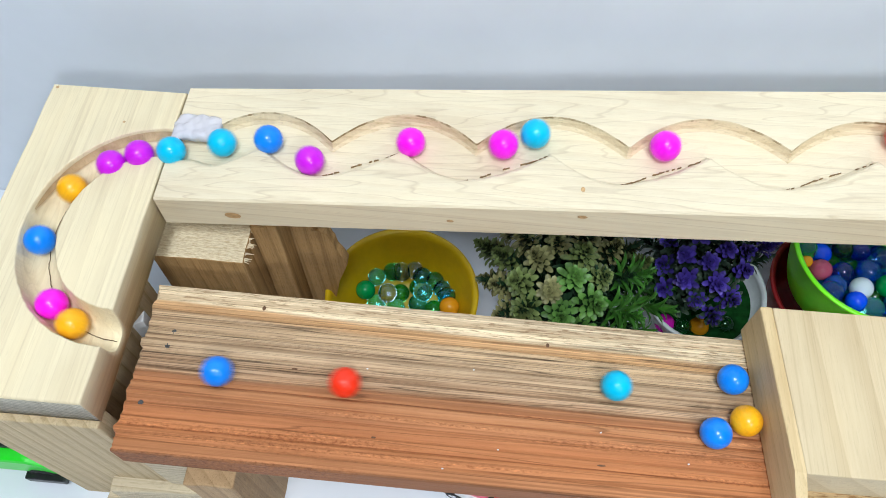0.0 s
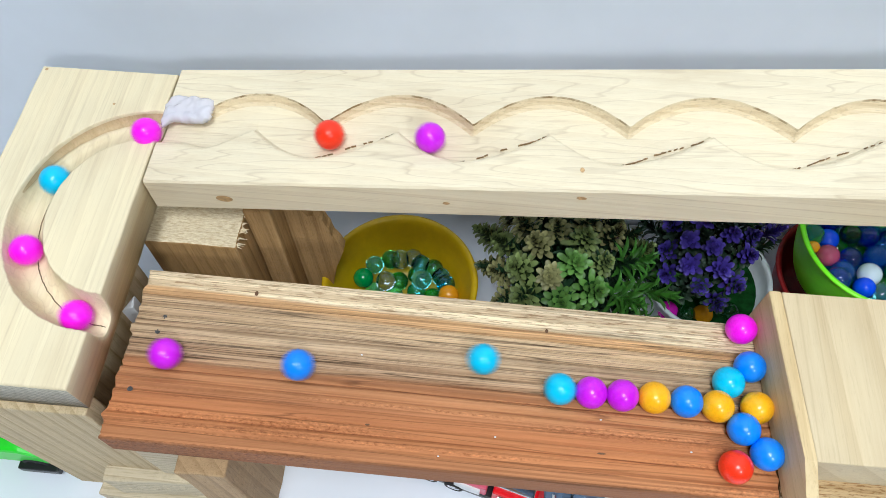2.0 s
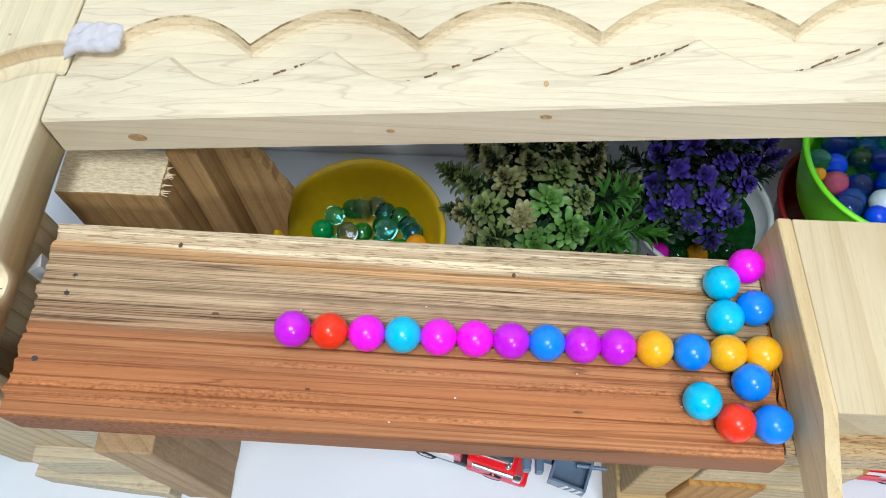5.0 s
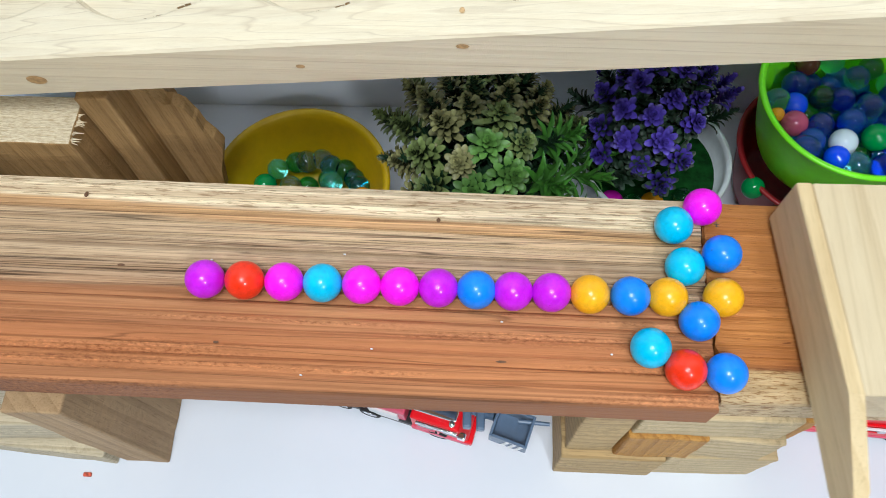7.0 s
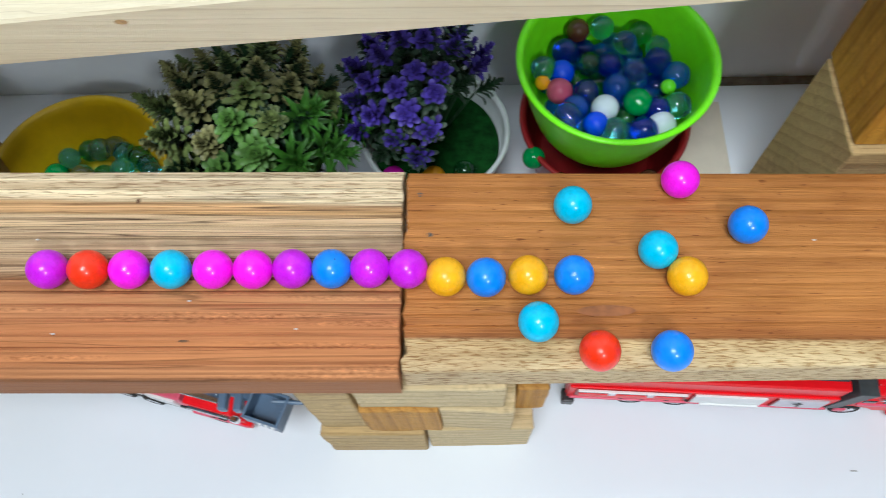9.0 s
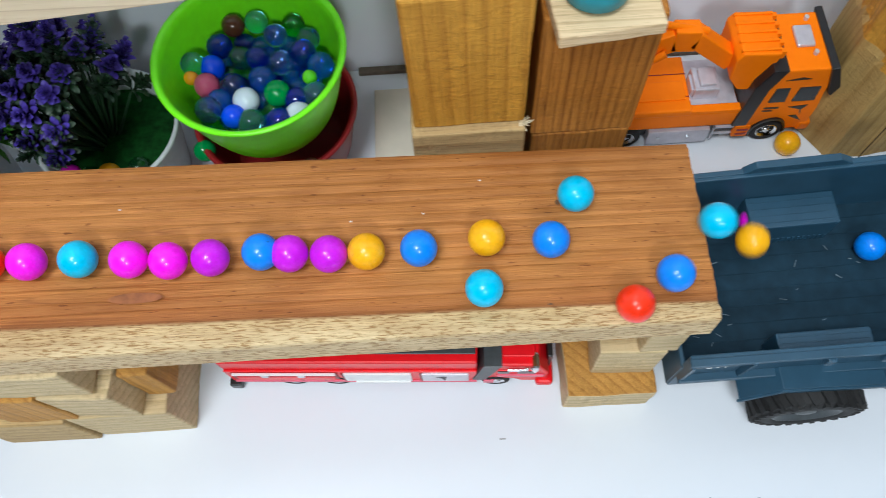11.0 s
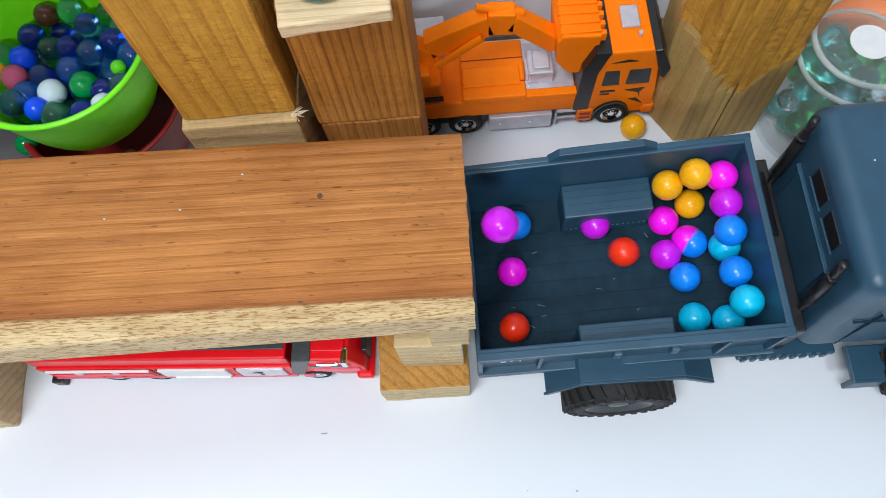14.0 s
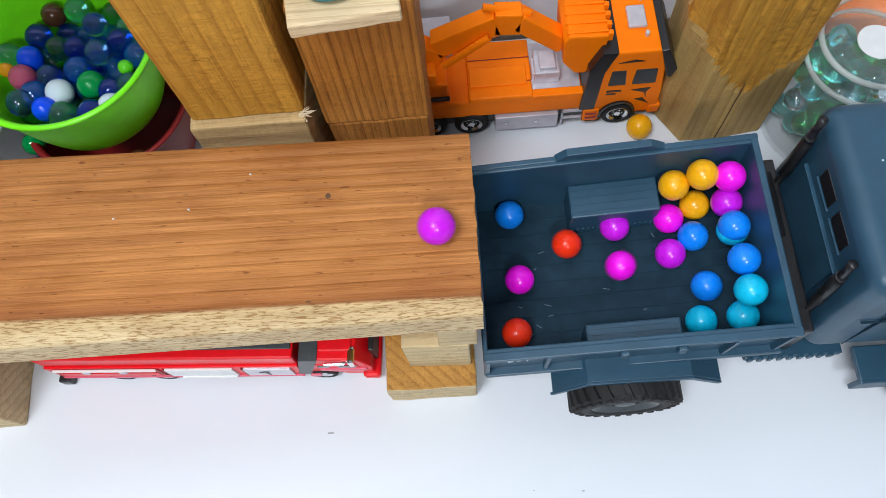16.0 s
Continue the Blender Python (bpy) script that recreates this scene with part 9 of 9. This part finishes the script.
    roll('red', [
        (0, 0.0520, 0.1221, 0.2380), (0.1, 0.0335, 0.1210, 0.2360), (0.2, 0.0213, 0.1171, 0.2347), (0.3, 0.0058, 0.1064, 0.2331),
        (0.4, -0.0106, 0.1046, 0.2313), (0.5, -0.0266, 0.1084, 0.2296), (0.6, -0.0388, 0.1148, 0.2283), (0.7, -0.0508, 0.1133, 0.2270),
        (0.8, -0.0627, 0.1062, 0.2257), (0.9, -0.0749, 0.1000, 0.2245), (1, -0.0875, 0.1011, 0.2231), (1.1, -0.1005, 0.1109, 0.2217),
        (1.2, -0.1137, 0.1211, 0.2203), (1.3, -0.1273, 0.1233, 0.2189), (1.4, -0.1413, 0.1165, 0.2174), (1.5, -0.1558, 0.1099, 0.2159),
        (1.6, -0.1710, 0.1120, 0.2143), (1.7, -0.1867, 0.1228, 0.2126), (1.8, -0.2030, 0.1278, 0.2109), (1.9, -0.2196, 0.1191, 0.2091),
        (2, -0.2365, 0.1093, 0.2073), (2.1, -0.2537, 0.1131, 0.2055), (2.2, -0.2711, 0.1247, 0.2037), (2.3, -0.2890, 0.1249, 0.2018),
        (2.4, -0.3075, 0.1122, 0.1998), (2.5, -0.3267, 0.1093, 0.1978), (2.6, -0.3468, 0.1164, 0.1960), (2.7, -0.3660, 0.1083, 0.1945),
        (2.8, -0.3808, 0.0925, 0.1929), (2.9, -0.3884, 0.0721, 0.1914), (3, -0.3883, 0.0517, 0.1900), (3.1, -0.3798, 0.0314, 0.1887),
        (3.2, -0.3666, 0.0151, 0.1874), (3.3, -0.3503, 0.0041, 0.1862), (3.4, -0.3326, -0.0014, 0.1850), (3.5, -0.3218, 0.0025, 0.1697),
        (3.6, -0.2975, 0.0015, 0.1689), (3.7, -0.2789, 0.0006, 0.1683), (3.8, -0.2597, -0.0004, 0.1677), (3.9, -0.2410, -0.0013, 0.1671),
        (4, -0.2239, -0.0023, 0.1666), (4.1, -0.2096, -0.0032, 0.1661), (4.2, -0.1993, -0.0042, 0.1658), (4.3, -0.1940, -0.0051, 0.1656),
        (4.35, -0.1936, -0.0056, 0.1656), (6.6, -0.1936, -0.0056, 0.1656), (7, -0.1914, -0.0053, 0.1655), (7.5, -0.1862, -0.0054, 0.1654),
        (8, -0.1727, -0.0056, 0.1649), (8.5, -0.1512, -0.0057, 0.1642), (9, -0.1257, -0.0052, 0.1634), (9.5, -0.0841, -0.0054, 0.1621),
        (10, -0.0491, -0.0056, 0.1610), (10.2, -0.0312, -0.0050, 0.1604), (10.62, -0.0084, -0.0046, 0.1597), (11.04, 0.0233, -0.0041, 0.1583),
        (11.46, 0.0640, -0.0037, 0.1564), (11.88, 0.1137, -0.0033, 0.1541), (12.3, 0.1723, -0.0028, 0.1513), (12.5, 0.1995, -0.0026, 0.1500),
        (13, 0.2570, -0.0024, 0.1473), (13.5, 0.3351, 0.0019, 0.1320), (13.74, 0.3766, 0.0225, 0.0486), (14, 0.4096, 0.0142, 0.0515),
        (14.24, 0.4463, 0.0210, 0.0648), (14.5, 0.4484, 0.0336, 0.0650), (14.74, 0.4501, 0.0299, 0.0552), (14.87, 0.4501, 0.0299, 0.0552),
        (15, 0.4501, 0.0299, 0.0552), (15.24, 0.4484, 0.0336, 0.0650), (15.5, 0.4463, 0.0210, 0.0648), (15.74, 0.4096, 0.0142, 0.0515),
        (16, 0.3766, 0.0225, 0.0486),])
    roll('violet', [
        (0, 0.0973, 0.1217, 0.2427), (0.1, 0.0852, 0.1118, 0.2414), (0.2, 0.0732, 0.1089, 0.2402), (0.3, 0.0612, 0.1132, 0.2389),
        (0.4, 0.0487, 0.1192, 0.2376), (0.5, 0.0355, 0.1192, 0.2362), (0.6, 0.0212, 0.1125, 0.2346), (0.7, 0.0060, 0.1034, 0.2330),
        (0.8, -0.0098, 0.1047, 0.2314), (0.9, -0.0254, 0.1160, 0.2297), (1, -0.0405, 0.1231, 0.2281), (1.1, -0.0549, 0.1163, 0.2266),
        (1.2, -0.0690, 0.1047, 0.2251), (1.3, -0.0830, 0.0992, 0.2236), (1.4, -0.0969, 0.1039, 0.2221), (1.5, -0.1110, 0.1119, 0.2206),
        (1.6, -0.1252, 0.1143, 0.2191), (1.7, -0.1395, 0.1066, 0.2176), (1.8, -0.1538, 0.0976, 0.2161), (1.9, -0.1682, 0.0980, 0.2146),
        (2, -0.1826, 0.1075, 0.2130), (2.1, -0.1971, 0.1157, 0.2115), (2.2, -0.2116, 0.1132, 0.2100), (2.3, -0.2261, 0.1035, 0.2084),
        (2.4, -0.2407, 0.0984, 0.2069), (2.5, -0.2553, 0.1045, 0.2053), (2.6, -0.2699, 0.1164, 0.2038), (2.7, -0.2847, 0.1206, 0.2022),
        (2.8, -0.2994, 0.1140, 0.2007), (2.9, -0.3139, 0.1066, 0.1991), (3, -0.3282, 0.1100, 0.1976), (3.1, -0.3411, 0.1159, 0.1964),
        (3.2, -0.3529, 0.1129, 0.1954), (3.3, -0.3637, 0.1067, 0.1945), (3.4, -0.3729, 0.0975, 0.1936), (3.5, -0.3800, 0.0853, 0.1926),
        (3.6, -0.3850, 0.0695, 0.1915), (3.7, -0.3854, 0.0505, 0.1902), (3.8, -0.3795, 0.0309, 0.1888), (3.9, -0.3667, 0.0142, 0.1873),
        (4, -0.3486, 0.0039, 0.1858), (4.1, -0.3277, 0.0018, 0.1848), (4.2, -0.3063, 0.0011, 0.1692), (4.3, -0.2858, -0.0003, 0.1685),
        (4.4, -0.2667, -0.0017, 0.1679), (4.5, -0.2494, -0.0028, 0.1674), (4.6, -0.2347, -0.0039, 0.1669), (4.7, -0.2228, -0.0047, 0.1665),
        (4.8, -0.2145, -0.0053, 0.1663), (4.9, -0.2102, -0.0056, 0.1661), (4.95, -0.2097, -0.0056, 0.1661), (6.6, -0.2097, -0.0056, 0.1661),
        (7, -0.2077, -0.0055, 0.1660), (7.5, -0.2024, -0.0055, 0.1659), (8, -0.1907, -0.0059, 0.1655), (8.5, -0.1680, -0.0056, 0.1648),
        (9, -0.1420, -0.0051, 0.1639), (9.5, -0.0992, -0.0054, 0.1626), (10, -0.0642, -0.0054, 0.1615), (10.2, -0.0461, -0.0050, 0.1609),
        (10.62, -0.0261, -0.0045, 0.1602), (11.04, 0.0018, -0.0040, 0.1593), (11.46, 0.0375, -0.0036, 0.1576), (11.88, 0.0811, -0.0031, 0.1556),
        (12.3, 0.1325, -0.0026, 0.1532), (12.5, 0.1577, -0.0027, 0.1520), (13, 0.2099, -0.0027, 0.1495), (13.5, 0.2809, -0.0027, 0.1462),
        (13.74, 0.3104, -0.0026, 0.1448), (14, 0.3410, 0.0011, 0.1320), (14.24, 0.3801, 0.0169, 0.0489), (14.5, 0.4258, 0.0313, 0.0660),
        (14.74, 0.4356, 0.0304, 0.0669), (14.87, 0.4356, 0.0304, 0.0669), (15, 0.4356, 0.0304, 0.0669), (15.24, 0.4258, 0.0313, 0.0660),
        (15.5, 0.3801, 0.0169, 0.0489), (15.74, 0.3410, 0.0011, 0.1320), (16, 0.3104, -0.0026, 0.1448),])


motions()
